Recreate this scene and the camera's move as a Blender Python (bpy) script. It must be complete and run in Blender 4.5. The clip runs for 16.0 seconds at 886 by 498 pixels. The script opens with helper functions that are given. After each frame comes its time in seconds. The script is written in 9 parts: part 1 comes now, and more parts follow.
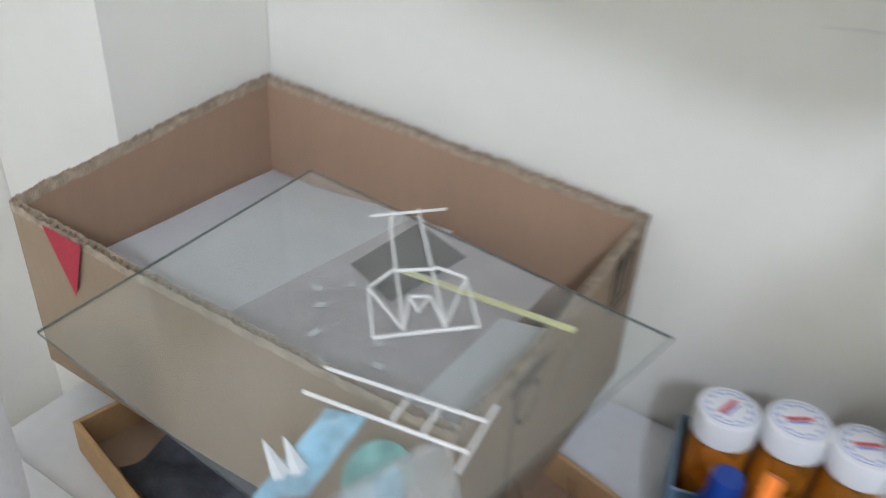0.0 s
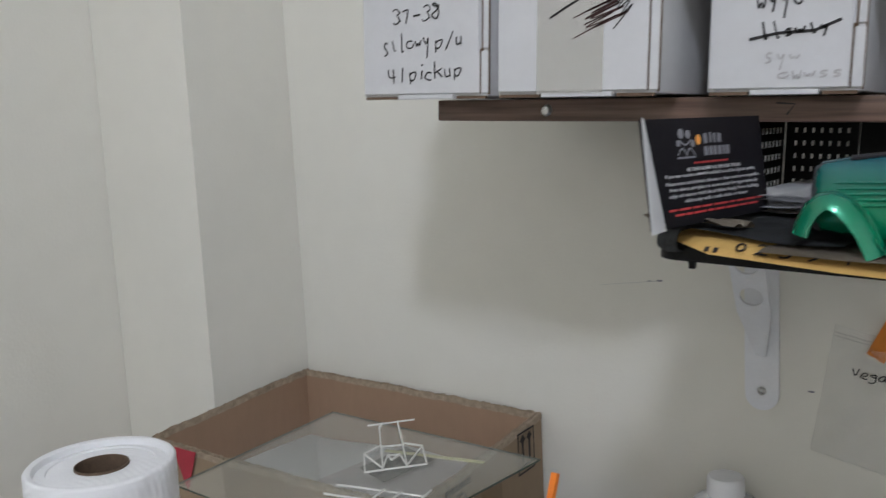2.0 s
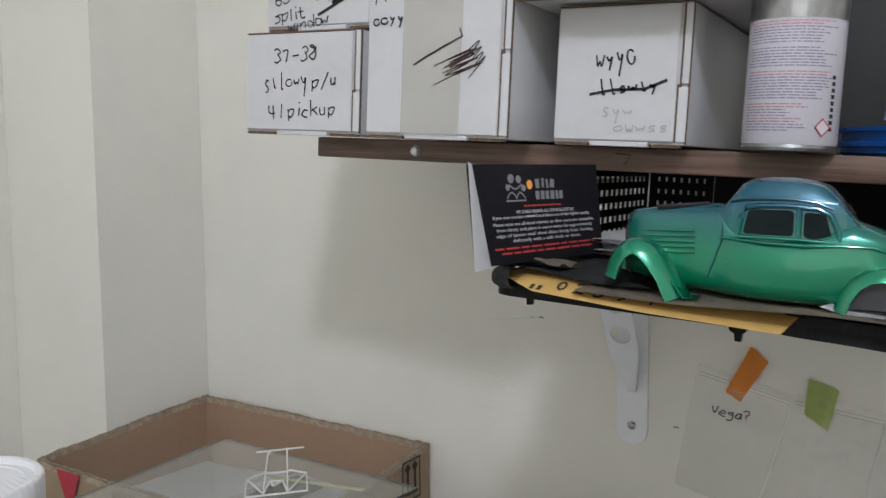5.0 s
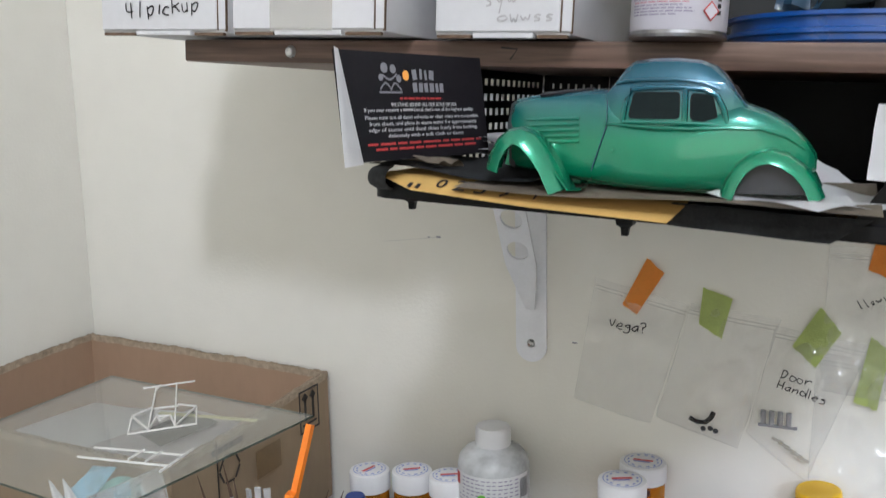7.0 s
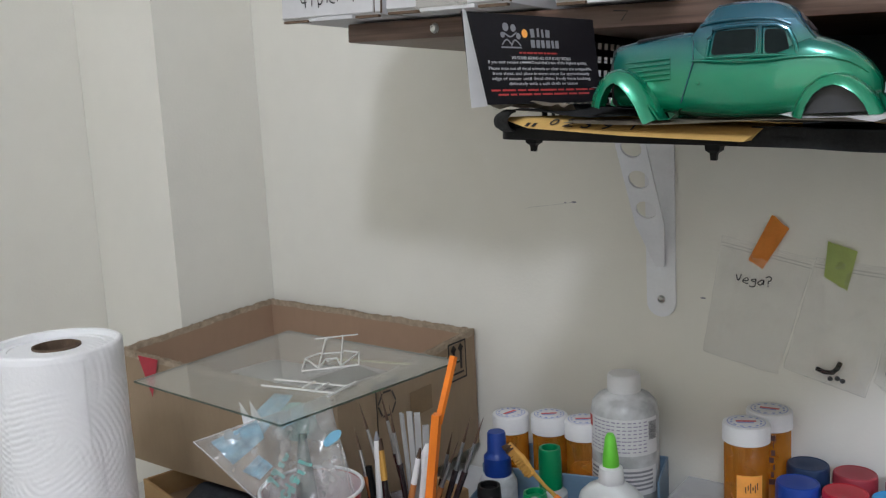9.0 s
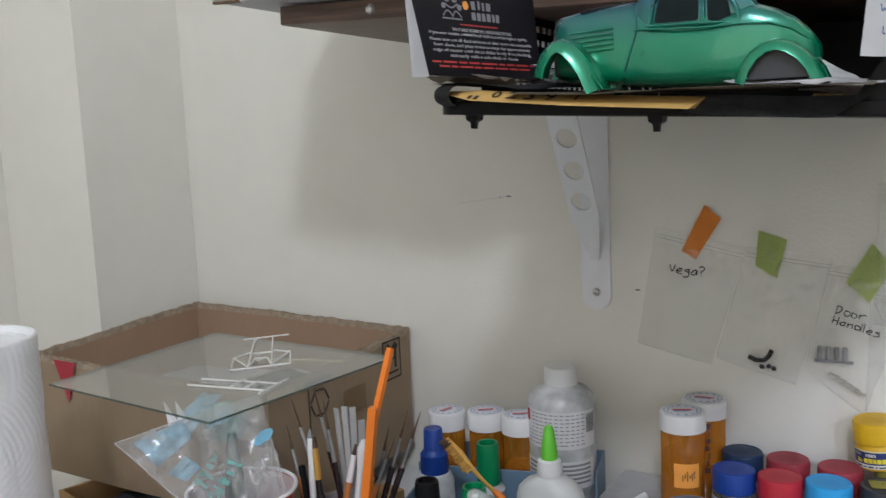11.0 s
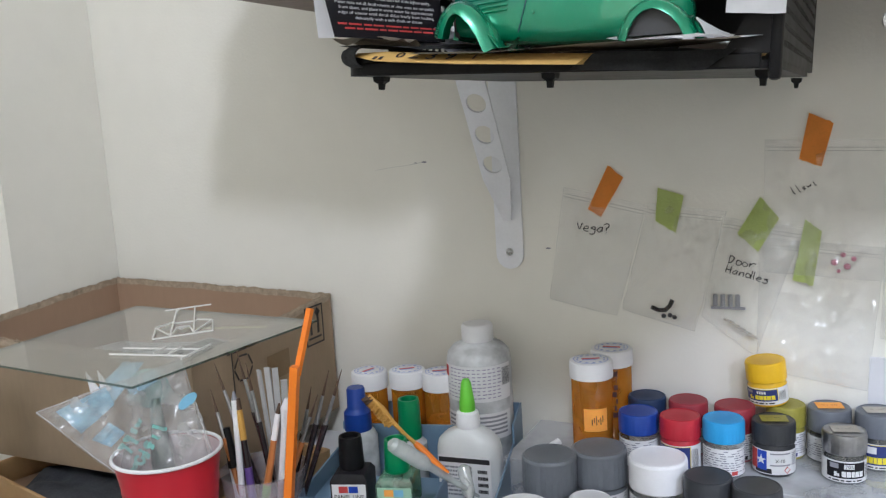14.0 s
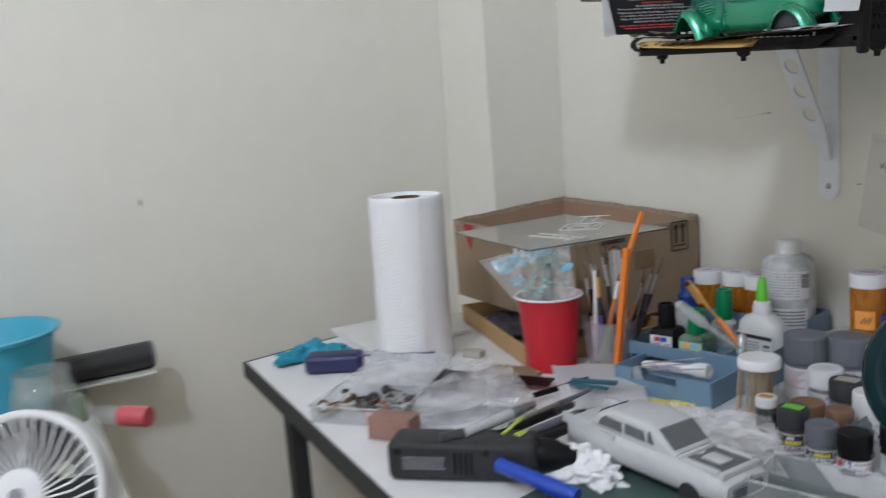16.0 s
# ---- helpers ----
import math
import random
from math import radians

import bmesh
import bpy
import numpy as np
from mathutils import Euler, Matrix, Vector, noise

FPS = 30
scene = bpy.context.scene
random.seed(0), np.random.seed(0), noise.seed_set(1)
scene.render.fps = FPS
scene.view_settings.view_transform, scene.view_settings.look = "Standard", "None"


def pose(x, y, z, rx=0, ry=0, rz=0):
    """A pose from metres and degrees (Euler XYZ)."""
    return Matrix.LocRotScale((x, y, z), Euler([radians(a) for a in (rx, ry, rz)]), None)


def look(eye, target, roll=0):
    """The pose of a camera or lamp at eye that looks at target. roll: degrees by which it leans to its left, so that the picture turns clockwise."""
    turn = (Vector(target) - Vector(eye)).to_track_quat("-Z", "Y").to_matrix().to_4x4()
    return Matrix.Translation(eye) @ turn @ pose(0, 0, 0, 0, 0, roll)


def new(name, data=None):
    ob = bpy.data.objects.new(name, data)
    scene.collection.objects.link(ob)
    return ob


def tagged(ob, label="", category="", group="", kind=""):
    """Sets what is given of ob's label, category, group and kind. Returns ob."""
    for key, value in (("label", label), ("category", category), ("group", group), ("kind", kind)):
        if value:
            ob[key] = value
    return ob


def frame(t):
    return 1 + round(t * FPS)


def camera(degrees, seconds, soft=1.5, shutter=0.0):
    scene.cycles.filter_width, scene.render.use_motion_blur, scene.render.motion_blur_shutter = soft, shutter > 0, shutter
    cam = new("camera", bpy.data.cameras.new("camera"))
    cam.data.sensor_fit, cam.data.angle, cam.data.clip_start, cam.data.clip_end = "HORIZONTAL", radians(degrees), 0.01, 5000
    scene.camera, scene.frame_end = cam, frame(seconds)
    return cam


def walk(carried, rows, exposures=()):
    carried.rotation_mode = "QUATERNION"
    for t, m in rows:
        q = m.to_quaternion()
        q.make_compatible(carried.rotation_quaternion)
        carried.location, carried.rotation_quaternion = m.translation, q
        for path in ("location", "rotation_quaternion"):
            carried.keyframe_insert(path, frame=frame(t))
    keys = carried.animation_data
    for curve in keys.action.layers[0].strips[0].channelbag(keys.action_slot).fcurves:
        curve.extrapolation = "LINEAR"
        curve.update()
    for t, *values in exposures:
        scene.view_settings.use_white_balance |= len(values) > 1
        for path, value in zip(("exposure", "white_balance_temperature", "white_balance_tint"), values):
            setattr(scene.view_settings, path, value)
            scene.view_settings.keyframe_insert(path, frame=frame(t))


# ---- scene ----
cam = camera(55.5, 16.0, soft=1.2, shutter=0.5)
PATH = [
    (0, (0.565, -0.574, 1.276), (-0.306, 0.853, 0.179), 3.6),
    (0.5, (0.788, -0.726, 1.295), (-0.225, 0.841, 0.576), 0.7),
    (1, (0.873, -0.838, 1.295), (-0.303, 0.732, 0.907), -1.8),
    (1.5, (0.871, -0.892, 1.287), (-0.318, 0.696, 1.031), -2.6),
    (2, (0.891, -0.905, 1.29), (-0.24, 0.725, 1.036), -2.9),
    (2.5, (0.933, -0.897, 1.294), (-0.191, 0.752, 1.158), -2.5),
    (3, (0.944, -0.883, 1.293), (-0.181, 0.766, 1.182), -2.0),
    (5.5, (0.98, -0.897, 1.29), (-0.003, 0.832, 1.076), -0.5),
    (6, (0.996, -0.874, 1.288), (0.071, 0.881, 1.034), -0.9),
    (6.5, (0.996, -0.857, 1.28), (0.137, 0.927, 0.998), -1.3),
    (7, (0.966, -0.853, 1.261), (0.122, 0.931, 0.942), -1.2),
    (7.5, (1.005, -0.88, 1.242), (-0.01, 0.811, 0.907), -2.5),
    (8, (1.052, -0.912, 1.23), (-0.165, 0.646, 0.928), -3.1),
    (10.5, (1.013, -0.934, 1.204), (-0.045, 0.746, 0.958), -2.7),
    (11, (1.021, -0.924, 1.19), (-0.01, 0.772, 0.941), -2.6),
    (11.5, (1.031, -0.915, 1.18), (0.044, 0.804, 0.914), -2.6),
    (12, (1.039, -0.926, 1.173), (0.09, 0.81, 0.879), -2.7),
    (12.5, (1.034, -0.936, 1.175), (0.118, 0.816, 0.876), -2.9),
    (13, (1.033, -0.935, 1.184), (0.136, 0.826, 0.88), -3.3),
    (13.5, (1.042, -0.943, 1.177), (0.16, 0.825, 0.868), -3.8),
    (14, (1.048, -0.947, 1.175), (0.167, 0.822, 0.869), -3.5),
    (14.5, (1.133, -0.931, 1.188), (0.021, 0.706, 0.901), -3.9),
    (15, (1.289, -0.936, 1.18), (-0.113, 0.464, 0.91), -2.3),
    (15.5, (1.36, -1.008, 1.162), (-0.239, 0.15, 0.842), -2.3),
    (16, (1.509, -1.105, 1.161), (-0.239, -0.187, 0.842), -4.3),
]
walk(cam, [(t, look(eye, target, roll)) for t, eye, target, roll in PATH], exposures=[(0.0, 0.42, 5820, 12), (0.5, 0.09, 5920, 12), (1.3, -0.36, 6020, 12), (3.0, -0.31, 6120, 12), (5.5, -0.09, 6150, 12), (6.5, 0.20, 6150, 12), (7.5, 0.24, 6150, 12), (8.0, -0.11, 6150, 12), (10.5, -0.18, 6150, 12), (11.5, -0.06, 6150, 12), (12.5, 0.16, 6120, 12), (14.0, 0.16, 6120, 12), (15.5, 0.04, 6070, 12), (16.0, -0.18, 6020, 12)])

# ---- light ----
world = bpy.data.worlds.new("room_air")
world.use_nodes = True
scene.world = world
world.node_tree.nodes["Background"].inputs[0].default_value = (0.92, 0.90, 0.84, 1)
world.node_tree.nodes["Background"].inputs[1].default_value = 0.06

LAMP_AT = (1.42, -1.90, 2.52)
lamp_data = bpy.data.lights.new("ceiling_lamp_light", "POINT")
lamp_data.shadow_soft_size = 0.105
lamp_data.energy, lamp_data.color = 60.0, (0.885, 0.93, 1.0)
lamp_light = new("ceiling_lamp_light", lamp_data)
lamp_light.matrix_world = pose(LAMP_AT[0], LAMP_AT[1], LAMP_AT[2])
# unseen fill lamp in an added window of the wall behind the camera
fill_data = bpy.data.lights.new("window_fill", "AREA")
fill_data.shape, fill_data.size, fill_data.size_y = "RECTANGLE", 1.50, 1.05
fill_data.energy, fill_data.color = 7.0, (1.0, 0.94, 0.80)
fill_light = new("window_fill", fill_data)
fill_light.matrix_world = pose(1.30, -2.965, 1.50, 90, 0, 0)

# shaded bench lamp beside the camera's way, aimed at the riser
BENCH_LAMP, LIT_SPOT = Vector((1.30, -0.63, 1.19)), Vector((0.98, -0.05, 0.79))
bench_data = bpy.data.lights.new("bench_lamp_light", "SPOT")
bench_data.shadow_soft_size, bench_data.spot_size, bench_data.spot_blend = 0.030, math.radians(28), 0.35
bench_data.energy, bench_data.color = 8.5, (0.74, 0.83, 1.0)
bench_light = new("bench_lamp_light", bench_data)
bench_light.matrix_world = look(BENCH_LAMP, LIT_SPOT)


# ---- materials ----
def mat(name, rgb, rough=0.5, metal=0.0, var=0.10, scale=30.0, bump=0.0, bscale=200.0, coat=0.0, rand=0.0, stretch=(1, 1, 1)):
    """A procedural surface: base colour varied at two scales, roughness varied, fine relief."""
    m = bpy.data.materials.new(name)
    m.use_nodes = True
    nt = m.node_tree
    b = nt.nodes["Principled BSDF"]
    b.inputs["Roughness"].default_value, b.inputs["Metallic"].default_value = rough, metal
    b.inputs["Coat Weight"].default_value = coat
    b.inputs["Coat Roughness"].default_value = 0.08
    co = nt.nodes.new("ShaderNodeTexCoord")
    mp = nt.nodes.new("ShaderNodeMapping")
    mp.inputs["Scale"].default_value = stretch
    nt.links.new(co.outputs["Object"], mp.inputs["Vector"])
    big, fine = nt.nodes.new("ShaderNodeTexNoise"), nt.nodes.new("ShaderNodeTexNoise")
    big.inputs["Scale"].default_value, fine.inputs["Scale"].default_value = scale, scale * 9
    big.inputs["Detail"].default_value, fine.inputs["Detail"].default_value = 4, 3
    for n in (big, fine):
        nt.links.new(mp.outputs[0], n.inputs["Vector"])
    mix = nt.nodes.new("ShaderNodeMix")
    mix.data_type = "FLOAT"
    mix.inputs[0].default_value = 0.35
    nt.links.new(big.outputs["Fac"], mix.inputs[2])
    nt.links.new(fine.outputs["Fac"], mix.inputs[3])
    ramp = nt.nodes.new("ShaderNodeMapRange")
    ramp.inputs[1].default_value, ramp.inputs[2].default_value = 0.3, 0.7
    ramp.inputs[3].default_value, ramp.inputs[4].default_value = 1 - var, 1 + var
    nt.links.new(mix.outputs[0], ramp.inputs[0])
    value = ramp.outputs[0]
    if rand:
        info = nt.nodes.new("ShaderNodeObjectInfo")
        r2 = nt.nodes.new("ShaderNodeMapRange")
        r2.inputs[3].default_value, r2.inputs[4].default_value = 1 - rand, 1 + rand
        nt.links.new(info.outputs["Random"], r2.inputs[0])
        mu = nt.nodes.new("ShaderNodeMath")
        mu.operation = "MULTIPLY"
        nt.links.new(value, mu.inputs[0])
        nt.links.new(r2.outputs[0], mu.inputs[1])
        value = mu.outputs[0]
    vm = nt.nodes.new("ShaderNodeVectorMath")
    vm.operation = "SCALE"
    vm.inputs[0].default_value = rgb
    nt.links.new(value, vm.inputs["Scale"])
    nt.links.new(vm.outputs[0], b.inputs["Base Color"])
    rr = nt.nodes.new("ShaderNodeMapRange")
    rr.inputs[3].default_value, rr.inputs[4].default_value = max(rough - 0.08, 0.02), min(rough + 0.08, 1)
    nt.links.new(big.outputs["Fac"], rr.inputs[0])
    nt.links.new(rr.outputs[0], b.inputs["Roughness"])
    if bump:
        bn, bp = nt.nodes.new("ShaderNodeTexNoise"), nt.nodes.new("ShaderNodeBump")
        bn.inputs["Scale"].default_value, bn.inputs["Detail"].default_value = bscale, 3
        nt.links.new(mp.outputs[0], bn.inputs["Vector"])
        bp.inputs["Strength"].default_value, bp.inputs["Distance"].default_value = bump, 0.002
        nt.links.new(bn.outputs["Fac"], bp.inputs["Height"])
        nt.links.new(bp.outputs[0], b.inputs["Normal"])
    return m


def film_mat(name, tint, clear, gloss=0.12, rough=0.12, haze=(0.8, 0.8, 0.8), scale=60.0):
    """Thin clear plastic: light passes, with a haze of its own colour and gloss on the creases."""
    m = bpy.data.materials.new(name)
    m.use_nodes = True
    nt = m.node_tree
    nt.nodes.remove(nt.nodes["Principled BSDF"])
    out = nt.nodes["Material Output"]
    tr, di, gl = (nt.nodes.new(k) for k in ("ShaderNodeBsdfTransparent", "ShaderNodeBsdfDiffuse", "ShaderNodeBsdfGlossy"))
    tr.inputs[0].default_value = (*tint, 1)
    di.inputs[0].default_value = (*haze, 1)
    gl.inputs["Roughness"].default_value = rough
    noise_ = nt.nodes.new("ShaderNodeTexNoise")
    noise_.inputs["Scale"].default_value, noise_.inputs["Detail"].default_value = scale, 4
    co = nt.nodes.new("ShaderNodeTexCoord")
    nt.links.new(co.outputs["Object"], noise_.inputs["Vector"])
    mr = nt.nodes.new("ShaderNodeMapRange")
    mr.inputs[1].default_value, mr.inputs[2].default_value = 0.35, 0.65
    mr.inputs[3].default_value, mr.inputs[4].default_value = (1 - clear) * 0.6, min((1 - clear) * 1.4, 1)
    nt.links.new(noise_.outputs["Fac"], mr.inputs[0])
    bp = nt.nodes.new("ShaderNodeBump")
    bp.inputs["Strength"].default_value, bp.inputs["Distance"].default_value = 0.2, 0.003
    nt.links.new(noise_.outputs["Fac"], bp.inputs["Height"])
    nt.links.new(bp.outputs[0], gl.inputs["Normal"])
    m1, m2 = nt.nodes.new("ShaderNodeMixShader"), nt.nodes.new("ShaderNodeMixShader")
    nt.links.new(mr.outputs[0], m1.inputs[0])
    nt.links.new(tr.outputs[0], m1.inputs[1])
    nt.links.new(di.outputs[0], m1.inputs[2])
    m2.inputs[0].default_value = gloss
    nt.links.new(m1.outputs[0], m2.inputs[1])
    nt.links.new(gl.outputs[0], m2.inputs[2])
    nt.links.new(m2.outputs[0], out.inputs[0])
    return m


def glass_mat(name, tint, haze=0.04, gloss=0.04):
    """A thin flat pane: clear, glossier at a low angle, with faint smears."""
    m = bpy.data.materials.new(name)
    m.use_nodes = True
    nt = m.node_tree
    nt.nodes.remove(nt.nodes["Principled BSDF"])
    out = nt.nodes["Material Output"]
    tr, di, gl = (nt.nodes.new(k) for k in ("ShaderNodeBsdfTransparent", "ShaderNodeBsdfDiffuse", "ShaderNodeBsdfGlossy"))
    tr.inputs[0].default_value = (*tint, 1)
    di.inputs[0].default_value = (0.8, 0.8, 0.8, 1)
    gl.inputs["Roughness"].default_value = 0.02
    lw, pw, sc, ns, mr = (nt.nodes.new(k) for k in ("ShaderNodeLayerWeight", "ShaderNodeMath", "ShaderNodeMath", "ShaderNodeTexNoise", "ShaderNodeMapRange"))
    pw.operation, pw.inputs[1].default_value = "POWER", 4.0
    sc.operation, sc.inputs[1].default_value, sc.inputs[2].default_value = "MULTIPLY_ADD", 1.1, gloss
    nt.links.new(lw.outputs["Facing"], pw.inputs[0])
    nt.links.new(pw.outputs[0], sc.inputs[0])
    co = nt.nodes.new("ShaderNodeTexCoord")
    nt.links.new(co.outputs["Object"], ns.inputs["Vector"])
    ns.inputs["Scale"].default_value, ns.inputs["Detail"].default_value = 14, 5
    mr.inputs[1].default_value, mr.inputs[2].default_value, mr.inputs[3].default_value, mr.inputs[4].default_value = 0.35, 0.7, haze * 0.5, haze * 1.6
    nt.links.new(ns.outputs["Fac"], mr.inputs[0])
    m1, m2 = nt.nodes.new("ShaderNodeMixShader"), nt.nodes.new("ShaderNodeMixShader")
    nt.links.new(mr.outputs[0], m1.inputs[0])
    nt.links.new(tr.outputs[0], m1.inputs[1])
    nt.links.new(di.outputs[0], m1.inputs[2])
    nt.links.new(sc.outputs[0], m2.inputs[0])
    nt.links.new(m1.outputs[0], m2.inputs[1])
    nt.links.new(gl.outputs[0], m2.inputs[2])
    nt.links.new(m2.outputs[0], out.inputs[0])
    return m


def wood_mat(name, dark, light, rough=0.5, stretch=(3, 60, 60)):
    m = bpy.data.materials.new(name)
    m.use_nodes = True
    nt = m.node_tree
    b = nt.nodes["Principled BSDF"]
    b.inputs["Roughness"].default_value = rough
    co, mp, n, cr, bp = (nt.nodes.new(k) for k in ("ShaderNodeTexCoord", "ShaderNodeMapping", "ShaderNodeTexNoise", "ShaderNodeValToRGB", "ShaderNodeBump"))
    mp.inputs["Scale"].default_value = stretch
    n.inputs["Scale"].default_value, n.inputs["Detail"].default_value = 4, 6
    nt.links.new(co.outputs["Object"], mp.inputs[0])
    nt.links.new(mp.outputs[0], n.inputs["Vector"])
    nt.links.new(n.outputs["Fac"], cr.inputs[0])
    cr.color_ramp.elements[0].position, cr.color_ramp.elements[1].position = 0.35, 0.68
    cr.color_ramp.elements[0].color, cr.color_ramp.elements[1].color = (*dark, 1), (*light, 1)
    nt.links.new(cr.outputs[0], b.inputs["Base Color"])
    bp.inputs["Strength"].default_value, bp.inputs["Distance"].default_value = 0.25, 0.001
    nt.links.new(n.outputs["Fac"], bp.inputs["Height"])
    nt.links.new(bp.outputs[0], b.inputs["Normal"])
    return m


WALL = mat("painted_wall", (0.772, 0.754, 0.688), 0.62, var=0.035, scale=2.5, bump=0.15, bscale=230)
CEIL = mat("ceiling_paint", (0.82, 0.81, 0.78), 0.8, var=0.03, scale=2)
FLOOR = mat("floor_vinyl", (0.38, 0.31, 0.22), 0.5, var=0.2, scale=5)
TABLE = mat("white_laminate", (0.74, 0.74, 0.75), 0.38, var=0.05, scale=9, bump=0.03)
STEEL_DK = mat("dark_powder_coat", (0.035, 0.036, 0.038), 0.45, var=0.2, scale=40, bump=0.05)
KRAFT = mat("cardboard_outside", (0.31, 0.225, 0.145), 0.85, var=0.09, scale=18, bump=0.10, bscale=500, stretch=(1, 1, 0.3))
KRAFT_IN = mat("cardboard_inside", (0.36, 0.235, 0.155), 0.88, var=0.07, scale=14, bump=0.10, bscale=500, stretch=(1, 1, 0.3))
KRAFT_TORN = mat("torn_cardboard", (0.40, 0.315, 0.225), 0.95, var=0.4, scale=120, bump=0.5, bscale=900)
KRAFT_LT = mat("light_cardboard", (0.50, 0.315, 0.15), 0.8, var=0.10, scale=20, bump=0.08, bscale=500)
PAPER_W = mat("bright_white_paper", (0.92, 0.92, 0.94), 0.7, var=0.02, scale=12, bump=0.04)
PAPER = mat("white_paper", (0.88, 0.88, 0.90), 0.75, var=0.03, scale=20, bump=0.05)
WBOX = mat("white_corrugated_card", (0.60, 0.60, 0.615), 0.7, var=0.045, scale=14, bump=0.05, bscale=300)
CUT_EDGE = mat("brown_cut_edge", (0.13, 0.085, 0.055), 0.9, var=0.3, scale=120)
TISSUE = mat("paper_towel", (0.86, 0.86, 0.88), 0.9, var=0.03, scale=30, bump=0.5, bscale=160)
def emboss(m, centres, scale, height):
    """Raised rings round several centres, broken up by noise, added to the relief of a surface."""
    nt = m.node_tree
    b = nt.nodes["Principled BSDF"]
    co = nt.nodes.new("ShaderNodeTexCoord")
    total = None
    for c in centres:
        mp, wv, ns, gt, mu = (nt.nodes.new(k) for k in ("ShaderNodeMapping", "ShaderNodeTexWave", "ShaderNodeTexNoise", "ShaderNodeMapRange", "ShaderNodeMath"))
        mp.inputs["Location"].default_value = c
        wv.wave_type, wv.rings_direction = "RINGS", "SPHERICAL"
        wv.inputs["Scale"].default_value, wv.inputs["Distortion"].default_value = scale, 1.5
        ns.inputs["Scale"].default_value = 14
        gt.inputs[1].default_value, gt.inputs[2].default_value = 0.50, 0.58
        mu.operation = "MULTIPLY"
        nt.links.new(co.outputs["Object"], mp.inputs[0])
        nt.links.new(mp.outputs[0], wv.inputs["Vector"])
        nt.links.new(mp.outputs[0], ns.inputs["Vector"])
        nt.links.new(ns.outputs["Fac"], gt.inputs[0])
        nt.links.new(wv.outputs["Fac"], mu.inputs[0])
        nt.links.new(gt.outputs[0], mu.inputs[1])
        if total is None:
            total = mu.outputs[0]
        else:
            ad = nt.nodes.new("ShaderNodeMath")
            nt.links.new(total, ad.inputs[0])
            nt.links.new(mu.outputs[0], ad.inputs[1])
            total = ad.outputs[0]
    bp = nt.nodes.new("ShaderNodeBump")
    bp.inputs["Strength"].default_value, bp.inputs["Distance"].default_value = 0.35, height
    nt.links.new(total, bp.inputs["Height"])
    if b.inputs["Normal"].links:
        nt.links.new(b.inputs["Normal"].links[0].from_socket, bp.inputs["Normal"])
    nt.links.new(bp.outputs[0], b.inputs["Normal"])


ROLL_PAPER = mat("embossed_towel_paper", (0.86, 0.86, 0.88), 0.9, var=0.02, scale=30, bump=0.15, bscale=300)
emboss(ROLL_PAPER, ((-0.06, 0.03, -0.06), (-0.05, 0.06, -0.16), (-0.02, 0.07, -0.24)), 55, 0.0008)
INK = mat("black_marker_ink", (0.018, 0.016, 0.018), 0.6, var=0.3, scale=200)
INK_FAINT = mat("faint_marker_ink", (0.42, 0.41, 0.42), 0.7, var=0.2, scale=200)
INK_BLUE = mat("blue_pen_ink", (0.13, 0.16, 0.42), 0.6)
INK_RED = mat("red_print", (0.50, 0.05, 0.05), 0.6)
CAP_RED = mat("cap_red_print", (0.62, 0.10, 0.11), 0.5)
CAP_BLUE = mat("cap_blue_print", (0.22, 0.30, 0.62), 0.5)
INK_ROSE = mat("faded_red_print", (0.55, 0.28, 0.32), 0.6)
# near-black for painted window shade, and for one dull black shell
SHADE_BLACK = mat("hollow_shade_black", (0.010, 0.016, 0.017), 0.8, var=0.2)
INK_BROWN = mat("dark_brown_scribble", (0.07, 0.03, 0.03), 0.6)
GREY_PRINT = mat("grey_print", (0.25, 0.25, 0.28), 0.6)
TEXT_WHITE = mat("white_print", (0.52, 0.52, 0.54), 0.6)
BLACK_CARD = mat("black_card", (0.014, 0.013, 0.016), 0.35, var=0.15, scale=20)
BLACK_PL = mat("black_plastic", (0.009, 0.009, 0.010), 0.38, var=0.25, scale=60, bump=0.04, bscale=400)
GREY_FELT = mat("dark_grey_felt", (0.05, 0.052, 0.055), 0.95, var=0.3, scale=60, bump=0.3, bscale=500)
BROWN_PAPER = mat("worn_brown_paper", (0.27, 0.23, 0.18), 0.85, var=0.25, scale=35, bump=0.15)
MANILA = mat("yellow_manila", (0.62, 0.39, 0.12), 0.7, var=0.08, scale=30)
SHELF_W = wood_mat("brown_shelf_wood", (0.085, 0.050, 0.036), (0.19, 0.115, 0.085), 0.45)
DOWEL_W = wood_mat("dowel_wood", (0.30, 0.20, 0.12), (0.46, 0.33, 0.21), 0.6, (60, 60, 3))
PICK_W = wood_mat("toothpick_wood", (0.42, 0.28, 0.17), (0.62, 0.45, 0.29), 0.7, (60, 60, 3))
BRACKET = mat("white_painted_steel", (0.80, 0.81, 0.84), 0.35, var=0.05, scale=30, bump=0.03)
CHROME = mat("bare_metal", (0.55, 0.55, 0.54), 0.28, 1.0, var=0.2, scale=200)
STEEL = mat("brushed_steel", (0.40, 0.40, 0.41), 0.32, 1.0, var=0.2, scale=150)
RED = mat("red_cup_plastic", (0.50, 0.011, 0.024), 0.34, var=0.03, scale=8, coat=0.1)
RED.node_tree.links.remove(RED.node_tree.nodes["Principled BSDF"].inputs["Roughness"].links[0])
WHITE_PL = mat("white_plastic", (0.78, 0.78, 0.80), 0.35, var=0.03, scale=40)
FROST = film_mat("frosted_plastic", (0.94, 0.92, 0.95), 0.76, 0.08, 0.20, (0.70, 0.66, 0.70), 9)
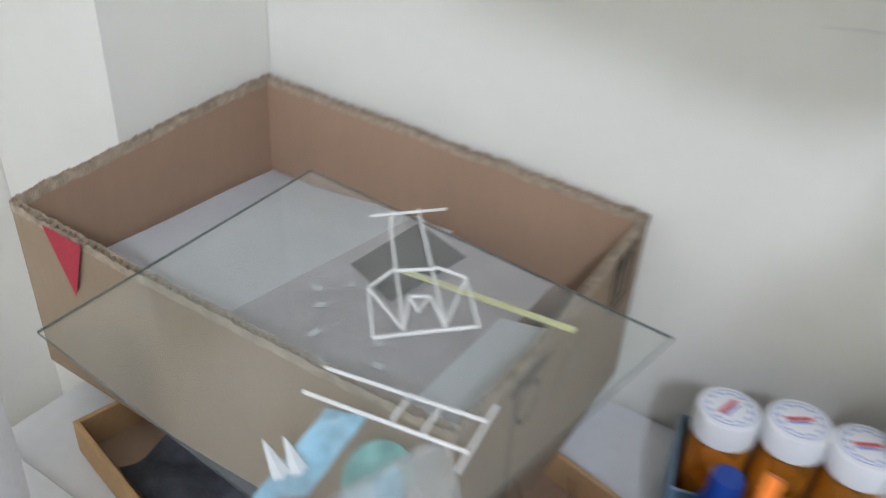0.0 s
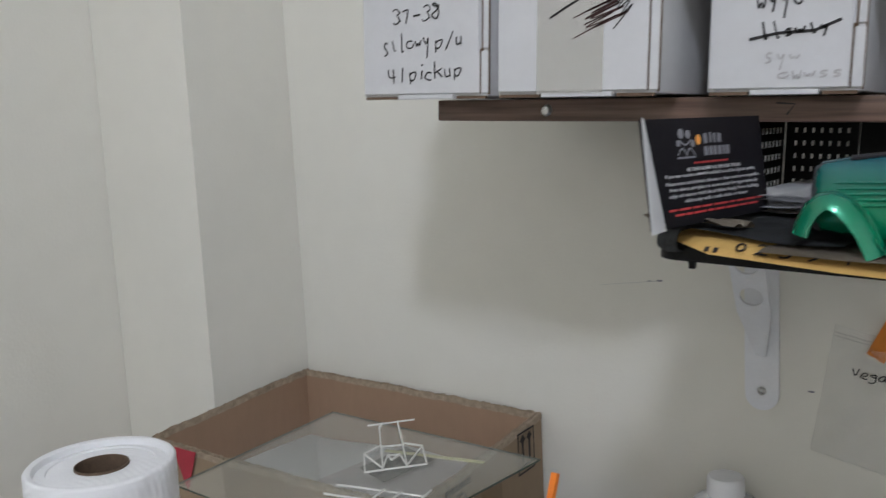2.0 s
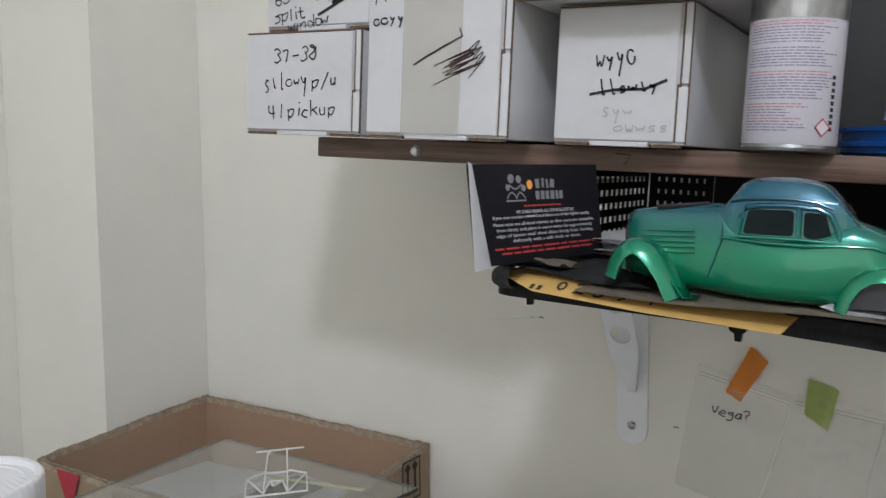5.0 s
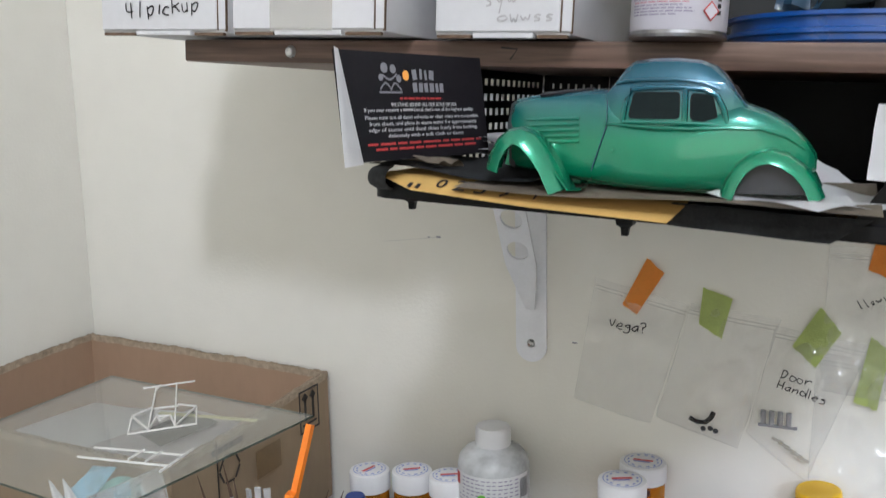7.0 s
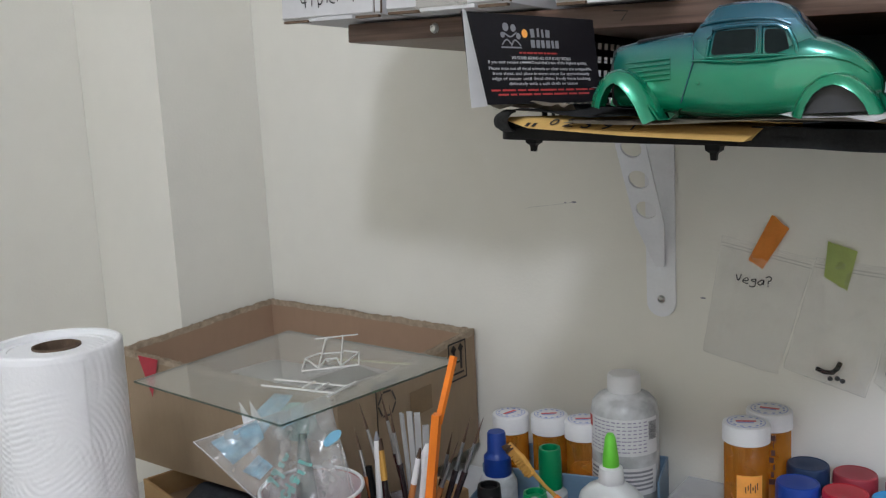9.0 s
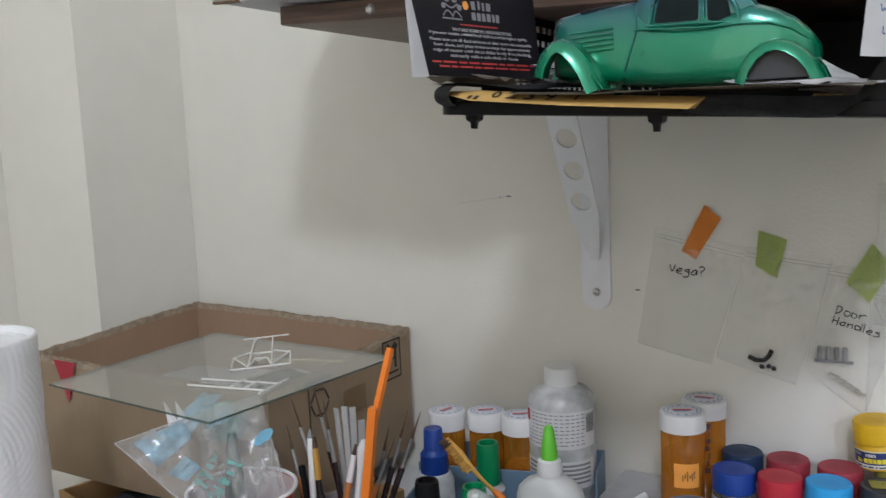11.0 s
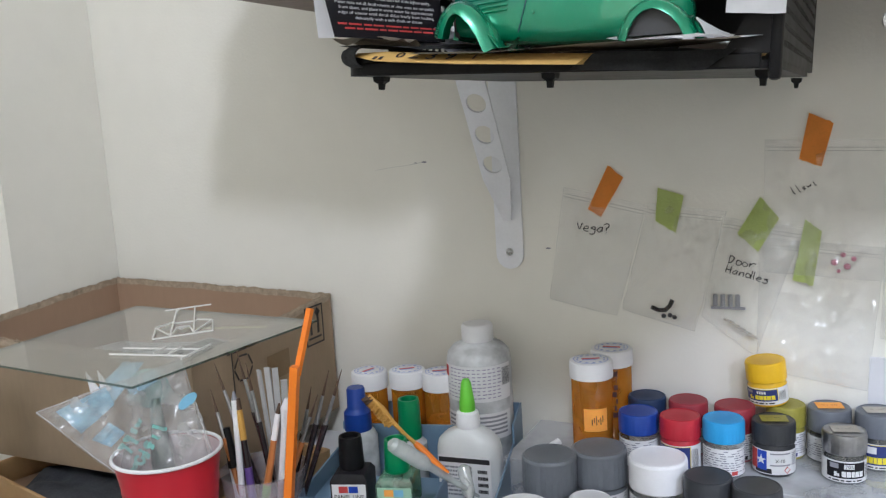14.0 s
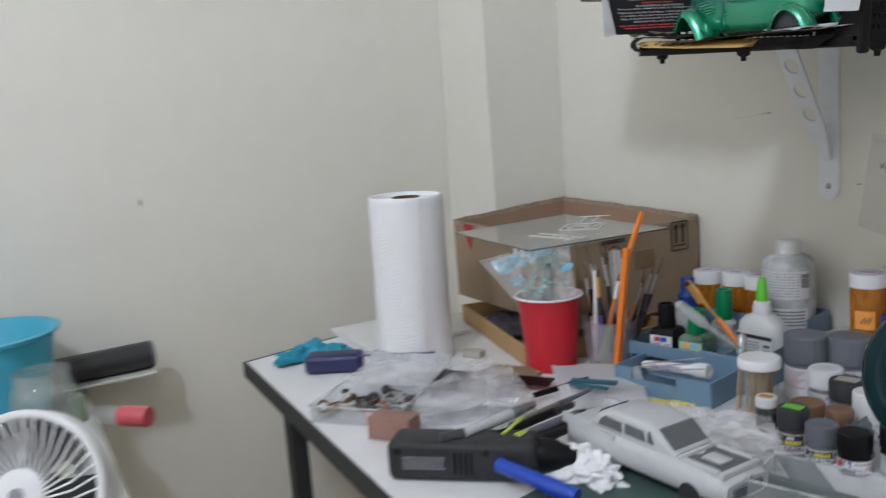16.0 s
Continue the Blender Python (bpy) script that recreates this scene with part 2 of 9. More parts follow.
FROST_B = film_mat("hazy_bottle_plastic", (0.90, 0.91, 0.92), 0.40, 0.08, 0.3, (0.78, 0.80, 0.82), 30)
BLUE_FILM = film_mat("pale_blue_film_print", (0.70, 0.86, 0.94), 0.20, 0.04, 0.3, (0.30, 0.58, 0.76), 60)
TEAL_FILM = film_mat("teal_film_print", (0.62, 0.86, 0.82), 0.15, 0.04, 0.3, (0.26, 0.54, 0.50), 60)
BAG = film_mat("clear_bag_film", (0.99, 0.99, 0.99), 0.94, 0.045, 0.16, (0.86, 0.86, 0.85), 55)
BAG_D = film_mat("hazy_bag_film", (0.97, 0.97, 0.97), 0.60, 0.06, 0.24, (0.80, 0.80, 0.81), 32)
BAG_W = film_mat("thin_bag_film", (0.985, 0.985, 0.985), 0.92, 0.070, 0.20, (0.86, 0.86, 0.84), 9)
TAPE_CLEAR = film_mat("matt_packing_tape", (0.98, 0.97, 0.95), 0.82, 0.05, 0.4, (0.72, 0.71, 0.68), 7)
GLASS_EDGE = glass_mat("pane_edge", (0.20, 0.29, 0.25), 0.05, 0.06)
BAG_C = film_mat("cup_bag_film", (0.97, 0.97, 0.97), 0.72, 0.030, 0.16, (0.60, 0.60, 0.60), 40)
CLEAR_PL = film_mat("clear_rigid_plastic", (0.97, 0.98, 0.985), 0.86, 0.07, 0.1, (0.84, 0.84, 0.87), 25)
AMBER = film_mat("amber_plastic", (0.95, 0.53, 0.10), 0.55, 0.09, 0.08, (0.68, 0.31, 0.035), 12)
AMBER_IN = mat("yellow_brown_contents", (0.58, 0.32, 0.06), 0.7, var=0.3, scale=70)
GLASS = glass_mat("pane_glass", (0.975, 0.99, 0.98))
JAR_GLASS = film_mat("jar_glass", (0.96, 0.97, 0.965), 0.90, 0.10, 0.04, (0.62, 0.66, 0.64), 20)
STYRENE = mat("white_styrene", (0.82, 0.81, 0.78), 0.5, var=0.03)
STYRENE_Y = mat("yellow_styrene", (0.72, 0.68, 0.34), 0.5, var=0.04)
BLUE_GREY = mat("blue_grey_plastic", (0.16, 0.255, 0.36), 0.42, var=0.06, scale=25, bump=0.04)
ORANGE = mat("orange_plastic", (0.86, 0.22, 0.015), 0.35, var=0.04)
TAPE_O = mat("orange_tape", (0.97, 0.41, 0.08), 0.75, var=0.08, scale=60, bump=0.25, bscale=500)
TAPE_G = mat("green_tape", (0.62, 0.72, 0.27), 0.75, var=0.08, scale=60, bump=0.25, bscale=500)
MASK_T = mat("beige_masking_tape", (0.45, 0.42, 0.36), 0.8, var=0.08, scale=60)
GREEN_CAP = mat("green_cap_plastic", (0.0, 0.21, 0.075), 0.35, var=0.05)
LIME_Y = mat("yellow_green_plastic", (0.42, 0.55, 0.08), 0.4)
LIME = mat("lime_tip_plastic", (0.16, 0.62, 0.05), 0.35, var=0.04)
BLUE_CAP = mat("blue_cap_plastic", (0.008, 0.045, 0.27), 0.38, var=0.08)
NAVY_CAP = mat("navy_cap_plastic", (0.012, 0.032, 0.085), 0.45, var=0.1)
SKY_CAP = mat("light_blue_cap_plastic", (0.025, 0.30, 0.62), 0.42, var=0.05)
RED_CAP = mat("red_cap_enamel", (0.42, 0.015, 0.03), 0.42, var=0.08)
RED_DK = mat("dull_red_cap", (0.30, 0.03, 0.045), 0.5, var=0.1)
YEL_CAP = mat("yellow_cap_plastic", (0.74, 0.44, 0.008), 0.42, var=0.05)
OLIVE_CAP = mat("olive_cap", (0.30, 0.27, 0.045), 0.5, var=0.1)
GREY_CAP = mat("grey_cap_plastic", (0.135, 0.148, 0.172), 0.4, var=0.08, bump=0.03)
GREY_DK = mat("dark_grey_cap", (0.035, 0.037, 0.042), 0.42, var=0.12)
BROWN_CAP = mat("brown_cap", (0.22, 0.12, 0.075), 0.5, var=0.12)
LABEL_W = mat("white_label", (0.70, 0.70, 0.71), 0.5, var=0.04, scale=60)
LABEL_NAVY = mat("navy_label", (0.02, 0.035, 0.16), 0.45, var=0.1)
LABEL_YEL = mat("yellow_print", (0.75, 0.62, 0.03), 0.5)
LABEL_PINK = mat("pink_label", (0.55, 0.36, 0.40), 0.5, var=0.1)
TEAL_PR = mat("teal_print", (0.20, 0.50, 0.46), 0.5, var=0.1, scale=60)
AQUA_PR = mat("pale_blue_print", (0.22, 0.52, 0.72), 0.5, var=0.06)
GLOVE = mat("blue_nitrile", (0.015, 0.27, 0.40), 0.55, var=0.12, scale=60, bump=0.2)
NAVY = mat("navy_plastic", (0.018, 0.022, 0.09), 0.4, var=0.1)
PRIMER = mat("grey_primer", (0.52, 0.53, 0.545), 0.6, var=0.05, scale=30, bump=0.04)
ERASER = mat("brown_sanding_block", (0.28, 0.16, 0.125), 0.85, var=0.12, scale=80, bump=0.2)
PEN_BLUE = mat("blue_marker_plastic", (0.010, 0.055, 0.42), 0.3, var=0.05)
PURPLE = mat("purple_handle", (0.13, 0.07, 0.28), 0.4)
BRUSH_BLK = mat("black_lacquer_handle", (0.02, 0.012, 0.014), 0.25, coat=0.4)
BRUSH_GRN = mat("green_handle", (0.18, 0.50, 0.06), 0.4)
BRUSH_WOOD = mat("orange_wood_handle", (0.44, 0.16, 0.045), 0.4)
BRISTLE = mat("brown_bristles", (0.09, 0.05, 0.03), 0.8, var=0.3)
BRASS = mat("brass_brush_handle", (0.55, 0.30, 0.06), 0.45, var=0.1)
BUCKET = mat("turquoise_bucket_plastic", (0.06, 0.40, 0.56), 0.38, var=0.05)
FAN_W = mat("white_fan_plastic", (0.74, 0.74, 0.76), 0.4, var=0.03)
CABLE_BLK = mat("black_tube_surface", (0.03, 0.03, 0.033), 0.4, var=0.2)
SIDE_TOP = mat("pale_side_table", (0.62, 0.62, 0.57), 0.5, var=0.08, scale=8)
CLOTH = mat("dark_blue_cloth", (0.10, 0.105, 0.12), 0.95, var=0.35, scale=50, bump=0.3)
TEAL_GLOSS = mat("dark_teal_gloss", (0.004, 0.022, 0.026), 0.10)
# teal highlight and pale lens reflection, put into rim colour and haze
HIGHLIGHT_RIM = mat("teal_highlight_rim", (0.05, 0.24, 0.28), 0.22, 0.8)
LENS = film_mat("lens_reflection_haze", (0.80, 0.90, 0.90), 0.62, 0.30, 0.05, (0.55, 0.66, 0.66), 8)
PIPE = mat("white_clamp_plastic", (0.62, 0.62, 0.58), 0.45, var=0.12, scale=60)
CAN_W = mat("printed_can_white", (0.62, 0.60, 0.66), 0.4, var=0.03)
CAN_TINT = mat("pale_purple_print", (0.30, 0.27, 0.38), 0.5)
BLUE_LID = mat("royal_blue_tub", (0.004, 0.075, 0.33), 0.3, coat=0.3)
STEEL_BLUE = mat("steel_blue_paint", (0.025, 0.085, 0.16), 0.35, coat=0.2)


def two_tone(name):
    """Green lower body running into blue on the upper surfaces, metallic flake under clear coat."""
    m = mat(name, (0.0, 0.24, 0.14), 0.28, 0.40, var=0.05, scale=900, coat=0.9)
    nt = m.node_tree
    b = nt.nodes["Principled BSDF"]
    co, sep, mr, cr = (nt.nodes.new(k) for k in ("ShaderNodeTexCoord", "ShaderNodeSeparateXYZ", "ShaderNodeMapRange", "ShaderNodeValToRGB"))
    nt.links.new(co.outputs["Object"], sep.inputs[0])
    nt.links.new(sep.outputs["Z"], mr.inputs[0])
    mr.inputs[1].default_value, mr.inputs[2].default_value = 0.026, 0.053
    nt.links.new(mr.outputs[0], cr.inputs[0])
    cr.color_ramp.elements[0].color = (0.003, 0.23, 0.115, 1)
    cr.color_ramp.elements[1].color = (0.004, 0.085, 0.135, 1)
    nt.links.new(cr.outputs[0], b.inputs["Base Color"])
    nt.links.remove(b.inputs["Roughness"].links[0])
    b.inputs["Roughness"].default_value = 0.27
    return m


for dull in (TEAL_GLOSS, SHADE_BLACK, BLACK_PL, BLACK_CARD, GREY_FELT, STEEL_DK):
    dull.node_tree.nodes["Principled BSDF"].inputs["Specular IOR Level"].default_value = 0.14
CAR_GREEN = two_tone("green_to_blue_metallic")


# ---- mesh helpers ----
def mesh_of(name, bm, material, angle=35):
    me = bpy.data.meshes.new(name)
    bmesh.ops.recalc_face_normals(bm, faces=bm.faces)
    bm.to_mesh(me)
    bm.free()
    me.materials.append(material)
    if angle:
        me.shade_smooth()
        me.set_sharp_from_angle(angle=radians(angle))
    return me


def part(name, bm, material, parent=None, label="", m=None, angle=35):
    ob = new(name, mesh_of(name, bm, material, angle))
    if m is not None:
        ob.matrix_basis = m
    if parent is not None:
        ob.parent = parent
    if label:
        ob["label"] = label
    return ob


def thing(name, m, label, category, group="", kind=""):
    ob = new(name)
    ob.empty_display_size = 0.01
    ob.matrix_basis = m
    return tagged(ob, label, category, group, kind)


def block(lo, hi, bevel=0.0, seg=2):
    bm = bmesh.new()
    bmesh.ops.create_cube(bm, size=1)
    for v in bm.verts:
        v.co = [(a + b) / 2 + c * (b - a) for a, b, c in zip(lo, hi, v.co)]
    if bevel:
        bmesh.ops.bevel(bm, geom=bm.edges[:], offset=bevel, segments=seg, affect="EDGES", profile=0.5)
    return bm


def lathe(profile, seg=32, closed=False):
    """Turns (radius, height) pairs round the z axis."""
    bm = bmesh.new()
    rings = []
    for r, z in profile:
        if r < 1e-6:
            rings.append([bm.verts.new((0, 0, z))])
        else:
            rings.append([bm.verts.new((r * math.cos(2 * math.pi * i / seg), r * math.sin(2 * math.pi * i / seg), z)) for i in range(seg)])
    pairs = list(zip(rings, rings[1:]))
    if closed:
        pairs.append((rings[-1], rings[0]))
    for a, b in pairs:
        for i in range(seg):
            j = (i + 1) % seg
            if len(a) == 1 and len(b) == 1:
                continue
            if len(a) == 1:
                bm.faces.new((a[0], b[i], b[j]))
            elif len(b) == 1:
                bm.faces.new((a[i], a[j], b[0]))
            else:
                bm.faces.new((a[i], a[j], b[j], b[i]))
    return bm


def rod(points, radius, seg=8, taper=None, caps=True):
    """A round rod along a polyline; taper gives a radius for each point."""
    bm = bmesh.new()
    pts = [Vector(p) for p in points]
    rings = []
    for i, p in enumerate(pts):
        d = (pts[min(i + 1, len(pts) - 1)] - pts[max(i - 1, 0)]).normalized()
        side = d.cross(Vector((0, 0, 1)) if abs(d.z) < 0.9 else Vector((1, 0, 0))).normalized()
        up = side.cross(d)
        r = taper[i] if taper else radius
        rings.append([bm.verts.new(p + side * r * math.cos(2 * math.pi * k / seg) + up * r * math.sin(2 * math.pi * k / seg)) for k in range(seg)])
    for a, b in zip(rings, rings[1:]):
        for k in range(seg):
            bm.faces.new((a[k], a[(k + 1) % seg], b[(k + 1) % seg], b[k]))
    if caps:
        bm.faces.new(rings[0][::-1])
        bm.faces.new(rings[-1])
    return bm


def bar(a, b, w, h):
    """A square strip from a to b."""
    a, b = Vector(a), Vector(b)
    d = (b - a).normalized()
    side = d.cross(Vector((0, 0, 1))).normalized() * w / 2
    up = side.normalized().cross(d) * h / 2
    bm = bmesh.new()
    q = [[bm.verts.new(p + s * side + t * up) for s, t in ((-1, -1), (1, -1), (1, 1), (-1, 1))] for p in (a, b)]
    for k in range(4):
        bm.faces.new((q[0][k], q[0][(k + 1) % 4], q[1][(k + 1) % 4], q[1][k]))
    bm.faces.new(q[0][::-1])
    bm.faces.new(q[1])
    return bm


def grid(w, h, nx, ny, f=None, thick=0.0):
    """A sheet w by h about the origin, shaped by f(u, v) -> offset; optionally with thickness."""
    bm = bmesh.new()
    vs = [[bm.verts.new(Vector(((i / nx - 0.5) * w, (j / ny - 0.5) * h, 0)) + Vector(f(i / nx, j / ny) if f else (0, 0, 0))) for i in range(nx + 1)] for j in range(ny + 1)]
    for j in range(ny):
        for i in range(nx):
            bm.faces.new((vs[j][i], vs[j][i + 1], vs[j + 1][i + 1], vs[j + 1][i]))
    if thick:
        bmesh.ops.solidify(bm, geom=bm.faces[:], thickness=thick)
    return bm


def sheet(corners, thick, n=8, bend=0.0, seed=0.0):
    """A thin sheet between four corners (in order round it), gently buckled."""
    c = [Vector(p) for p in corners]
    nrm = (c[1] - c[0]).cross(c[3] - c[0]).normalized()
    bm = bmesh.new()
    vs = []
    for j in range(n + 1):
        row = []
        for i in range(n + 1):
            u, v = i / n, j / n
            p = c[0] * (1 - u) * (1 - v) + c[1] * u * (1 - v) + c[2] * u * v + c[3] * (1 - u) * v
            row.append(bm.verts.new(p + nrm * bend * noise.noise(Vector((u * 2.2 + seed, v * 2.2, seed)))))
        vs.append(row)
    for j in range(n):
        for i in range(n):
            bm.faces.new((vs[j][i], vs[j][i + 1], vs[j + 1][i + 1], vs[j + 1][i]))
    if thick:
        bmesh.ops.solidify(bm, geom=bm.faces[:], thickness=thick)
    return bm


def arc_patch(r, z0, z1, a0, a1, seg=14):
    """A curved label patch on a cylinder; angles in degrees, 0 is +x."""
    bm = bmesh.new()
    lo, hi = [], []
    for i in range(seg + 1):
        a = radians(a0 + (a1 - a0) * i / seg)
        lo.append(bm.verts.new((r * math.cos(a), r * math.sin(a), z0)))
        hi.append(bm.verts.new((r * math.cos(a), r * math.sin(a), z1)))
    for i in range(seg):
        bm.faces.new((lo[i], lo[i + 1], hi[i + 1], hi[i]))
    return bm


def joined(*parts):
    """Several bmeshes as one."""
    bm = bmesh.new()
    for p in parts:
        me = bpy.data.meshes.new("tmp")
        p.to_mesh(me)
        p.free()
        bm.from_mesh(me)
        bpy.data.meshes.remove(me)
    return bm


def moved(bm, m):
    bmesh.ops.transform(bm, matrix=m, verts=bm.verts[:])
    return bm


def letters(text, size):
    """Raised lettering in the built-in font, centred, in the xy plane."""
    cu = bpy.data.curves.new("letters", "FONT")
    cu.body, cu.size, cu.align_x, cu.align_y, cu.extrude, cu.resolution_u = text, size, "CENTER", "CENTER", 0.0001, 2
    tmp = bpy.data.objects.new("letters", cu)
    scene.collection.objects.link(tmp)
    me = bpy.data.meshes.new_from_object(tmp.evaluated_get(bpy.context.evaluated_depsgraph_get()))
    bm = bmesh.new()
    bm.from_mesh(me)
    bpy.data.objects.remove(tmp)
    bpy.data.curves.remove(cu)
    bpy.data.meshes.remove(me)
    return bm


def rounded(points, times=2):
    """Cuts the corners of a pen path."""
    pts = [Vector((p[0], p[1])) for p in points]
    for _ in range(times if len(pts) > 2 else 0):
        mid = [q for a, b in zip(pts, pts[1:]) for q in (a * 0.75 + b * 0.25, a * 0.25 + b * 0.75)]
        pts = [pts[0]] + mid[1:-1] + [pts[-1]]
    return pts


def stroke(points, width, h=0.0002):
    """A pen stroke: a thin ribbon through points of the xy plane."""
    bm = bmesh.new()
    pts = [Vector((p[0], p[1], 0)) for p in points]
    last = None
    for i, p in enumerate(pts):
        d = (pts[min(i + 1, len(pts) - 1)] - pts[max(i - 1, 0)])
        d = d.normalized() if d.length > 1e-9 else Vector((1, 0, 0))
        s = Vector((-d.y, d.x, 0)) * width / 2
        a, b = bm.verts.new(p + s + Vector((0, 0, h))), bm.verts.new(p - s + Vector((0, 0, h)))
        if last:
            bm.faces.new((last[0], last[1], b, a))
        last = (a, b)
    return bm


def fit_letters(text, width, size):
    """Lettering squeezed or stretched to a given width."""
    bm = letters(text, size)
    xs = [v.co.x for v in bm.verts]
    k, mid = width / (max(xs) - min(xs)), (max(xs) + min(xs)) / 2
    for v in bm.verts:
        v.co.x = (v.co.x - mid) * k
    return bm


# pen strokes of handwritten characters: pairs of digits, x then y, on a grid with the baseline at 2
PEN = {"0": "3916133355793979", "1": "3932", "2": "183958461252", "3": "1839574636455343321213", "4": "19155555 4942", "6": "492815133242535515", "7": "18594632", "8": "57391847554332131435465758",
       "-": "1555", "/": "5911", "'": "2927", "?": "1839585635343333 3231", "D": "1912 1839574533120212", "H": "1912 5952 1555", "V": "193259",
       "a": "5636141332435456 5652", "c": "553614133252", "d": "543616133254 5952", "e": "14545636141332 3252", "g": "563615345456 5651301011", "i": "2622 2829", "k": "1912 5614 2552",
       "l": "2922", "n": "1612 1436565552", "o": "3616133253553616", "p": "1610 1536565543322213", "r": "1612 14365655", "s": "56361545534212", "t": "2923325253 0646", "u": "16132243 4642", "w": "061225425666"}


def handwriting(text, size, seed=1, pen=0.105):
    """Words in pen strokes, centred in the xy plane; size is the height of a capital."""
    rng = random.Random(seed)
    k = size / 7.0
    x, bms = 0.0, []
    for ch in text:
        if ch == " ":
            x += 4.0 * k
            continue
        tilt, lift, grow = rng.uniform(-0.05, 0.16), rng.uniform(-0.35, 0.35), rng.uniform(0.90, 1.08)
        for run in PEN[ch].split():
            pts = [Vector((int(run[i]) + rng.uniform(-0.22, 0.22), int(run[i + 1]) - 2 + rng.uniform(-0.22, 0.22))) for i in range(0, len(run), 2)]
            pts = rounded(pts)
            bms.append(stroke([(x + (p.x + tilt * p.y) * k * grow, (p.y * grow + lift) * k) for p in pts], size * pen * rng.uniform(0.85, 1.15)))
        x += (3.2 if ch in "il1'" else 5.7) * k
    return moved(joined(*bms), Matrix.Translation((-x / 2, -size * 0.4, 0)))


def scrawl(width, height, count, pen, seed):
    """An unreadable handwritten word: a run of pen shapes, each its own stroke."""
    rng = random.Random(seed)
    step = width / count
    bms = []
    for i in range(count):
        x, w = (i + 0.5) * step - width / 2, step * rng.uniform(0.34, 0.44)
        h = height * rng.choice((0.30, 0.34, 0.58))
        y = rng.uniform(-0.06, 0.06) * height
        kind = rng.randrange(5)
        if kind == 0:
            pts = [(w * math.cos(t), h * 0.55 * math.sin(t)) for t in (0.6 + 0.52 * k for k in range(12))]
        elif kind == 1:
            pts = [(-w * 0.2, h * 1.1), (0, h * 0.1), (w * 0.1, -h * 0.6), (w * 0.6, -h * 0.4)]
        elif kind == 2:
            pts = [(-w, h * 0.5), (-w * 0.5, -h * 0.55), (0, h * 0.2), (w * 0.5, -h * 0.55), (w, h * 0.5)]
        elif kind == 3:
            pts = [(-w * 0.8, h * 0.5), (-w * 0.2, -h * 0.3), (w * 0.7, h * 0.6), (w * 0.1, -h * 0.5), (-w * 0.4, -h * 1.3)]
        else:
            pts = [(w * 0.7, h * 0.4), (0, h * 0.6), (-w * 0.6, h * 0.1), (w * 0.4, -h * 0.1), (w * 0.5, -h * 0.5), (-w * 0.6, -h * 0.6)]
        bms.append(moved(stroke(rounded(pts), pen * rng.uniform(0.8, 1.15)), pose(x, y, 0, 0, 0, rng.uniform(-8, 8))))
    return joined(*bms)


def scribble(width, height, turns, pen, seed):
    rng = random.Random(seed)
    pts = []
    for i in range(turns * 2 + 1):
        t = i / (turns * 2)
        s = 1 if i % 2 else -1
        pts.append((s * width / 2 * rng.uniform(0.55, 1.0) + width * 0.05, (t - 0.5) * height + s * height * 0.35 * rng.uniform(0.5, 1)))
    return stroke(rounded(pts, 3), pen)


def lines(width, height, rows, thick, seed, fill=0.92):
    """Lines of print too small to read, as bars in the xy plane."""
    rng = random.Random(seed)
    bm = bmesh.new()
    for i in range(rows):
        y = height / 2 - (i + 0.5) * height / rows
        x = -width / 2
        end = width / 2 * rng.uniform(2 * fill - 1, 1)
        while x < end:
            w = min(rng.uniform(0.05, 0.16) * width, end - x)
            q = [bm.verts.new((x + a * w, y + b * thick / 2, 0.0002)) for a, b in ((0, -1), (1, -1), (1, 1), (0, 1))]
            bm.faces.new(q)
            x += w + 0.018 * width
    return bm


# the frame of a wall seen from the room: x right, y up, z out of the wall
ON_WALL = Matrix(((1, 0, 0, 0), (0, 0, -1, 0), (0, 1, 0, 0), (0, 0, 0, 1)))
TOP = 0.75  # tabletop


# ---- the room ----
def slab(name, lo, hi, material, label, category="wall"):
    ob = part(name, block(lo, hi), material, angle=0)
    return tagged(ob, label, category, kind="structure")


slab("floor", (-0.35, -3.2, -0.1), (3.3, 0.15, 0.0), FLOOR, "brown vinyl floor of the room", "floor")
slab("ceiling", (-0.35, -3.2, 2.70), (3.3, 0.15, 2.82), CEIL, "plain white painted ceiling", "ceiling")
slab("wall_back", (-0.19, 0.0, 0.0), (3.3, 0.12, 2.70), WALL, "off-white painted wall behind the workbench", "wall")
slab("wall_left", (-0.31, -3.2, 0.0), (-0.19, 0.12, 2.70), WALL, "off-white painted side wall", "wall")
slab("wall_right", (3.0, -3.2, 0.0), (3.12, 0.0, 2.70), WALL, "off-white painted wall", "wall")
# this wall's opening and window are invented, to house the fill lamp
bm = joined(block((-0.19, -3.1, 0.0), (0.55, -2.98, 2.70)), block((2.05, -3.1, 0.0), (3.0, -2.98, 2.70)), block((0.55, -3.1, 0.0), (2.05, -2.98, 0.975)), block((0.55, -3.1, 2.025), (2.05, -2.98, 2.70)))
tagged(part("wall_front", bm, WALL, angle=0), "off-white painted wall holding the added window", "wall", kind="structure")
window = tagged(new("added_window"), "plain white window, unseen, added for the fill lamp", "window", kind="structure")
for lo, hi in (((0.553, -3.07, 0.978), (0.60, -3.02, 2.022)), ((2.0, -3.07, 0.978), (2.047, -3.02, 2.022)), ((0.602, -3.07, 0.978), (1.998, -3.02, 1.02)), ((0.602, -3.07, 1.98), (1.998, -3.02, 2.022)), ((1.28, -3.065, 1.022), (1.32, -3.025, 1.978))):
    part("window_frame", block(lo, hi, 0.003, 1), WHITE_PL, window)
bm = block((-0.189, -0.183, 0.0), (0.004, -0.0005, 2.70))
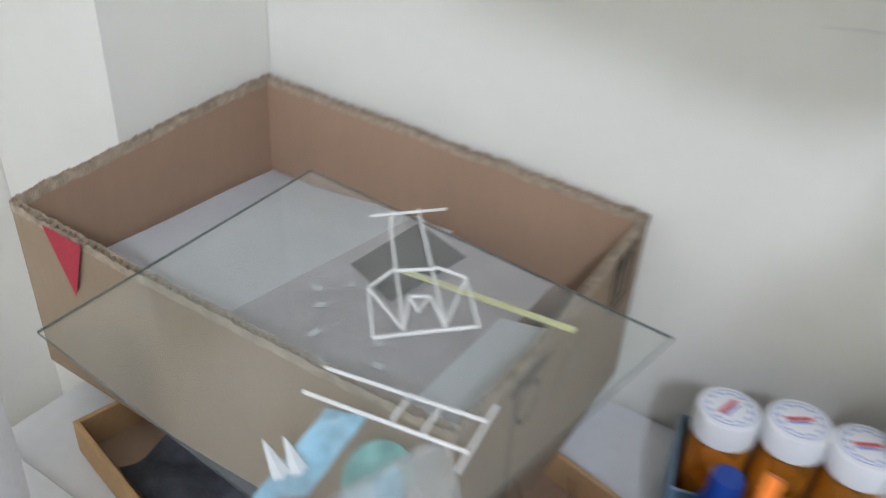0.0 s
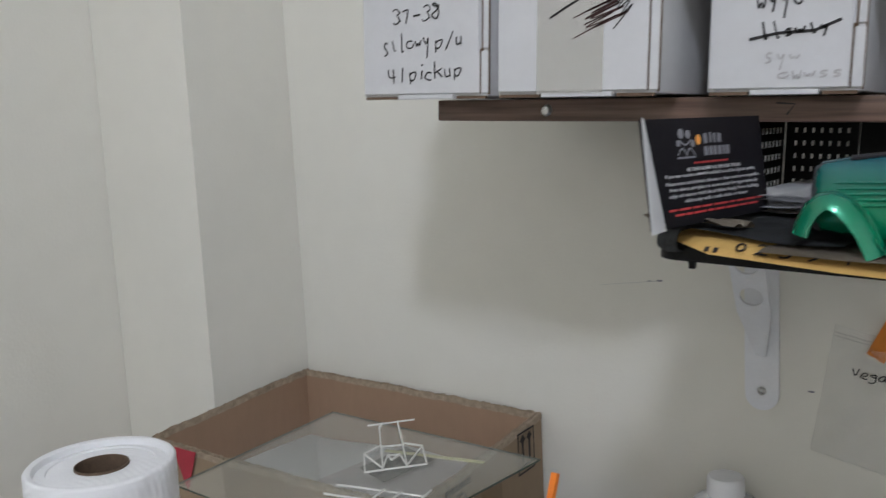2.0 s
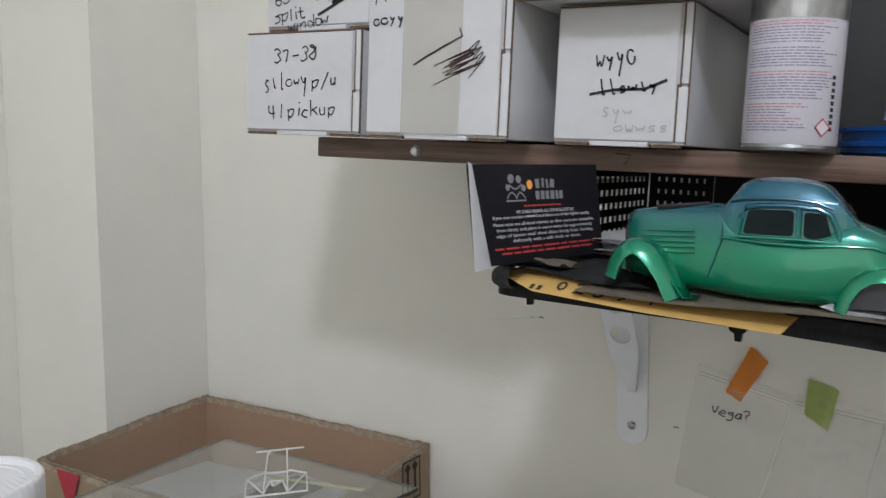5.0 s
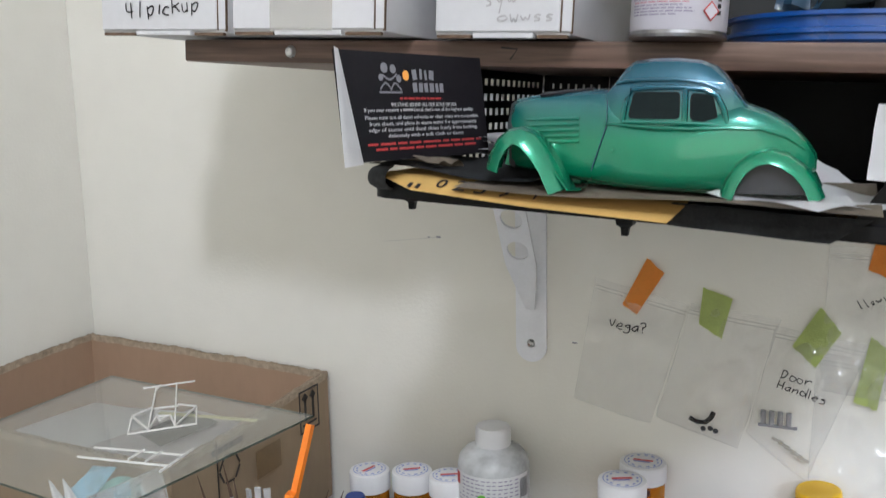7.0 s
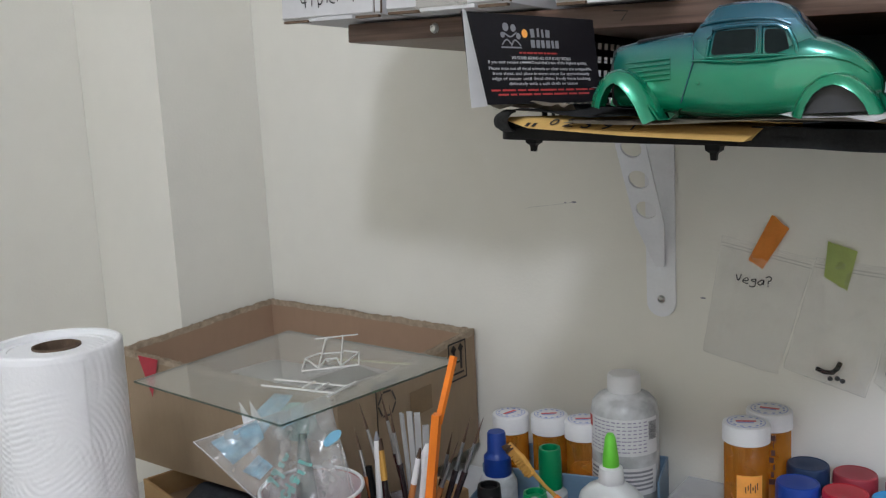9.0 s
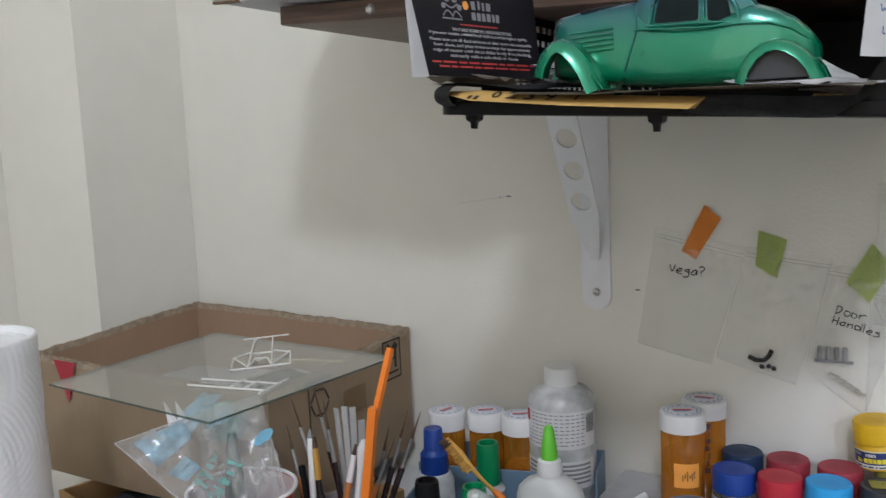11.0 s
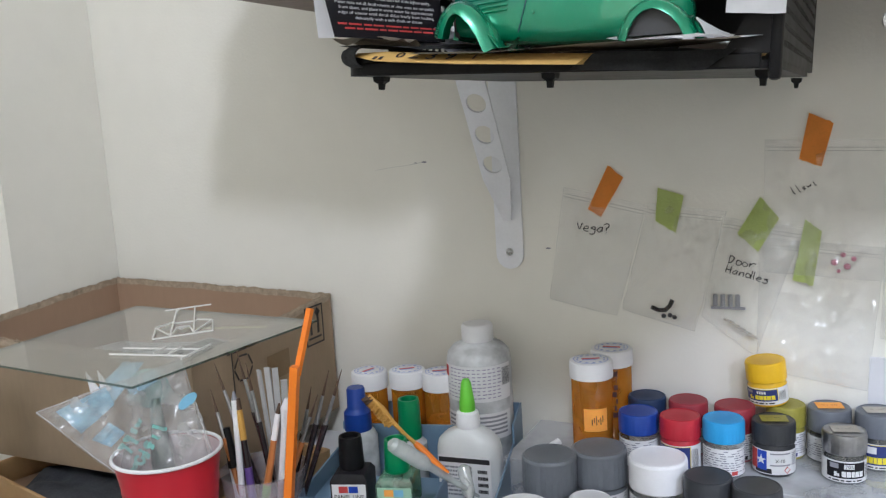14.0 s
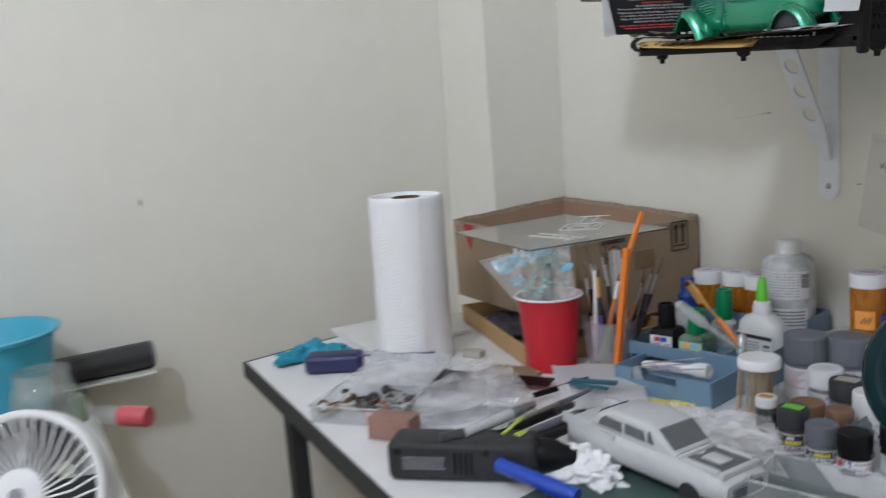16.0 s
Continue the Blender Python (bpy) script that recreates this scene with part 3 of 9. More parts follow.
tagged(part("wall_pilaster", bm, WALL, angle=0), "off-white boxed-in corner of the room", "wall", kind="structure")

lamp = thing("ceiling_lamp", pose(LAMP_AT[0], LAMP_AT[1], 2.70), "round white ceiling rose of the switched-on lamp", "ceiling lamp")
part("housing", lathe([(0, -0.0005), (0.055, -0.0005), (0.055, -0.018), (0.020, -0.026), (0, -0.026)], 40), WHITE_PL, lamp)

bench = thing("bench_lamp", pose(1.50, -0.70, TOP), "dark shaded bench lamp standing on the worktop", "desk lamp")
part("base", lathe([(0, 0), (0.085, 0), (0.088, 0.004), (0.084, 0.014), (0.020, 0.020), (0, 0.020)], 40), BLACK_PL, bench)
part("arm", rod([(0, 0, 0.018), (0.02, -0.01, 0.20), (0.0, 0.0, 0.36), (-0.10, 0.03, 0.49), (-0.180, 0.064, 0.482)], 0.006, 12), STEEL_DK, bench)
aim = (BENCH_LAMP - LIT_SPOT).to_track_quat("Z", "Y").to_matrix().to_4x4()
part("shade", moved(lathe([(0.062, -0.050), (0.060, -0.010), (0.042, 0.030), (0.018, 0.050), (0, 0.050), (0, 0.047), (0.017, 0.047), (0.040, 0.028), (0.058, -0.010), (0.060, -0.050)], 40, True), Matrix.Translation(BENCH_LAMP - Vector((1.50, -0.70, TOP))) @ aim), BLACK_PL, bench, "black metal shade")

# specks and a faint scratch on the walls
tagged(part("wall_scratch", rod([(0.485, -0.0003, 1.1135), (0.505, -0.0003, 1.1160), (0.530, -0.0003, 1.1185), (0.553, -0.0003, 1.1215)], 0, 6, (0.0001, 0.0002, 0.00015, 0.0003)), INK_FAINT), "thin dark scratch on the painted wall", "scratch")
for i, (x, z, s) in enumerate(((0.557, 1.122, 0.0024), (0.545, 1.1215, 0.0012), (0.717, 1.014, 0.0022))):
    bm = moved(lathe([(0, 0), (s, 0), (s * 0.4, 0.0006), (0, 0.0006)], 7), pose(x, -0.0002, z, 90, 0, 0) @ Matrix.Diagonal((1.6, 0.5, 1, 1)))
    tagged(part("wall_scuff", bm, GREY_PRINT), "small dark scuff on the painted wall", "scuff", "wall scuffs")
for i, (y, z) in enumerate(((-0.164, 1.410), (-0.86, 1.033))):
    bm = moved(lathe([(0, 0), (0.004, 0), (0.002, 0.0006), (0, 0.0006)], 8), pose(-0.1898, y, z, 0, 90, 0) @ Matrix.Diagonal((1.8, 0.9, 1, 1)))
    tagged(part("wall_scuff", bm, INK_FAINT), "faint grey scuff on the side wall", "scuff", "wall scuffs")


# ---- the worktable ----
def worktable():
    t = thing("worktable", pose(0, 0, 0), "white laminate worktable with dark steel edge and legs", "table")
    # top: its end runs slightly askew to the wall
    bm = bmesh.new()
    outline = [(0.058, -0.752), (1.95, -0.80), (1.95, -0.006), (0.012, -0.006), (0.012, -0.56)]
    lo = [bm.verts.new((x, y, TOP - 0.022)) for x, y in outline]
    hi = [bm.verts.new((x, y, TOP)) for x, y in outline]
    bm.faces.new(hi)
    bm.faces.new(lo[::-1])
    for i in range(5):
        bm.faces.new((lo[i], lo[(i + 1) % 5], hi[(i + 1) % 5], hi[i]))
    part("tabletop", bm, TABLE, t, angle=0)
    part("edge_strip", bar((0.054, -0.7555, TOP - 0.013), (1.95, -0.8035, TOP - 0.013), 0.006, 0.026), STEEL_DK, t, "dark steel edge strip")
    part("edge_strip", bar((0.0545, -0.757, TOP - 0.013), (0.0085, -0.563, TOP - 0.013), 0.006, 0.026), STEEL_DK, t, "dark steel edge strip")
    for x, y in ((0.135, -0.70), (1.86, -0.72), (0.10, -0.06), (1.86, -0.06)):
        part("leg", block((x - 0.02, y - 0.014, 0.0), (x + 0.02, y + 0.014, TOP - 0.023), 0.003, 1), STEEL_DK, t)
    part("brace", bar((0.16, -0.69, TOP - 0.06), (0.60, -0.50, 0.33), 0.018, 0.03), STEEL_DK, t)
    part("crossbar", bar((0.135, -0.68, 0.40), (0.10, -0.08, 0.40), 0.02, 0.02), STEEL_DK, t)


worktable()
panel = part("whiteboard_offcut", block((0.0, 0, 0), (0.20, 0.205, 0.008), 0.001, 1), TABLE, m=pose(-0.03, -0.56, TOP + 0.0005, 0, 0, 0), angle=0)
tagged(panel, "thin white board lying on the back of the table", "board")


# ---- wall shelf ----
SHELF_TILT = 3.3
SHELF_M = pose(0.4725, 0, 1.3075, 0, SHELF_TILT, 0)  # left end, underside


def on_shelf(x, y, z=0.0178, rz=0.0):
    """A pose on the shelf board, x metres from its left end."""
    return SHELF_M @ pose(x, y, z, 0, 0, rz)


shelf = thing("wall_shelf", SHELF_M, "brown wood-grain wall shelf with a scratched front edge", "shelf")
part("board", block((0, -0.30, 0), (1.05, -0.003, 0.0175), 0.0015, 2), SHELF_W, shelf)
for x in (0.105, 0.60):
    part("screw", moved(lathe([(0, 0.003), (0.003, 0.0028), (0.0045, 0.001), (0.005, 0)], 14), pose(x, -0.30, 0.0085, 90, 0, 0)), CHROME, shelf, "silver cross-head screw")
part("scratch", moved(stroke([(-0.006, 0.004), (0.006, 0.003), (0.001, -0.004)], 0.0012), pose(0.285, -0.3003, 0.009) @ ON_WALL), INK, shelf, "dark scratch")


def shelf_bracket(x):
    b = thing("shelf_bracket", pose(x, 0, 0), "white painted steel shelf bracket with punched round holes", "bracket")
    # wall plate with a rounded foot
    bm = bmesh.new()
    pts = [(-0.0175, 1.285), (0.0175, 1.285), (0.0175, 1.008)]
    pts += [(0.0175 * math.cos(a), 1.006 - 0.0175 * math.sin(a)) for a in (math.pi * k / 12 for k in range(1, 12))]
    pts += [(-0.0175, 1.008)]
    fr = [bm.verts.new((px, -0.0035, pz)) for px, pz in pts]
    bk = [bm.verts.new((px, -0.0004, pz)) for px, pz in pts]
    bm.faces.new(fr)
    bm.faces.new(bk[::-1])
    for i in range(len(pts)):
        bm.faces.new((fr[i], fr[(i + 1) % len(pts)], bk[(i + 1) % len(pts)], bk[i]))
    part("wall_plate", bm, BRACKET, b, angle=30)
    part("screw", moved(lathe([(0, 0.0025), (0.003, 0.0023), (0.0045, 0.0008), (0.005, 0)], 14), pose(0, -0.0035, 1.0095, 90, 0, 0)), CHROME, b, "silver screw")
    # upper arm under the shelf
    part("arm", block((-0.016, -0.235, 1.281), (0.016, -0.001, 1.2845), 0.001, 1), BRACKET, b)
    # slanted web with three punched holes
    foot, head = Vector((0, -0.006, 1.048)), Vector((0, -0.130, 1.279))
    d = (head - foot).normalized()
    side = Vector((1, 0, 0))
    length = (head - foot).length
    bm = bmesh.new()
    cuts = [0.0, 0.030, 0.060, 0.100, 0.140, 0.180, 0.220, length]
    for i, (a, c) in enumerate(zip(cuts, cuts[1:])):
        mid, half = (a + c) / 2, (c - a) / 2
        wa, wc = 0.005 + 0.012 * min(1, a / 0.06), 0.005 + 0.012 * min(1, c / 0.06)
        rect = []
        for k in range(16):
            ang = 2 * math.pi * k / 16
            ca, sa = math.cos(ang), math.sin(ang)
            s = 1 / max(abs(ca), abs(sa))
            v = mid + half * sa * s
            w = wa + (wc - wa) * (v - a) / (c - a)
            rect.append((w * ca * s, v))
        outer = [bm.verts.new(foot + side * u + d * v) for u, v in rect]
        if i in (2, 3, 4, 5):
            r = 0.0118
            inner = [bm.verts.new(foot + side * r * math.cos(2 * math.pi * k / 16) + d * (mid + r * math.sin(2 * math.pi * k / 16))) for k in range(16)]
            for k in range(16):
                bm.faces.new((outer[k], outer[(k + 1) % 16], inner[(k + 1) % 16], inner[k]))
        else:
            bm.faces.new(outer)
    bmesh.ops.remove_doubles(bm, verts=bm.verts[:], dist=1e-5)
    bmesh.ops.solidify(bm, geom=bm.faces[:], thickness=0.003)
    part("strut", bm, BRACKET, b, angle=30)
    return b


shelf_bracket(0.6685)


# ---- cartons and tins on the shelf ----
def white_carton(m, w, d, h, label, marks, flap=0.008):
    """A white card carton; its marked end faces the room. marks(face) adds the writing."""
    c = thing("white_carton", m, label, "carton", "white cartons on the shelf")
    part("body", block((0, 0, 0.002), (w, d, h), 0.0012, 2), WBOX, c)
    # die-cut end: flap edges, bottom tongue and side slot
    part("front_panel", block((0.001, -0.0025, 0.004), (w - flap, 0.0, h - 0.001), 0.0008, 1), WBOX, c)
    part("side_flap", block((w - flap + 0.0012, -0.0018, 0.004), (w, 0.0, h * 0.42), 0.0006, 1), WBOX, c)
    part("side_flap", block((w - flap + 0.003, -0.0018, h * 0.44), (w, 0.0, h - 0.001), 0.0006, 1), WBOX, c)
    part("bottom_tongue", block((w * 0.30, -0.003, 0.0), (w * 0.74, 0.004, 0.0035), 0.0005, 1), WBOX, c)
    part("torn_edge", block((0.002, -0.0012, 0.0), (w * 0.28, 0.003, 0.0022)), CUT_EDGE, c, "brown cut edge of the card")
    part("torn_edge", block((w * 0.76, -0.0012, 0.0), (w - 0.003, 0.003, 0.0022)), CUT_EDGE, c, "brown cut edge of the card")
    for x0, x1, z0, z1 in ((w - flap + 0.0001, w - flap + 0.0011, 0.004, h * 0.42), (w - flap + 0.0018, w - flap + 0.0029, h * 0.44, h - 0.001), (w - flap + 0.0001, w - flap + 0.0029, h * 0.42, h * 0.44), (w - 0.0008, w + 0.0004, 0.003, h - 0.0005)):
        part("cut_edge", block((x0, -0.0014, z0), (x1, 0.0006, z1)), CUT_EDGE, c, "dark brown cut edge")
    part("cut_edge", block((0.001, -0.0020, h - 0.0007), (w - flap, 0.0012, h + 0.0005)), CUT_EDGE, c, "dark brown cut edge")
    for name, bm, material, mm in marks:
        part(name, bm, material, c, m=pose(0, -0.0028, 0) @ mm @ Matrix.Identity(4))
    return c


def ink(x, z, rz=0.0):
    return pose(x, 0, z) @ ON_WALL @ pose(0, 0, 0, 0, 0, rz)


white_carton(on_shelf(-0.049, -0.338), 0.124, 0.30, 0.086, "small white carton with handwritten notes, overhanging the shelf end", [
    ("writing", handwriting("37-38", 0.0118, 1), INK, ink(0.056, 0.066, 3)),
    ("scrawled_word", scrawl(0.05, 0.016, 6, 0.0013, 3), INK, ink(0.046, 0.043, 3)),
    ("writing", handwriting("p/u", 0.0118, 2), INK, ink(0.088, 0.045, 6)),
    ("writing", handwriting("41 pickup", 0.0118, 3), INK, ink(0.064, 0.020, 4)),
])
white_carton(on_shelf(-0.033, -0.33, 0.0178 + 0.088), 0.118, 0.30, 0.086, "white carton with handwriting, stacked on another carton", [
    ("writing", handwriting("63", 0.011, 4), INK, ink(0.018, 0.027, 4)),
    ("writing", handwriting("split", 0.011, 5), INK, ink(0.026, 0.013, 6)),
    ("writing", handwriting("window", 0.010, 6), INK, ink(0.047, 0.006, 8)),
    ("scribble", scribble(0.05, 0.012, 3, 0.0025, 6), INK, ink(0.075, 0.026, 12)),
])
white_carton(on_shelf(0.087, -0.345), 0.126, 0.33, 0.150, "tall white carton with taped front and a scribbled-out name", [
    ("writing", handwriting("71'", 0.0118, 7), INK, ink(0.012, 0.108, 6)),
    ("scrawled_word", scrawl(0.030, 0.014, 4, 0.0015, 8), INK, ink(0.020, 0.090, 2)),
    ("scribble", scribble(0.030, 0.016, 4, 0.0008, 19), INK, ink(0.098, 0.062, 24)),
    ("scribble", scribble(0.066, 0.015, 8, 0.0009, 9), INK_BROWN, ink(0.082, 0.056, 12)),
    ("scribble", stroke([(-0.012, -0.004), (0.0, 0.001), (0.02, 0.008), (0.032, 0.012), (0.03, 0.018)], 0.0016), INK, ink(0.056, 0.061, 6)),
    ("tape", block((-0.026, -0.073, 0.0), (0.026, 0.073, 0.0002)), TAPE_CLEAR, ink(0.060, 0.075)),
])
white_carton(on_shelf(0.237, -0.318), 0.097, 0.30, 0.098, "white carton with a struck-out handwritten name", [
    ("scrawled_word", scrawl(0.030, 0.016, 4, 0.0014, 12), INK, ink(0.045, 0.060, 6)),
    ("scrawled_word", scrawl(0.044, 0.012, 6, 0.0014, 13), INK, ink(0.055, 0.040, 4)),
    ("scribble", stroke([(-0.028, -0.002), (-0.01, 0.0), (0.012, -0.001), (0.028, 0.004)], 0.0020), INK, ink(0.055, 0.040, 4)),
    ("faint_writing", scrawl(0.024, 0.010, 3, 0.0012, 14), INK_FAINT, ink(0.048, 0.024, 2)),
    ("faint_writing", scrawl(0.040, 0.010, 5, 0.0013, 15), INK_FAINT, ink(0.066, 0.013, 2)),
])


white_carton(on_shelf(0.215, -0.349, 0.0178 + 0.0985), 0.155, 0.36, 0.105, "wide white carton lying on top of a smaller carton", [])


def spray_can(m):
    c = thing("spray_can", m, "white spray can printed with small red and grey text", "spray can")
    r = 0.0295
    part("base_rim", lathe([(0, 0), (r - 0.002, 0), (r, 0.001), (r + 0.0004, 0.003), (r - 0.0006, 0.005)], 40), STEEL, c, "bare metal rim")
    part("body", lathe([(r - 0.0006, 0.005), (r, 0.006), (r, 0.150), (r - 0.002, 0.154), (0.012, 0.166), (0.012, 0.172), (0, 0.172)], 40), CAN_W, c)
    part("collar", lathe([(r + 0.0003, 0.083), (r + 0.0003, 0.098)], 40), STEEL, c, "grey metallic band")
    rng = random.Random(4)
    for i in range(38):
        z = 0.081 - i * 0.00182
        a1 = 332 - rng.uniform(0, 26)
        if i in (8, 16, 27):
            continue
        a1 = a1 if i < 28 else a1 - 34
        bits, a = [], 214 + rng.uniform(0, 3)
        while a < a1:
            w = min(rng.uniform(3, 14), a1 - a)
            bits.append(arc_patch(r + 0.00025, z - 0.00038, z + 0.00038, a, a + w, 3))
            a += w + 1.6
        part("print_line", joined(*bits), INK_ROSE if i in (0, 1, 17, 18, 28, 29, 33) else CAN_TINT, c)
    q = moved(block((-0.0042, -0.0042, 0), (0.0042, 0.0042, 0.0002)), pose(r * math.cos(radians(318)) * 1.012, r * math.sin(radians(318)) * 1.012, 0.016) @ pose(0, 0, 0, 0, 0, 48) @ ON_WALL @ pose(0, 0, 0, 0, 0, 45))
    part("hazard_sign", q, INK_RED, c)
    q = moved(block((-0.0034, -0.0034, 0), (0.0034, 0.0034, 0.0003)), pose(r * math.cos(radians(318)) * 1.012, r * math.sin(radians(318)) * 1.012, 0.016) @ pose(0, 0, 0, 0, 0, 48) @ ON_WALL @ pose(0, 0, 0, 0, 0, 45))
    part("hazard_field", q, CAN_W, c)
    part("bar_code", joined(*[arc_patch(r + 0.00025, 0.014 + k * 0.004, 0.0165 + k * 0.004, 328, 334, 3) for k in range(9)]), INK, c)


spray_can(on_shelf(0.3965, -0.300))


def tub(m):
    t = thing("tin_tub", m, "shallow royal blue tub on the shelf", "tub")
    part("tub_wall", lathe([(0, 0.001), (0.066, 0.001), (0.068, 0.003), (0.068, 0.007), (0.070, 0.008), (0.070, 0.011), (0.068, 0.012), (0.068, 0.019), (0.0705, 0.020), (0.0705, 0.023), (0.067, 0.023), (0.066, 0.004), (0, 0.004)], 44), BLUE_LID, t)


tub(on_shelf(0.506, -0.195) @ Matrix.Diagonal((1.32, 1.32, 0.86, 1)))


def loft(sections, closed_ends=True):
    """Joins rings of equal length into a skin."""
    bm = bmesh.new()
    rings = [[bm.verts.new(p) for p in s] for s in sections]
    n = len(rings[0])
    for a, b in zip(rings, rings[1:]):
        for k in range(n):
            bm.faces.new((a[k], a[(k + 1) % n], b[(k + 1) % n], b[k]))
    if closed_ends:
        bm.faces.new(rings[0][::-1])
        bm.faces.new(rings[-1])
    return bm


def spare_shell(m, material, label):
    """A loose glossy car shell lying on its side in the tub."""
    s = thing("car_shell", m, label, "model car body")
    secs = []
    for i in range(9):
        u = i / 8
        w = 0.022 + 0.010 * math.sin(math.pi * u)
        h = 0.018 + 0.022 * math.exp(-((u - 0.52) / 0.22) ** 2)
        secs.append([((u - 0.5) * 0.15, w * math.cos(a), max(0, h * math.sin(a))) for a in (math.pi * k / 10 for k in range(11))])
    part("shell", loft(secs), material, s)
    part("window", block((-0.012, -0.031, 0.017), (0.012, 0.031, 0.028), 0.003), BLACK_PL, s)
    part("wheel_arch", block((-0.052, -0.032, 0.0), (-0.030, 0.032, 0.011), 0.004), BLACK_PL, s)


SHELL_DARK = mat("dark_navy_paint", (0.006, 0.012, 0.017), 0.45, var=0.3, scale=40)
SHELL_DARK.node_tree.nodes["Principled BSDF"].inputs["Specular IOR Level"].default_value = 0.2
spare_shell(on_shelf(0.520, -0.205, 0.040, 14) @ pose(0, 0, 0, 20, -4, 0) @ Matrix.Diagonal((0.75, 0.9, 1.15, 1)), SHELL_DARK, "dull dark navy car shell lying in the blue tub")
for k, (c, bend) in enumerate(((((0.452, -0.236, 0.046), (0.474, -0.240, 0.042), (0.494, -0.222, 0.088), (0.466, -0.222, 0.094)), 0.005), (((0.446, -0.225, 0.044), (0.470, -0.228, 0.042), (0.462, -0.214, 0.060), (0.448, -0.214, 0.066)), 0.003), (((0.490, -0.246, 0.044), (0.600, -0.240, 0.042), (0.585, -0.220, 0.074), (0.500, -0.226, 0.080)), 0.008))):
    tagged(part("body_panel", sheet(c, 0.0010, 8, bend, 4.0 + k), STEEL_BLUE if k < 2 else SHELL_DARK, m=SHELF_M), "curved blue body panel leaning in the tub" if k < 2 else "curved dark body panel lying in the tub", "model part")
spare_shell(on_shelf(0.560, -0.19, 0.022, 8) @ pose(0, 0, 0, 6, 4, 0) @ Matrix.Diagonal((1.25, 1.7, 2.6, 1)), SHADE_BLACK, "black car shell piled in the blue tub")
bin_ = thing("storage_bin", on_shelf(0.395, -0.135), "dark brown-grey plastic bin behind the blue tub", "bin")
BIN = mat("dark_bin_plastic", (0.020, 0.021, 0.020), 0.5, var=0.2)
part("bin_body", loft([[(x * (0.004 if x == 0 else 1), y, z) for x, y in ((0.0, 0.0), (0.29, 0.0), (0.29, 0.12), (0.0, 0.12))] for z in (0.0, 0.135)]), BIN, bin_, angle=0)
part("bin_rim", block((-0.004, -0.004, 0.1355), (0.294, 0.124, 0.145), 0.002, 1), BIN, bin_)
bm = sheet([(0, 0, 0), (0.11, 0.0, -0.012), (0.12, 0.10, 0.0), (0, 0.10, 0.01)], 0.0006, 8, 0.02, 3.0)
tagged(part("olive_sheet", bm, OLIVE_CAP, m=on_shelf(0.47, -0.27, 0.108)), "crumpled dull olive plastic sheet over the tub", "sheet")
bm = lathe([(0.021, 0.0), (0.028, 0.0), (0.030, 0.004), (0.028, 0.010), (0.021, 0.010), (0.020, 0.005)], 32, True)
tagged(part("white_ring", bm, PIPE, m=on_shelf(0.600, -0.28, 0.055) @ pose(0, 0, 0, 80, 0, 60)), "pale plastic ring standing on the shelf", "ring")


# ---- the tray slung under the shelf, and the coupe on it ----
def slotted(w, h, nx, nz, bar_x, bar_z, thick, frame_w):
    """A panel in the xz plane with rows of slots, as one mesh."""
    bms = [block((0, 0, 0), (w, thick, frame_w)), block((0, 0, h - frame_w), (w, thick, h))]
    iw, ih = w - 2 * frame_w, h - 2 * frame_w
    for i in range(nz + 1):
        z = frame_w + ih * i / nz
        bms.append(block((0, 0.0002, z - bar_z / 2), (w, thick - 0.0002, z + bar_z / 2)))
    for i in range(nx + 1):
        x = frame_w + iw * i / nx
        bms.append(block((x - bar_x / 2, 0.0004, 0), (x + bar_x / 2, thick - 0.0004, h)))
    bms += [block((0, 0, 0), (frame_w, thick, h)), block((w - frame_w, 0, 0), (w, thick, h))]
    return joined(*bms)


TRAY = pose(0.702, 0, 1.2155, 0, 3.4, 0)
tray = thing("desk_tray", TRAY, "black plastic letter tray with slotted sides under the shelf", "tray")


def rounded_base(x0, x1, y0, y1, r, z0, z1):
    bm = bmesh.new()
    pts = []
    for cx, cy, a0 in ((x1 - r, y1 - r, 0), (x0 + r, y1 - r, 90), (x0 + r, y0 + r, 180), (x1 - r, y0 + r, 270)):
        for k in range(7):
            a = radians(a0 + 15 * k)
            pts.append((cx + r * math.cos(a), cy + r * math.sin(a)))
    lo, hi = [bm.verts.new((x, y, z0)) for x, y in pts], [bm.verts.new((x, y, z1)) for x, y in pts]
    bm.faces.new(hi)
    bm.faces.new(lo[::-1])
    n = len(pts)
    for i in range(n):
        bm.faces.new((lo[i], lo[(i + 1) % n], hi[(i + 1) % n], hi[i]))
    return bm


part("base", rounded_base(0, 0.304, -0.400, -0.075, 0.014, -0.005, 0.0), BLACK_PL, tray)
part("front_lip", joined(
    block((0.014, -0.4005, -0.0048), (0.294, -0.397, 0.0045), 0.001, 1),
    moved(lathe([(0.014, -0.0048), (0.014, 0.009), (0.0115, 0.009), (0.0115, -0.0048)], 24, True), pose(0.0139, -0.3865, 0))), BLACK_PL, tray)
part("left_lip", block((-0.0005, -0.386, -0.0045), (0.003, -0.080, 0.009), 0.001, 1), BLACK_PL, tray)
part("back_panel", block((0.066, -0.082, 0.0), (0.303, -0.079, 0.080), 0.001, 1), BLACK_PL, tray)
part("back_grille", moved(slotted(0.061, 0.080, 7, 6, 0.0050, 0.0072, 0.002, 0.005), pose(0.004, -0.0815, 0.0)), BLACK_PL, tray)
part("left_panel", moved(slotted(0.250, 0.080, 19, 6, 0.0040, 0.0062, 0.0018, 0.005), pose(0.0035, -0.335, 0.0, 0, 0, 90)), BLACK_PL, tray)
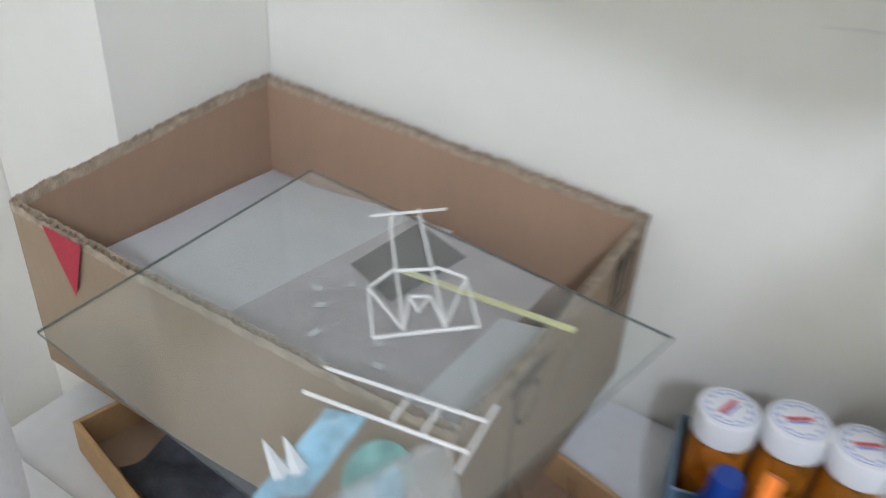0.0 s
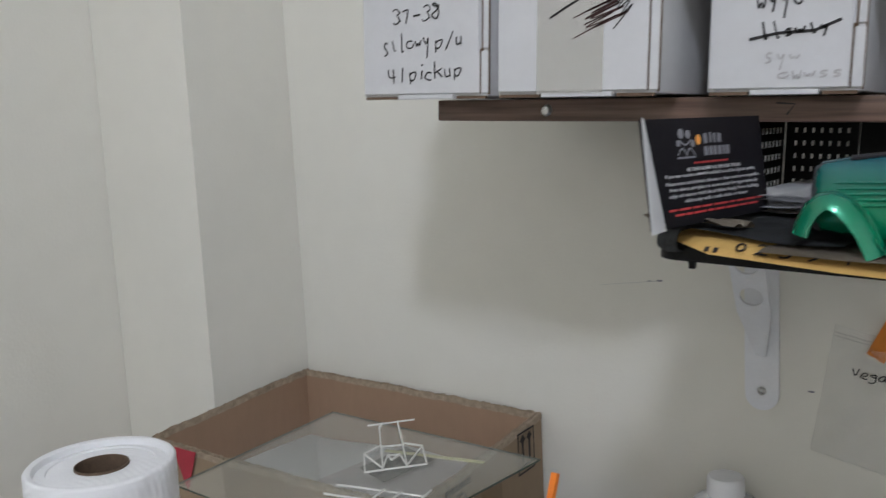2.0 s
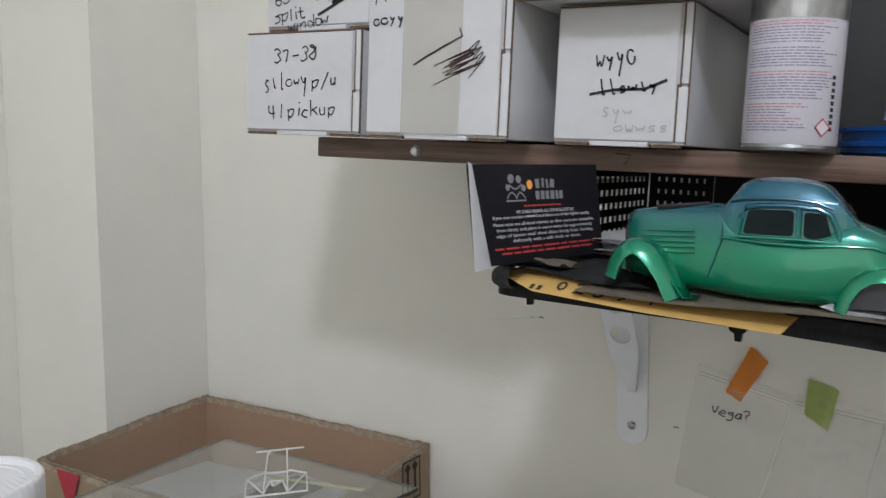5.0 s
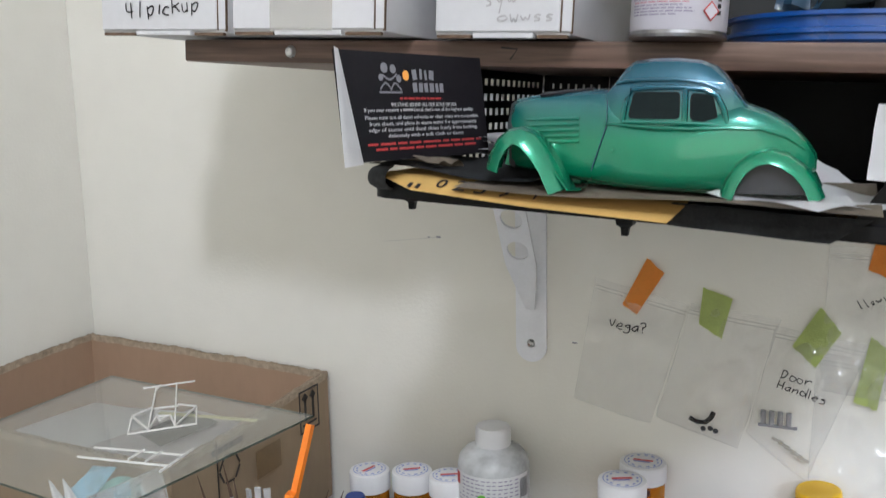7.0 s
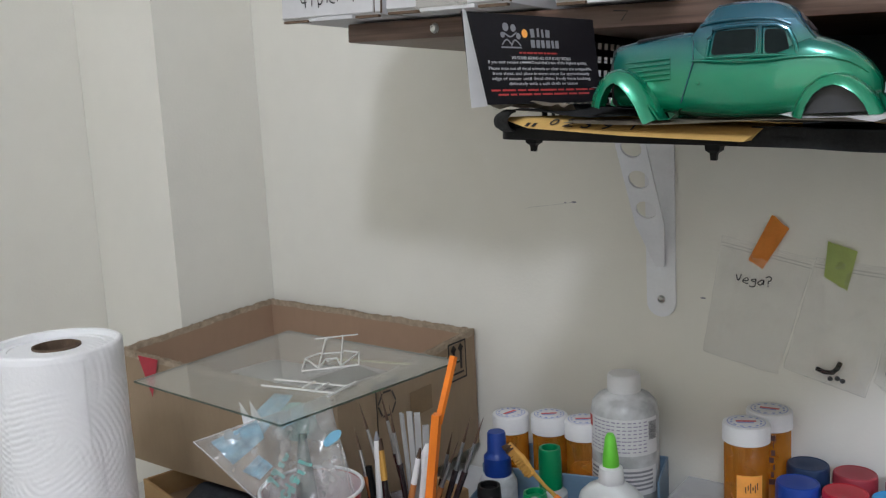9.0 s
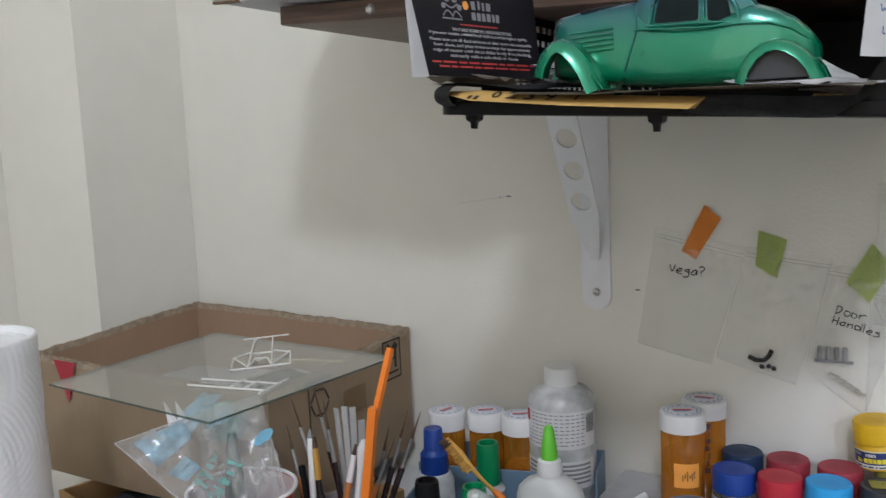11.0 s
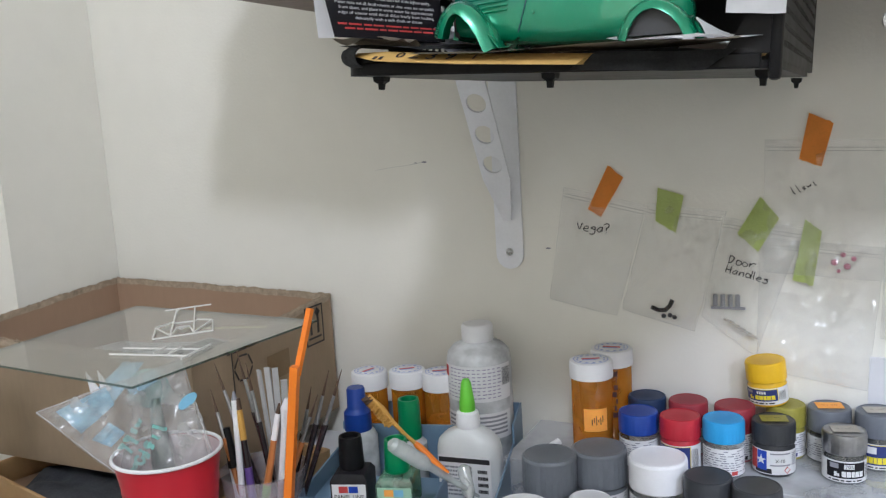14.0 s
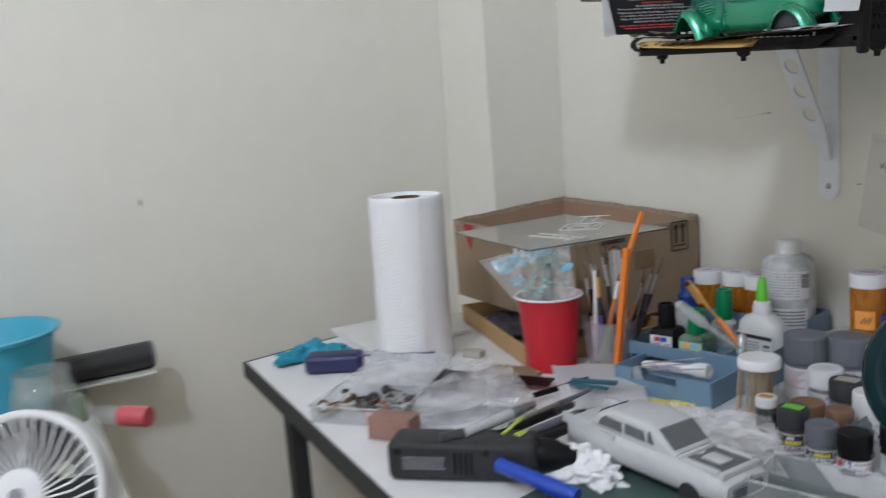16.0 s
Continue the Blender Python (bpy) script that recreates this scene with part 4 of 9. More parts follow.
part("right_panel", moved(slotted(0.380, 0.084, 52, 7, 0.0042, 0.0060, 0.003, 0.006), pose(0.3045, -0.394, 0.0, 0, 0, 90)), BLACK_PL, tray)
part("corner_post", block((0.298, -0.4012, -0.012), (0.3055, -0.389, 0.070), 0.003, 2), BLACK_PL, tray)
part("corner_web", moved(loft([[(0, 0, 0), (0.028, 0, 0), (0.028, 0.003, 0), (0, 0.003, 0)], [(0.018, 0, 0.030), (0.028, 0, 0.030), (0.028, 0.003, 0.030), (0.018, 0.003, 0.030)], [(0.024, 0, 0.070), (0.028, 0, 0.070), (0.028, 0.003, 0.070), (0.024, 0.003, 0.070)]]), pose(0.271, -0.3995, 0.004)), BLACK_PL, tray)
for x, y in ((0.014, -0.368), (0.158, -0.388), (0.292, -0.36), (0.292, -0.035)):
    part("foot", loft([[(x + a * w, y + c * w, z) for a, c in ((-1, -1), (1, -1), (1, 1), (-1, 1))] for w, z in ((0.0018, -0.015), (0.0022, -0.0105), (0.0046, -0.0085), (0.0050, -0.005))]), BLACK_PL, tray)


def under(x, y, z, rz=0.0):
    return TRAY @ pose(x, y, z, 0, 0, rz)


def sheet_thing(name, corners, thick, material, label, bend=0.0, seed=0.0, m=None, category="sheet", n=8):
    ob = part(name, sheet(corners, thick, n, bend, seed), material, m=m)
    return tagged(ob, label, category)


# layers of paper lying on the tray
sheet_thing("felt_sheet", [(0.004, -0.396, 0.010), (0.200, -0.394, 0.006), (0.20, -0.10, 0.004), (0.006, -0.10, 0.006)], 0.0012, GREY_FELT, "dark grey felt sheet with a curled front edge", 0.008, 1.0, TRAY)
env = thing("manila_envelope", TRAY, "folded yellow manila strip with black numerals along its edge", "envelope")
part("fold", loft([[(0.012, -0.405, 0.0090), (0.012, -0.400, 0.0115), (0.012, -0.30, 0.0110), (0.012, -0.30, 0.0095)], [(0.040, -0.423, 0.0045), (0.040, -0.405, 0.0118), (0.040, -0.30, 0.011), (0.040, -0.30, 0.004)], [(0.11, -0.425, 0.0010), (0.11, -0.406, 0.0085), (0.11, -0.30, 0.009), (0.11, -0.30, 0.003)], [(0.186, -0.423, -0.0010), (0.192, -0.405, 0.0065), (0.19, -0.30, 0.007), (0.19, -0.30, 0.002)]]), MANILA, env)
for x, s, w in ((0.056, "0", 0.014), (0.068, "2", 0.017), (0.081, "3", 0.018), (0.095, "9", 0.017), (0.113, "1", 0.011)):
    part("numeral", moved(letters(s, w), pose(x, -0.4140, 0.0110 - 0.045 * x, 23, 2.6, 0)), INK, env, "black numeral")
for x in (0.038, 0.043, 0.158, 0.163):
    part("tick", moved(block((-0.0012, -0.0025, 0), (0.0012, 0.0025, 0.0003)), pose(x, -0.4190, 0.0086 - 0.046 * x, 23, 2.6, 0)), INK, env)
sheet_thing("brown_card", [(0.770, -0.424, 1.2200), (0.985, -0.426, 1.2105), (0.985, -0.320, 1.2160), (0.780, -0.320, 1.2200)], 0.001, BROWN_PAPER, "worn grey-brown card under the model car", 0.0035, 2.0, n=12)
sheet_thing("felt_sheet", [(0.002, -0.4085, 0.0165), (0.110, -0.4120, 0.0125), (0.115, -0.33, 0.0170), (0.004, -0.33, 0.0180)], 0.0012, GREY_FELT, "dark grey felt sheet curling over the tray edge", 0.004, 3.0, TRAY)
bm = loft([[(x, -0.402 - 0.013 * k * math.cos(a), 0.0085 + 0.0085 * k * math.sin(a)) for a in (math.pi * (0.5 - j / 9) for j in range(10))] + [(x, -0.402 - 0.0115 * k * math.cos(a), 0.0085 + 0.0070 * k * math.sin(a)) for a in (math.pi * (j / 9 - 0.5) for j in range(10))] for x, k in ((0.003, 0.25), (0.005, 0.70), (0.010, 0.95), (0.018, 0.90))])
tagged(part("felt_sheet", bm, GREY_FELT, m=TRAY), "dark grey felt folded round the end of the envelope", "felt")
sheet_thing("brown_card", [(-0.007, -0.404, 0.0225), (0.05, -0.407, 0.0190), (0.055, -0.38, 0.0185), (-0.002, -0.38, 0.0195)], 0.0008, BROWN_PAPER, "curled torn corner of brown card", 0.008, 5.0, TRAY)
sheet_thing("felt_sheet", [(0.178, -0.4085, -0.0035), (0.262, -0.4085, -0.0060), (0.280, -0.4030, 0.0065), (0.185, -0.4030, 0.0075)], 0.0012, GREY_FELT, "dark grey felt offcut hanging over the tray edge", 0.003, 7.0, TRAY)
sheet_thing("paper_scrap", [(0.905, -0.412, 1.2185), (0.958, -0.430, 1.2125), (1.000, -0.398, 1.2130), (0.950, -0.350, 1.2190)], 0.0005, PAPER, "torn scrap of white paper under the car tail", 0.004, 8.0)
sheet_thing("paper_scrap", [(0.232, -0.33, 0.012), (0.285, -0.335, 0.0065), (0.262, -0.30, 0.022), (0.236, -0.30, 0.036)], 0.0005, PAPER, "white paper triangle propped at the back of the tray", 0.003, 9.0, TRAY)
sheet_thing("manila_scrap", [(0.235, -0.30, 0.008), (0.285, -0.31, 0.006), (0.285, -0.27, 0.009), (0.235, -0.27, 0.011)], 0.0012, MANILA, "yellow manila scrap at the back of the tray", 0.002, 10.0, TRAY)


# loose pages lying at the back of the tray
for k in range(4):
    page = part("paper_page", sheet([(0, 0, 0), (0.075, 0, 0), (0.075, 0.14, 0), (0, 0.14, 0)], 0.0012, 6, 0.003, 30.0 + k), PAPER, m=TRAY @ pose(0.022 + 0.004 * k, -0.335 - 0.005 * (k % 2), 0.0205 + 0.0042 * k, 0, 0, 4 - 3 * k))
    tagged(page, "loose white paper page piled in the tray", "paper", "pages in the tray")


def printed_card(m):
    """A folded black card with print, standing on the tray edge."""
    c = thing("printed_card", m, "folded black leaflet with a logo and white and red print", "leaflet")
    w, h = 0.135, 0.062
    part("front_leaf", block((0, -0.0004, 0), (w, 0.0004, h)), BLACK_CARD, c)
    part("back_leaf", sheet([(-0.0030, -0.0022, -0.002), (0.0130, -0.0014, -0.001), (0.0030, -0.0014, h), (-0.0010, -0.0022, h + 0.0012)], 0.0004, 4), PAPER, c, "white inner leaf")
    def on_card(x, z):
        return pose(x, -0.0005, z) @ ON_WALL
    figure = [moved(lathe([(0, 0), (q, 0), (q, 0.0003), (0, 0.0003)], 10), pose(x, z, 0)) for x, z, q in ((-0.004, 0.0065, 0.0030), (0.0035, 0.0060, 0.0026), (-0.0075, 0.001, 0.0020), (0.008, 0.0005, 0.0022))]
    figure += [stroke(rounded(q), 0.0011) for q in (((-0.009, -0.006), (-0.004, -0.001), (0.001, -0.006)), ((0.0, -0.0065), (0.004, -0.001), (0.0095, -0.0062)), ((-0.006, 0.0025), (0.0, -0.001), (0.0065, 0.003)), ((-0.010, -0.0075), (0.010, -0.0075)))]
    part("logo_figure", joined(*figure), GREY_PRINT, c, m=on_card(0.043, 0.0465))
    part("logo_flame", moved(lathe([(0, 0), (0.0024, 0), (0.0024, 0.0003), (0, 0.0003)], 10), Matrix.Diagonal((1.2, 1.3, 1, 1))), TAPE_O, c, m=on_card(0.0575, 0.0490))
    part("logo_name", joined(*[moved(block((-w / 2, -hh / 2, 0), (w / 2, hh / 2, 0.0003), 0.0001, 1), pose(x, z, 0, 0, 0, q)) for x, z, w, hh, q in ((-0.0125, 0.004, 0.0040, 0.0060, 6), (-0.0065, 0.0045, 0.0022, 0.0062, -3), (-0.0020, 0.004, 0.0022, 0.0058, 4), (0.0035, 0.004, 0.0044, 0.0056, -8), (-0.0130, -0.0035, 0.0040, 0.0055, 2), (-0.0075, -0.0035, 0.0036, 0.0055, -4), (-0.0025, -0.0035, 0.0034, 0.0055, 3), (0.0030, -0.0035, 0.0040, 0.0055, 0), (0.0080, -0.0035, 0.0026, 0.0055, 5), (0.0125, -0.0035, 0.0036, 0.0055, -3))]), GREY_PRINT, c, m=on_card(0.078, 0.0455))
    part("tag_line", lines(0.040, 0.002, 1, 0.0012, 32, 1.0), INK_RED, c, m=on_card(0.070, 0.0355))
    for text, ww, zz in (("WE STAND BEHIND ALL OUR SCALE DECALS", 0.062, 0.0318), ("If you ever receive a", 0.032, 0.0288), ("Decal that's not of the highest quality,", 0.060, 0.0288),
                         ("Please note not all decal solvents or clear coats are compatible.", 0.108, 0.0245), ("from sheet, and place in warm water for approximately", 0.102, 0.0210),
                         ("edge of saucer until decal slides freely from backing,", 0.104, 0.0175), ("delicately with a soft cloth or tissue", 0.072, 0.0140)):
        at = 0.035 if text.startswith("If") else (0.092 if text.startswith("Decal") else 0.073)
        part("print_line", fit_letters(text, ww, 0.0031), TEXT_WHITE, c, m=on_card(at, zz))
    part("brand_bar", block((-0.0045, -0.0006, 0), (0.0045, 0.0006, 0.0002)), TEXT_WHITE, c, m=on_card(0.0565, 0.0288))
    for i, (ww, zz) in enumerate(((0.070, 0.0095), (0.062, 0.0065))):
        part("print_line", lines(ww * 1.55, 0.002, 1, 0.0013, 50 + i, 1.0), INK_RED, c, m=on_card(0.073, zz))


printed_card(pose(0.7225, -0.4600, 1.2345, 0, 0, 77) @ pose(0, 0, 0, -6, 0, 0))

note = thing("paper_note", pose(0.9935, -0.4125, 1.2245, -4, 6, 10), "white paper note with faint blue handwriting", "note")
part("note_sheet", moved(sheet([(-0.0165, 0, 0), (0.0165, 0, 0), (0.0165, 0, 0.035), (-0.0165, 0, 0.035)], 0.0004, 6, 0.004, 11.0), pose(0, 0, 0)), PAPER, note)
part("scrawled_word", scrawl(0.022, 0.008, 5, 0.0006, 61), INK_BLUE, note, m=pose(0.001, -0.0022, 0.025) @ ON_WALL)
part("scrawled_word", scrawl(0.019, 0.008, 4, 0.0006, 62), INK_BLUE, note, m=pose(0.000, -0.0022, 0.013) @ ON_WALL)
part("tape_piece", block((-0.002, 0.001, 0.030), (0.014, 0.0014, 0.046)), BAG_D, note, "strip of clear tape")


def half_disc(r):
    bm = bmesh.new()
    pts = [(r * math.cos(math.pi * k / 14), r * 1.1 * math.sin(math.pi * k / 14)) for k in range(15)]
    a, b = [bm.verts.new((x, -0.0004, z)) for x, z in pts], [bm.verts.new((x, 0.0004, z)) for x, z in pts]
    bm.faces.new(a)
    bm.faces.new(b[::-1])
    for k in range(15):
        bm.faces.new((a[k], a[(k + 1) % 15], b[(k + 1) % 15], b[k]))
    return bm


def model_coupe(m):
    """1930s coupe body; x from nose to tail, the near flank faces -y."""
    car = thing("model_coupe", m, "metallic green and blue 1930s coupe model body without wheels", "model car")

    def ring(x, half, z0, z1, power=3.0, n=20):
        pts = []
        for k in range(n):
            a = 2 * math.pi * k / n
            ca, sa = math.cos(a), math.sin(a)
            pts.append((x, half * math.copysign(abs(ca) ** (2 / power), ca), (z0 + z1) / 2 + (z1 - z0) / 2 * math.copysign(abs(sa) ** (2 / power), sa)))
        return pts

    hull = [(0.008, 0.0065, 0.012, 0.0460), (0.011, 0.0085, 0.010, 0.0495), (0.025, 0.0115, 0.008, 0.0515), (0.045, 0.0150, 0.0045, 0.0530), (0.060, 0.0180, 0.0020, 0.0540), (0.0645, 0.0192, 0.0012, 0.0530), (0.068, 0.0205, 0.0008, 0.0480), (0.075, 0.0222, 0.0002, 0.0420), (0.090, 0.0235, -0.0008, 0.0385), (0.110, 0.0240, -0.0014, 0.0390), (0.125, 0.0236, -0.0016, 0.0445), (0.132, 0.0226, -0.001, 0.0462), (0.145, 0.0204, 0.001, 0.0415), (0.155, 0.0178, 0.005, 0.0358), (0.163, 0.0145, 0.008, 0.0280), (0.1685, 0.0095, 0.011, 0.0200)]
    part("body", loft([ring(*c, 3.6, 28) for c in hull]), CAR_GREEN, car, angle=50)
    cab = [(0.0640, 0.0170, 0.0520), (0.0680, 0.0186, 0.0565), (0.0715, 0.0196, 0.0615), (0.0745, 0.0200, 0.0655), (0.0790, 0.0203, 0.0682), (0.0880, 0.0205, 0.0692), (0.1000, 0.0205, 0.0690), (0.1110, 0.0202, 0.0676), (0.1190, 0.0196, 0.0646), (0.1245, 0.0189, 0.0590), (0.1290, 0.0180, 0.0520), (0.1340, 0.0170, 0.0455), (0.1390, 0.0160, 0.0415)]

    def cabin_ring(x, half, top):
        drip = min(0.0548, top - 0.002)
        side = [(1.0, 0.022), (1.005, 0.034), (0.998, (0.034 + drip) / 2), (0.975, drip), (0.955, drip + (top - drip) * 0.10), (0.86, drip + (top - drip) * 0.52), (0.72, drip + (top - drip) * 0.84), (0.50, drip + (top - drip) * 0.97), (0.0, top)]
        return [(x, half * u, z) for u, z in side] + [(x, -half * u, z) for u, z in side[-2::-1]]

    part("roof", loft([cabin_ring(*c) for c in cab]), CAR_GREEN, car, angle=28)
    for s in (-1, 1):
        def pane(q4):
            q = [(x, s * 0.0207, z) for x, z in q4]
            bm = bmesh.new()
            out = [bm.verts.new(p) for p in q]
            inn = [bm.verts.new((x, y - s * 0.0025, z)) for x, y, z in q]
            bm.faces.new(out)
            bm.faces.new(inn[::-1])
            for k in range(4):
                bm.faces.new((out[k], out[(k + 1) % 4], inn[(k + 1) % 4], inn[k]))
            bmesh.ops.bevel(bm, geom=[e for e in bm.edges if abs((e.verts[0].co - e.verts[1].co).y) > 0.001], offset=0.0024, segments=4, affect="EDGES", profile=0.5)
            return bm
        # solid panes painted with the darkness of the hollow cabin
        part("side_window", pane([(0.0765, 0.0378), (0.1030, 0.0372), (0.1030, 0.0512), (0.0795, 0.0516)]), SHADE_BLACK, car, "dark pane for the shaded window opening")
        part("side_window", pane([(0.1080, 0.0365), (0.1222, 0.0358), (0.1190, 0.0494), (0.1080, 0.0506)]), SHADE_BLACK, car, "dark pane for the shaded window opening")
        # raised window surround, sill and belt moulding
        part("window_frame", rod([(0.0738, s * 0.0206, 0.0370), (0.0755, s * 0.0207, 0.0470), (0.0785, s * 0.0206, 0.0526), (0.0850, s * 0.0206, 0.0536), (0.1000, s * 0.0206, 0.0536), (0.1150, s * 0.0203, 0.0522), (0.1210, s * 0.0202, 0.0490), (0.1245, s * 0.0205, 0.0420), (0.1262, s * 0.0212, 0.0350)], 0.0015, 8), CAR_GREEN, car)
        part("window_sill", rod([(0.0738, s * 0.0212, 0.0362), (0.1040, s * 0.0216, 0.0355), (0.1255, s * 0.0214, 0.0342)], 0.0011, 8), CAR_GREEN, car)
        part("door_pillar", rod([(0.1055, s * 0.0208, 0.0360), (0.1055, s * 0.0205, 0.0528)], 0.0016, 8), CAR_GREEN, car)
        part("belt_moulding", rod([(0.0640, s * 0.0196, 0.0352), (0.0750, s * 0.0225, 0.0345), (0.0900, s * 0.0236, 0.0332), (0.1100, s * 0.0240, 0.0325), (0.1280, s * 0.0236, 0.0330), (0.1420, s * 0.0214, 0.0325), (0.1540, s * 0.0180, 0.0285), (0.1630, s * 0.0140, 0.0220)], 0.0008, 8), CAR_GREEN, car)
        part("door_seam", bar((0.1050, s * 0.0241, 0.0315), (0.1050, s * 0.0241, 0.004), 0.0002, 0.0003), NAVY_CAP, car)
        part("door_seam", bar((0.0655, s * 0.0192, 0.0480), (0.0655, s * 0.0200, 0.0340), 0.0003, 0.0005), NAVY_CAP, car)
        part("door_seam", bar((0.0655, s * 0.0200, 0.0340), (0.0570, s * 0.0172, 0.010), 0.0003, 0.0005), NAVY_CAP, car)
        part("door_handle", lathe([(0, 0.002), (0.001, 0.0018), (0.0012, 0)], 8), CAR_GREEN, car, m=pose(0.0690, s * 0.0207, 0.0215, 90 * -s, 0, 0))

        part("drip_rail", rod([(0.0700, s * 0.0188, 0.0560), (0.0760, s * 0.0199, 0.0572), (0.0880, s * 0.0201, 0.0576), (0.1020, s * 0.0200, 0.0572), (0.1140, s * 0.0195, 0.0556), (0.1220, s * 0.0187, 0.0520)], 0.0009, 8), CAR_GREEN, car)
        # wings as arched shells
        def wing(curve, y_in, y_out, droop):
            secs = []
            for i, (x, z) in enumerate(curve):
                a, b = curve[max(i - 1, 0)], curve[min(i + 1, len(curve) - 1)]
                d = Vector((b[0] - a[0], b[1] - a[1])).normalized()
                nx, nz = -d.y, d.x
                if nz < 0 and 0 < i < len(curve) - 1 and abs(d.x) > 0.3:
                    nx, nz = -nx, -nz
                sec = []
                prof = [(0.0, -0.0030), (0.0, 0.0010), (0.30, 0.0020), (0.62, 0.0014), (0.88, -0.0010), (1.0, -droop), (0.95, -droop - 0.0003), (0.84, -0.0024), (0.60, -0.0004), (0.28, 0.0004)]
                for u, hgt in prof:
                    y = y_in + (y_out - y_in) * u
                    sec.append((x + nx * hgt, s * y, z + nz * hgt))
                secs.append(sec)
            return loft(secs)
        part("front_wing", wing([(0.0000, 0.0110), (0.0020, 0.0185), (0.0065, 0.0265), (0.0125, 0.0315), (0.0195, 0.0325), (0.0265, 0.0290), (0.0330, 0.0220), (0.0390, 0.0130), (0.0445, 0.0005)], 0.0085, 0.0312, 0.0080), CAR_GREEN, car, angle=60)
        part("wing_apron", loft([[(0.0400, s * 0.010, 0.0100), (0.0400, s * 0.029, 0.0100), (0.0400, s * 0.029, 0.0090), (0.0400, s * 0.010, 0.0090)], [(0.0475, s * 0.012, 0.0005), (0.0475, s * 0.0290, 0.0005), (0.0465, s * 0.0290, 0.0), (0.0465, s * 0.012, 0.0)], [(0.0540, s * 0.014, 0.0008), (0.0540, s * 0.0270, 0.0008), (0.0535, s * 0.0270, 0.0002), (0.0535, s * 0.014, 0.0002)], [(0.0580, s * 0.016, 0.0070), (0.0580, s * 0.0205, 0.0070), (0.0572, s * 0.0205, 0.0060), (0.0572, s * 0.016, 0.0060)]]), CAR_GREEN, car)
        part("rear_wing", wing([(0.1255, -0.0010), (0.1280, 0.0070), (0.1330, 0.0150), (0.1400, 0.0200), (0.1475, 0.0214), (0.1550, 0.0192), (0.1620, 0.0142), (0.1675, 0.0075), (0.1715, -0.0010)], 0.0150, 0.0312, 0.0054), CAR_GREEN, car, angle=60)
        # dark discs fill the arch openings, standing in for their shade
        part("wheel_arch", moved(half_disc(0.0180), pose(0.1490, s * 0.0246, 0.0005)), GREY_DK, car, "dark disc for the shaded wheel arch")
        for k in range(5):
            z = 0.0250 + k * 0.0031
            part("louvre", rod([(0.0270 - k * 0.0022, s * (0.0116 - k * 0.0004), z), (0.0380, s * 0.0140, z + 0.0004), (0.0500, s * 0.0161, z + 0.0006)], 0.0011, 6, (0.0006, 0.0012, 0.0009)), CAR_GREEN, car)
    part("grille", loft([[(0.0060, -0.0040, 0.012), (0.0060, 0.0040, 0.012), (0.0100, 0.0062, 0.010), (0.0100, -0.0062, 0.010)], [(0.0055, -0.0055, 0.034), (0.0055, 0.0055, 0.034), (0.0110, 0.0080, 0.034), (0.0110, -0.0080, 0.034)], [(0.0075, -0.0045, 0.0465), (0.0075, 0.0045, 0.0465), (0.0115, 0.0065, 0.0485), (0.0115, -0.0065, 0.0485)]]), GREY_DK, car)
    # black blocks carry the shade of the hood and rear window openings
    part("hood_opening", moved(block((-0.0150, -0.0030, -0.001), (0.0150, 0.0030, 0.0008), 0.0005, 1), pose(0.0405, -0.0062, 0.0523, 0, -4.5, 2) @ pose(0, 0, 0, 14, 0, 0)), BLACK_CARD, car, "dark block for the shaded hood opening")
    part("rear_window", moved(block((-0.0006, -0.009, -0.0035), (0.0006, 0.009, 0.0035), 0.0004, 1), pose(0.1295, 0, 0.0515, 0, -34, 0)), BLACK_CARD, car)
    return car


model_coupe(pose(0.7865, -0.391, 1.2190, 0, 0.6, 2.0))


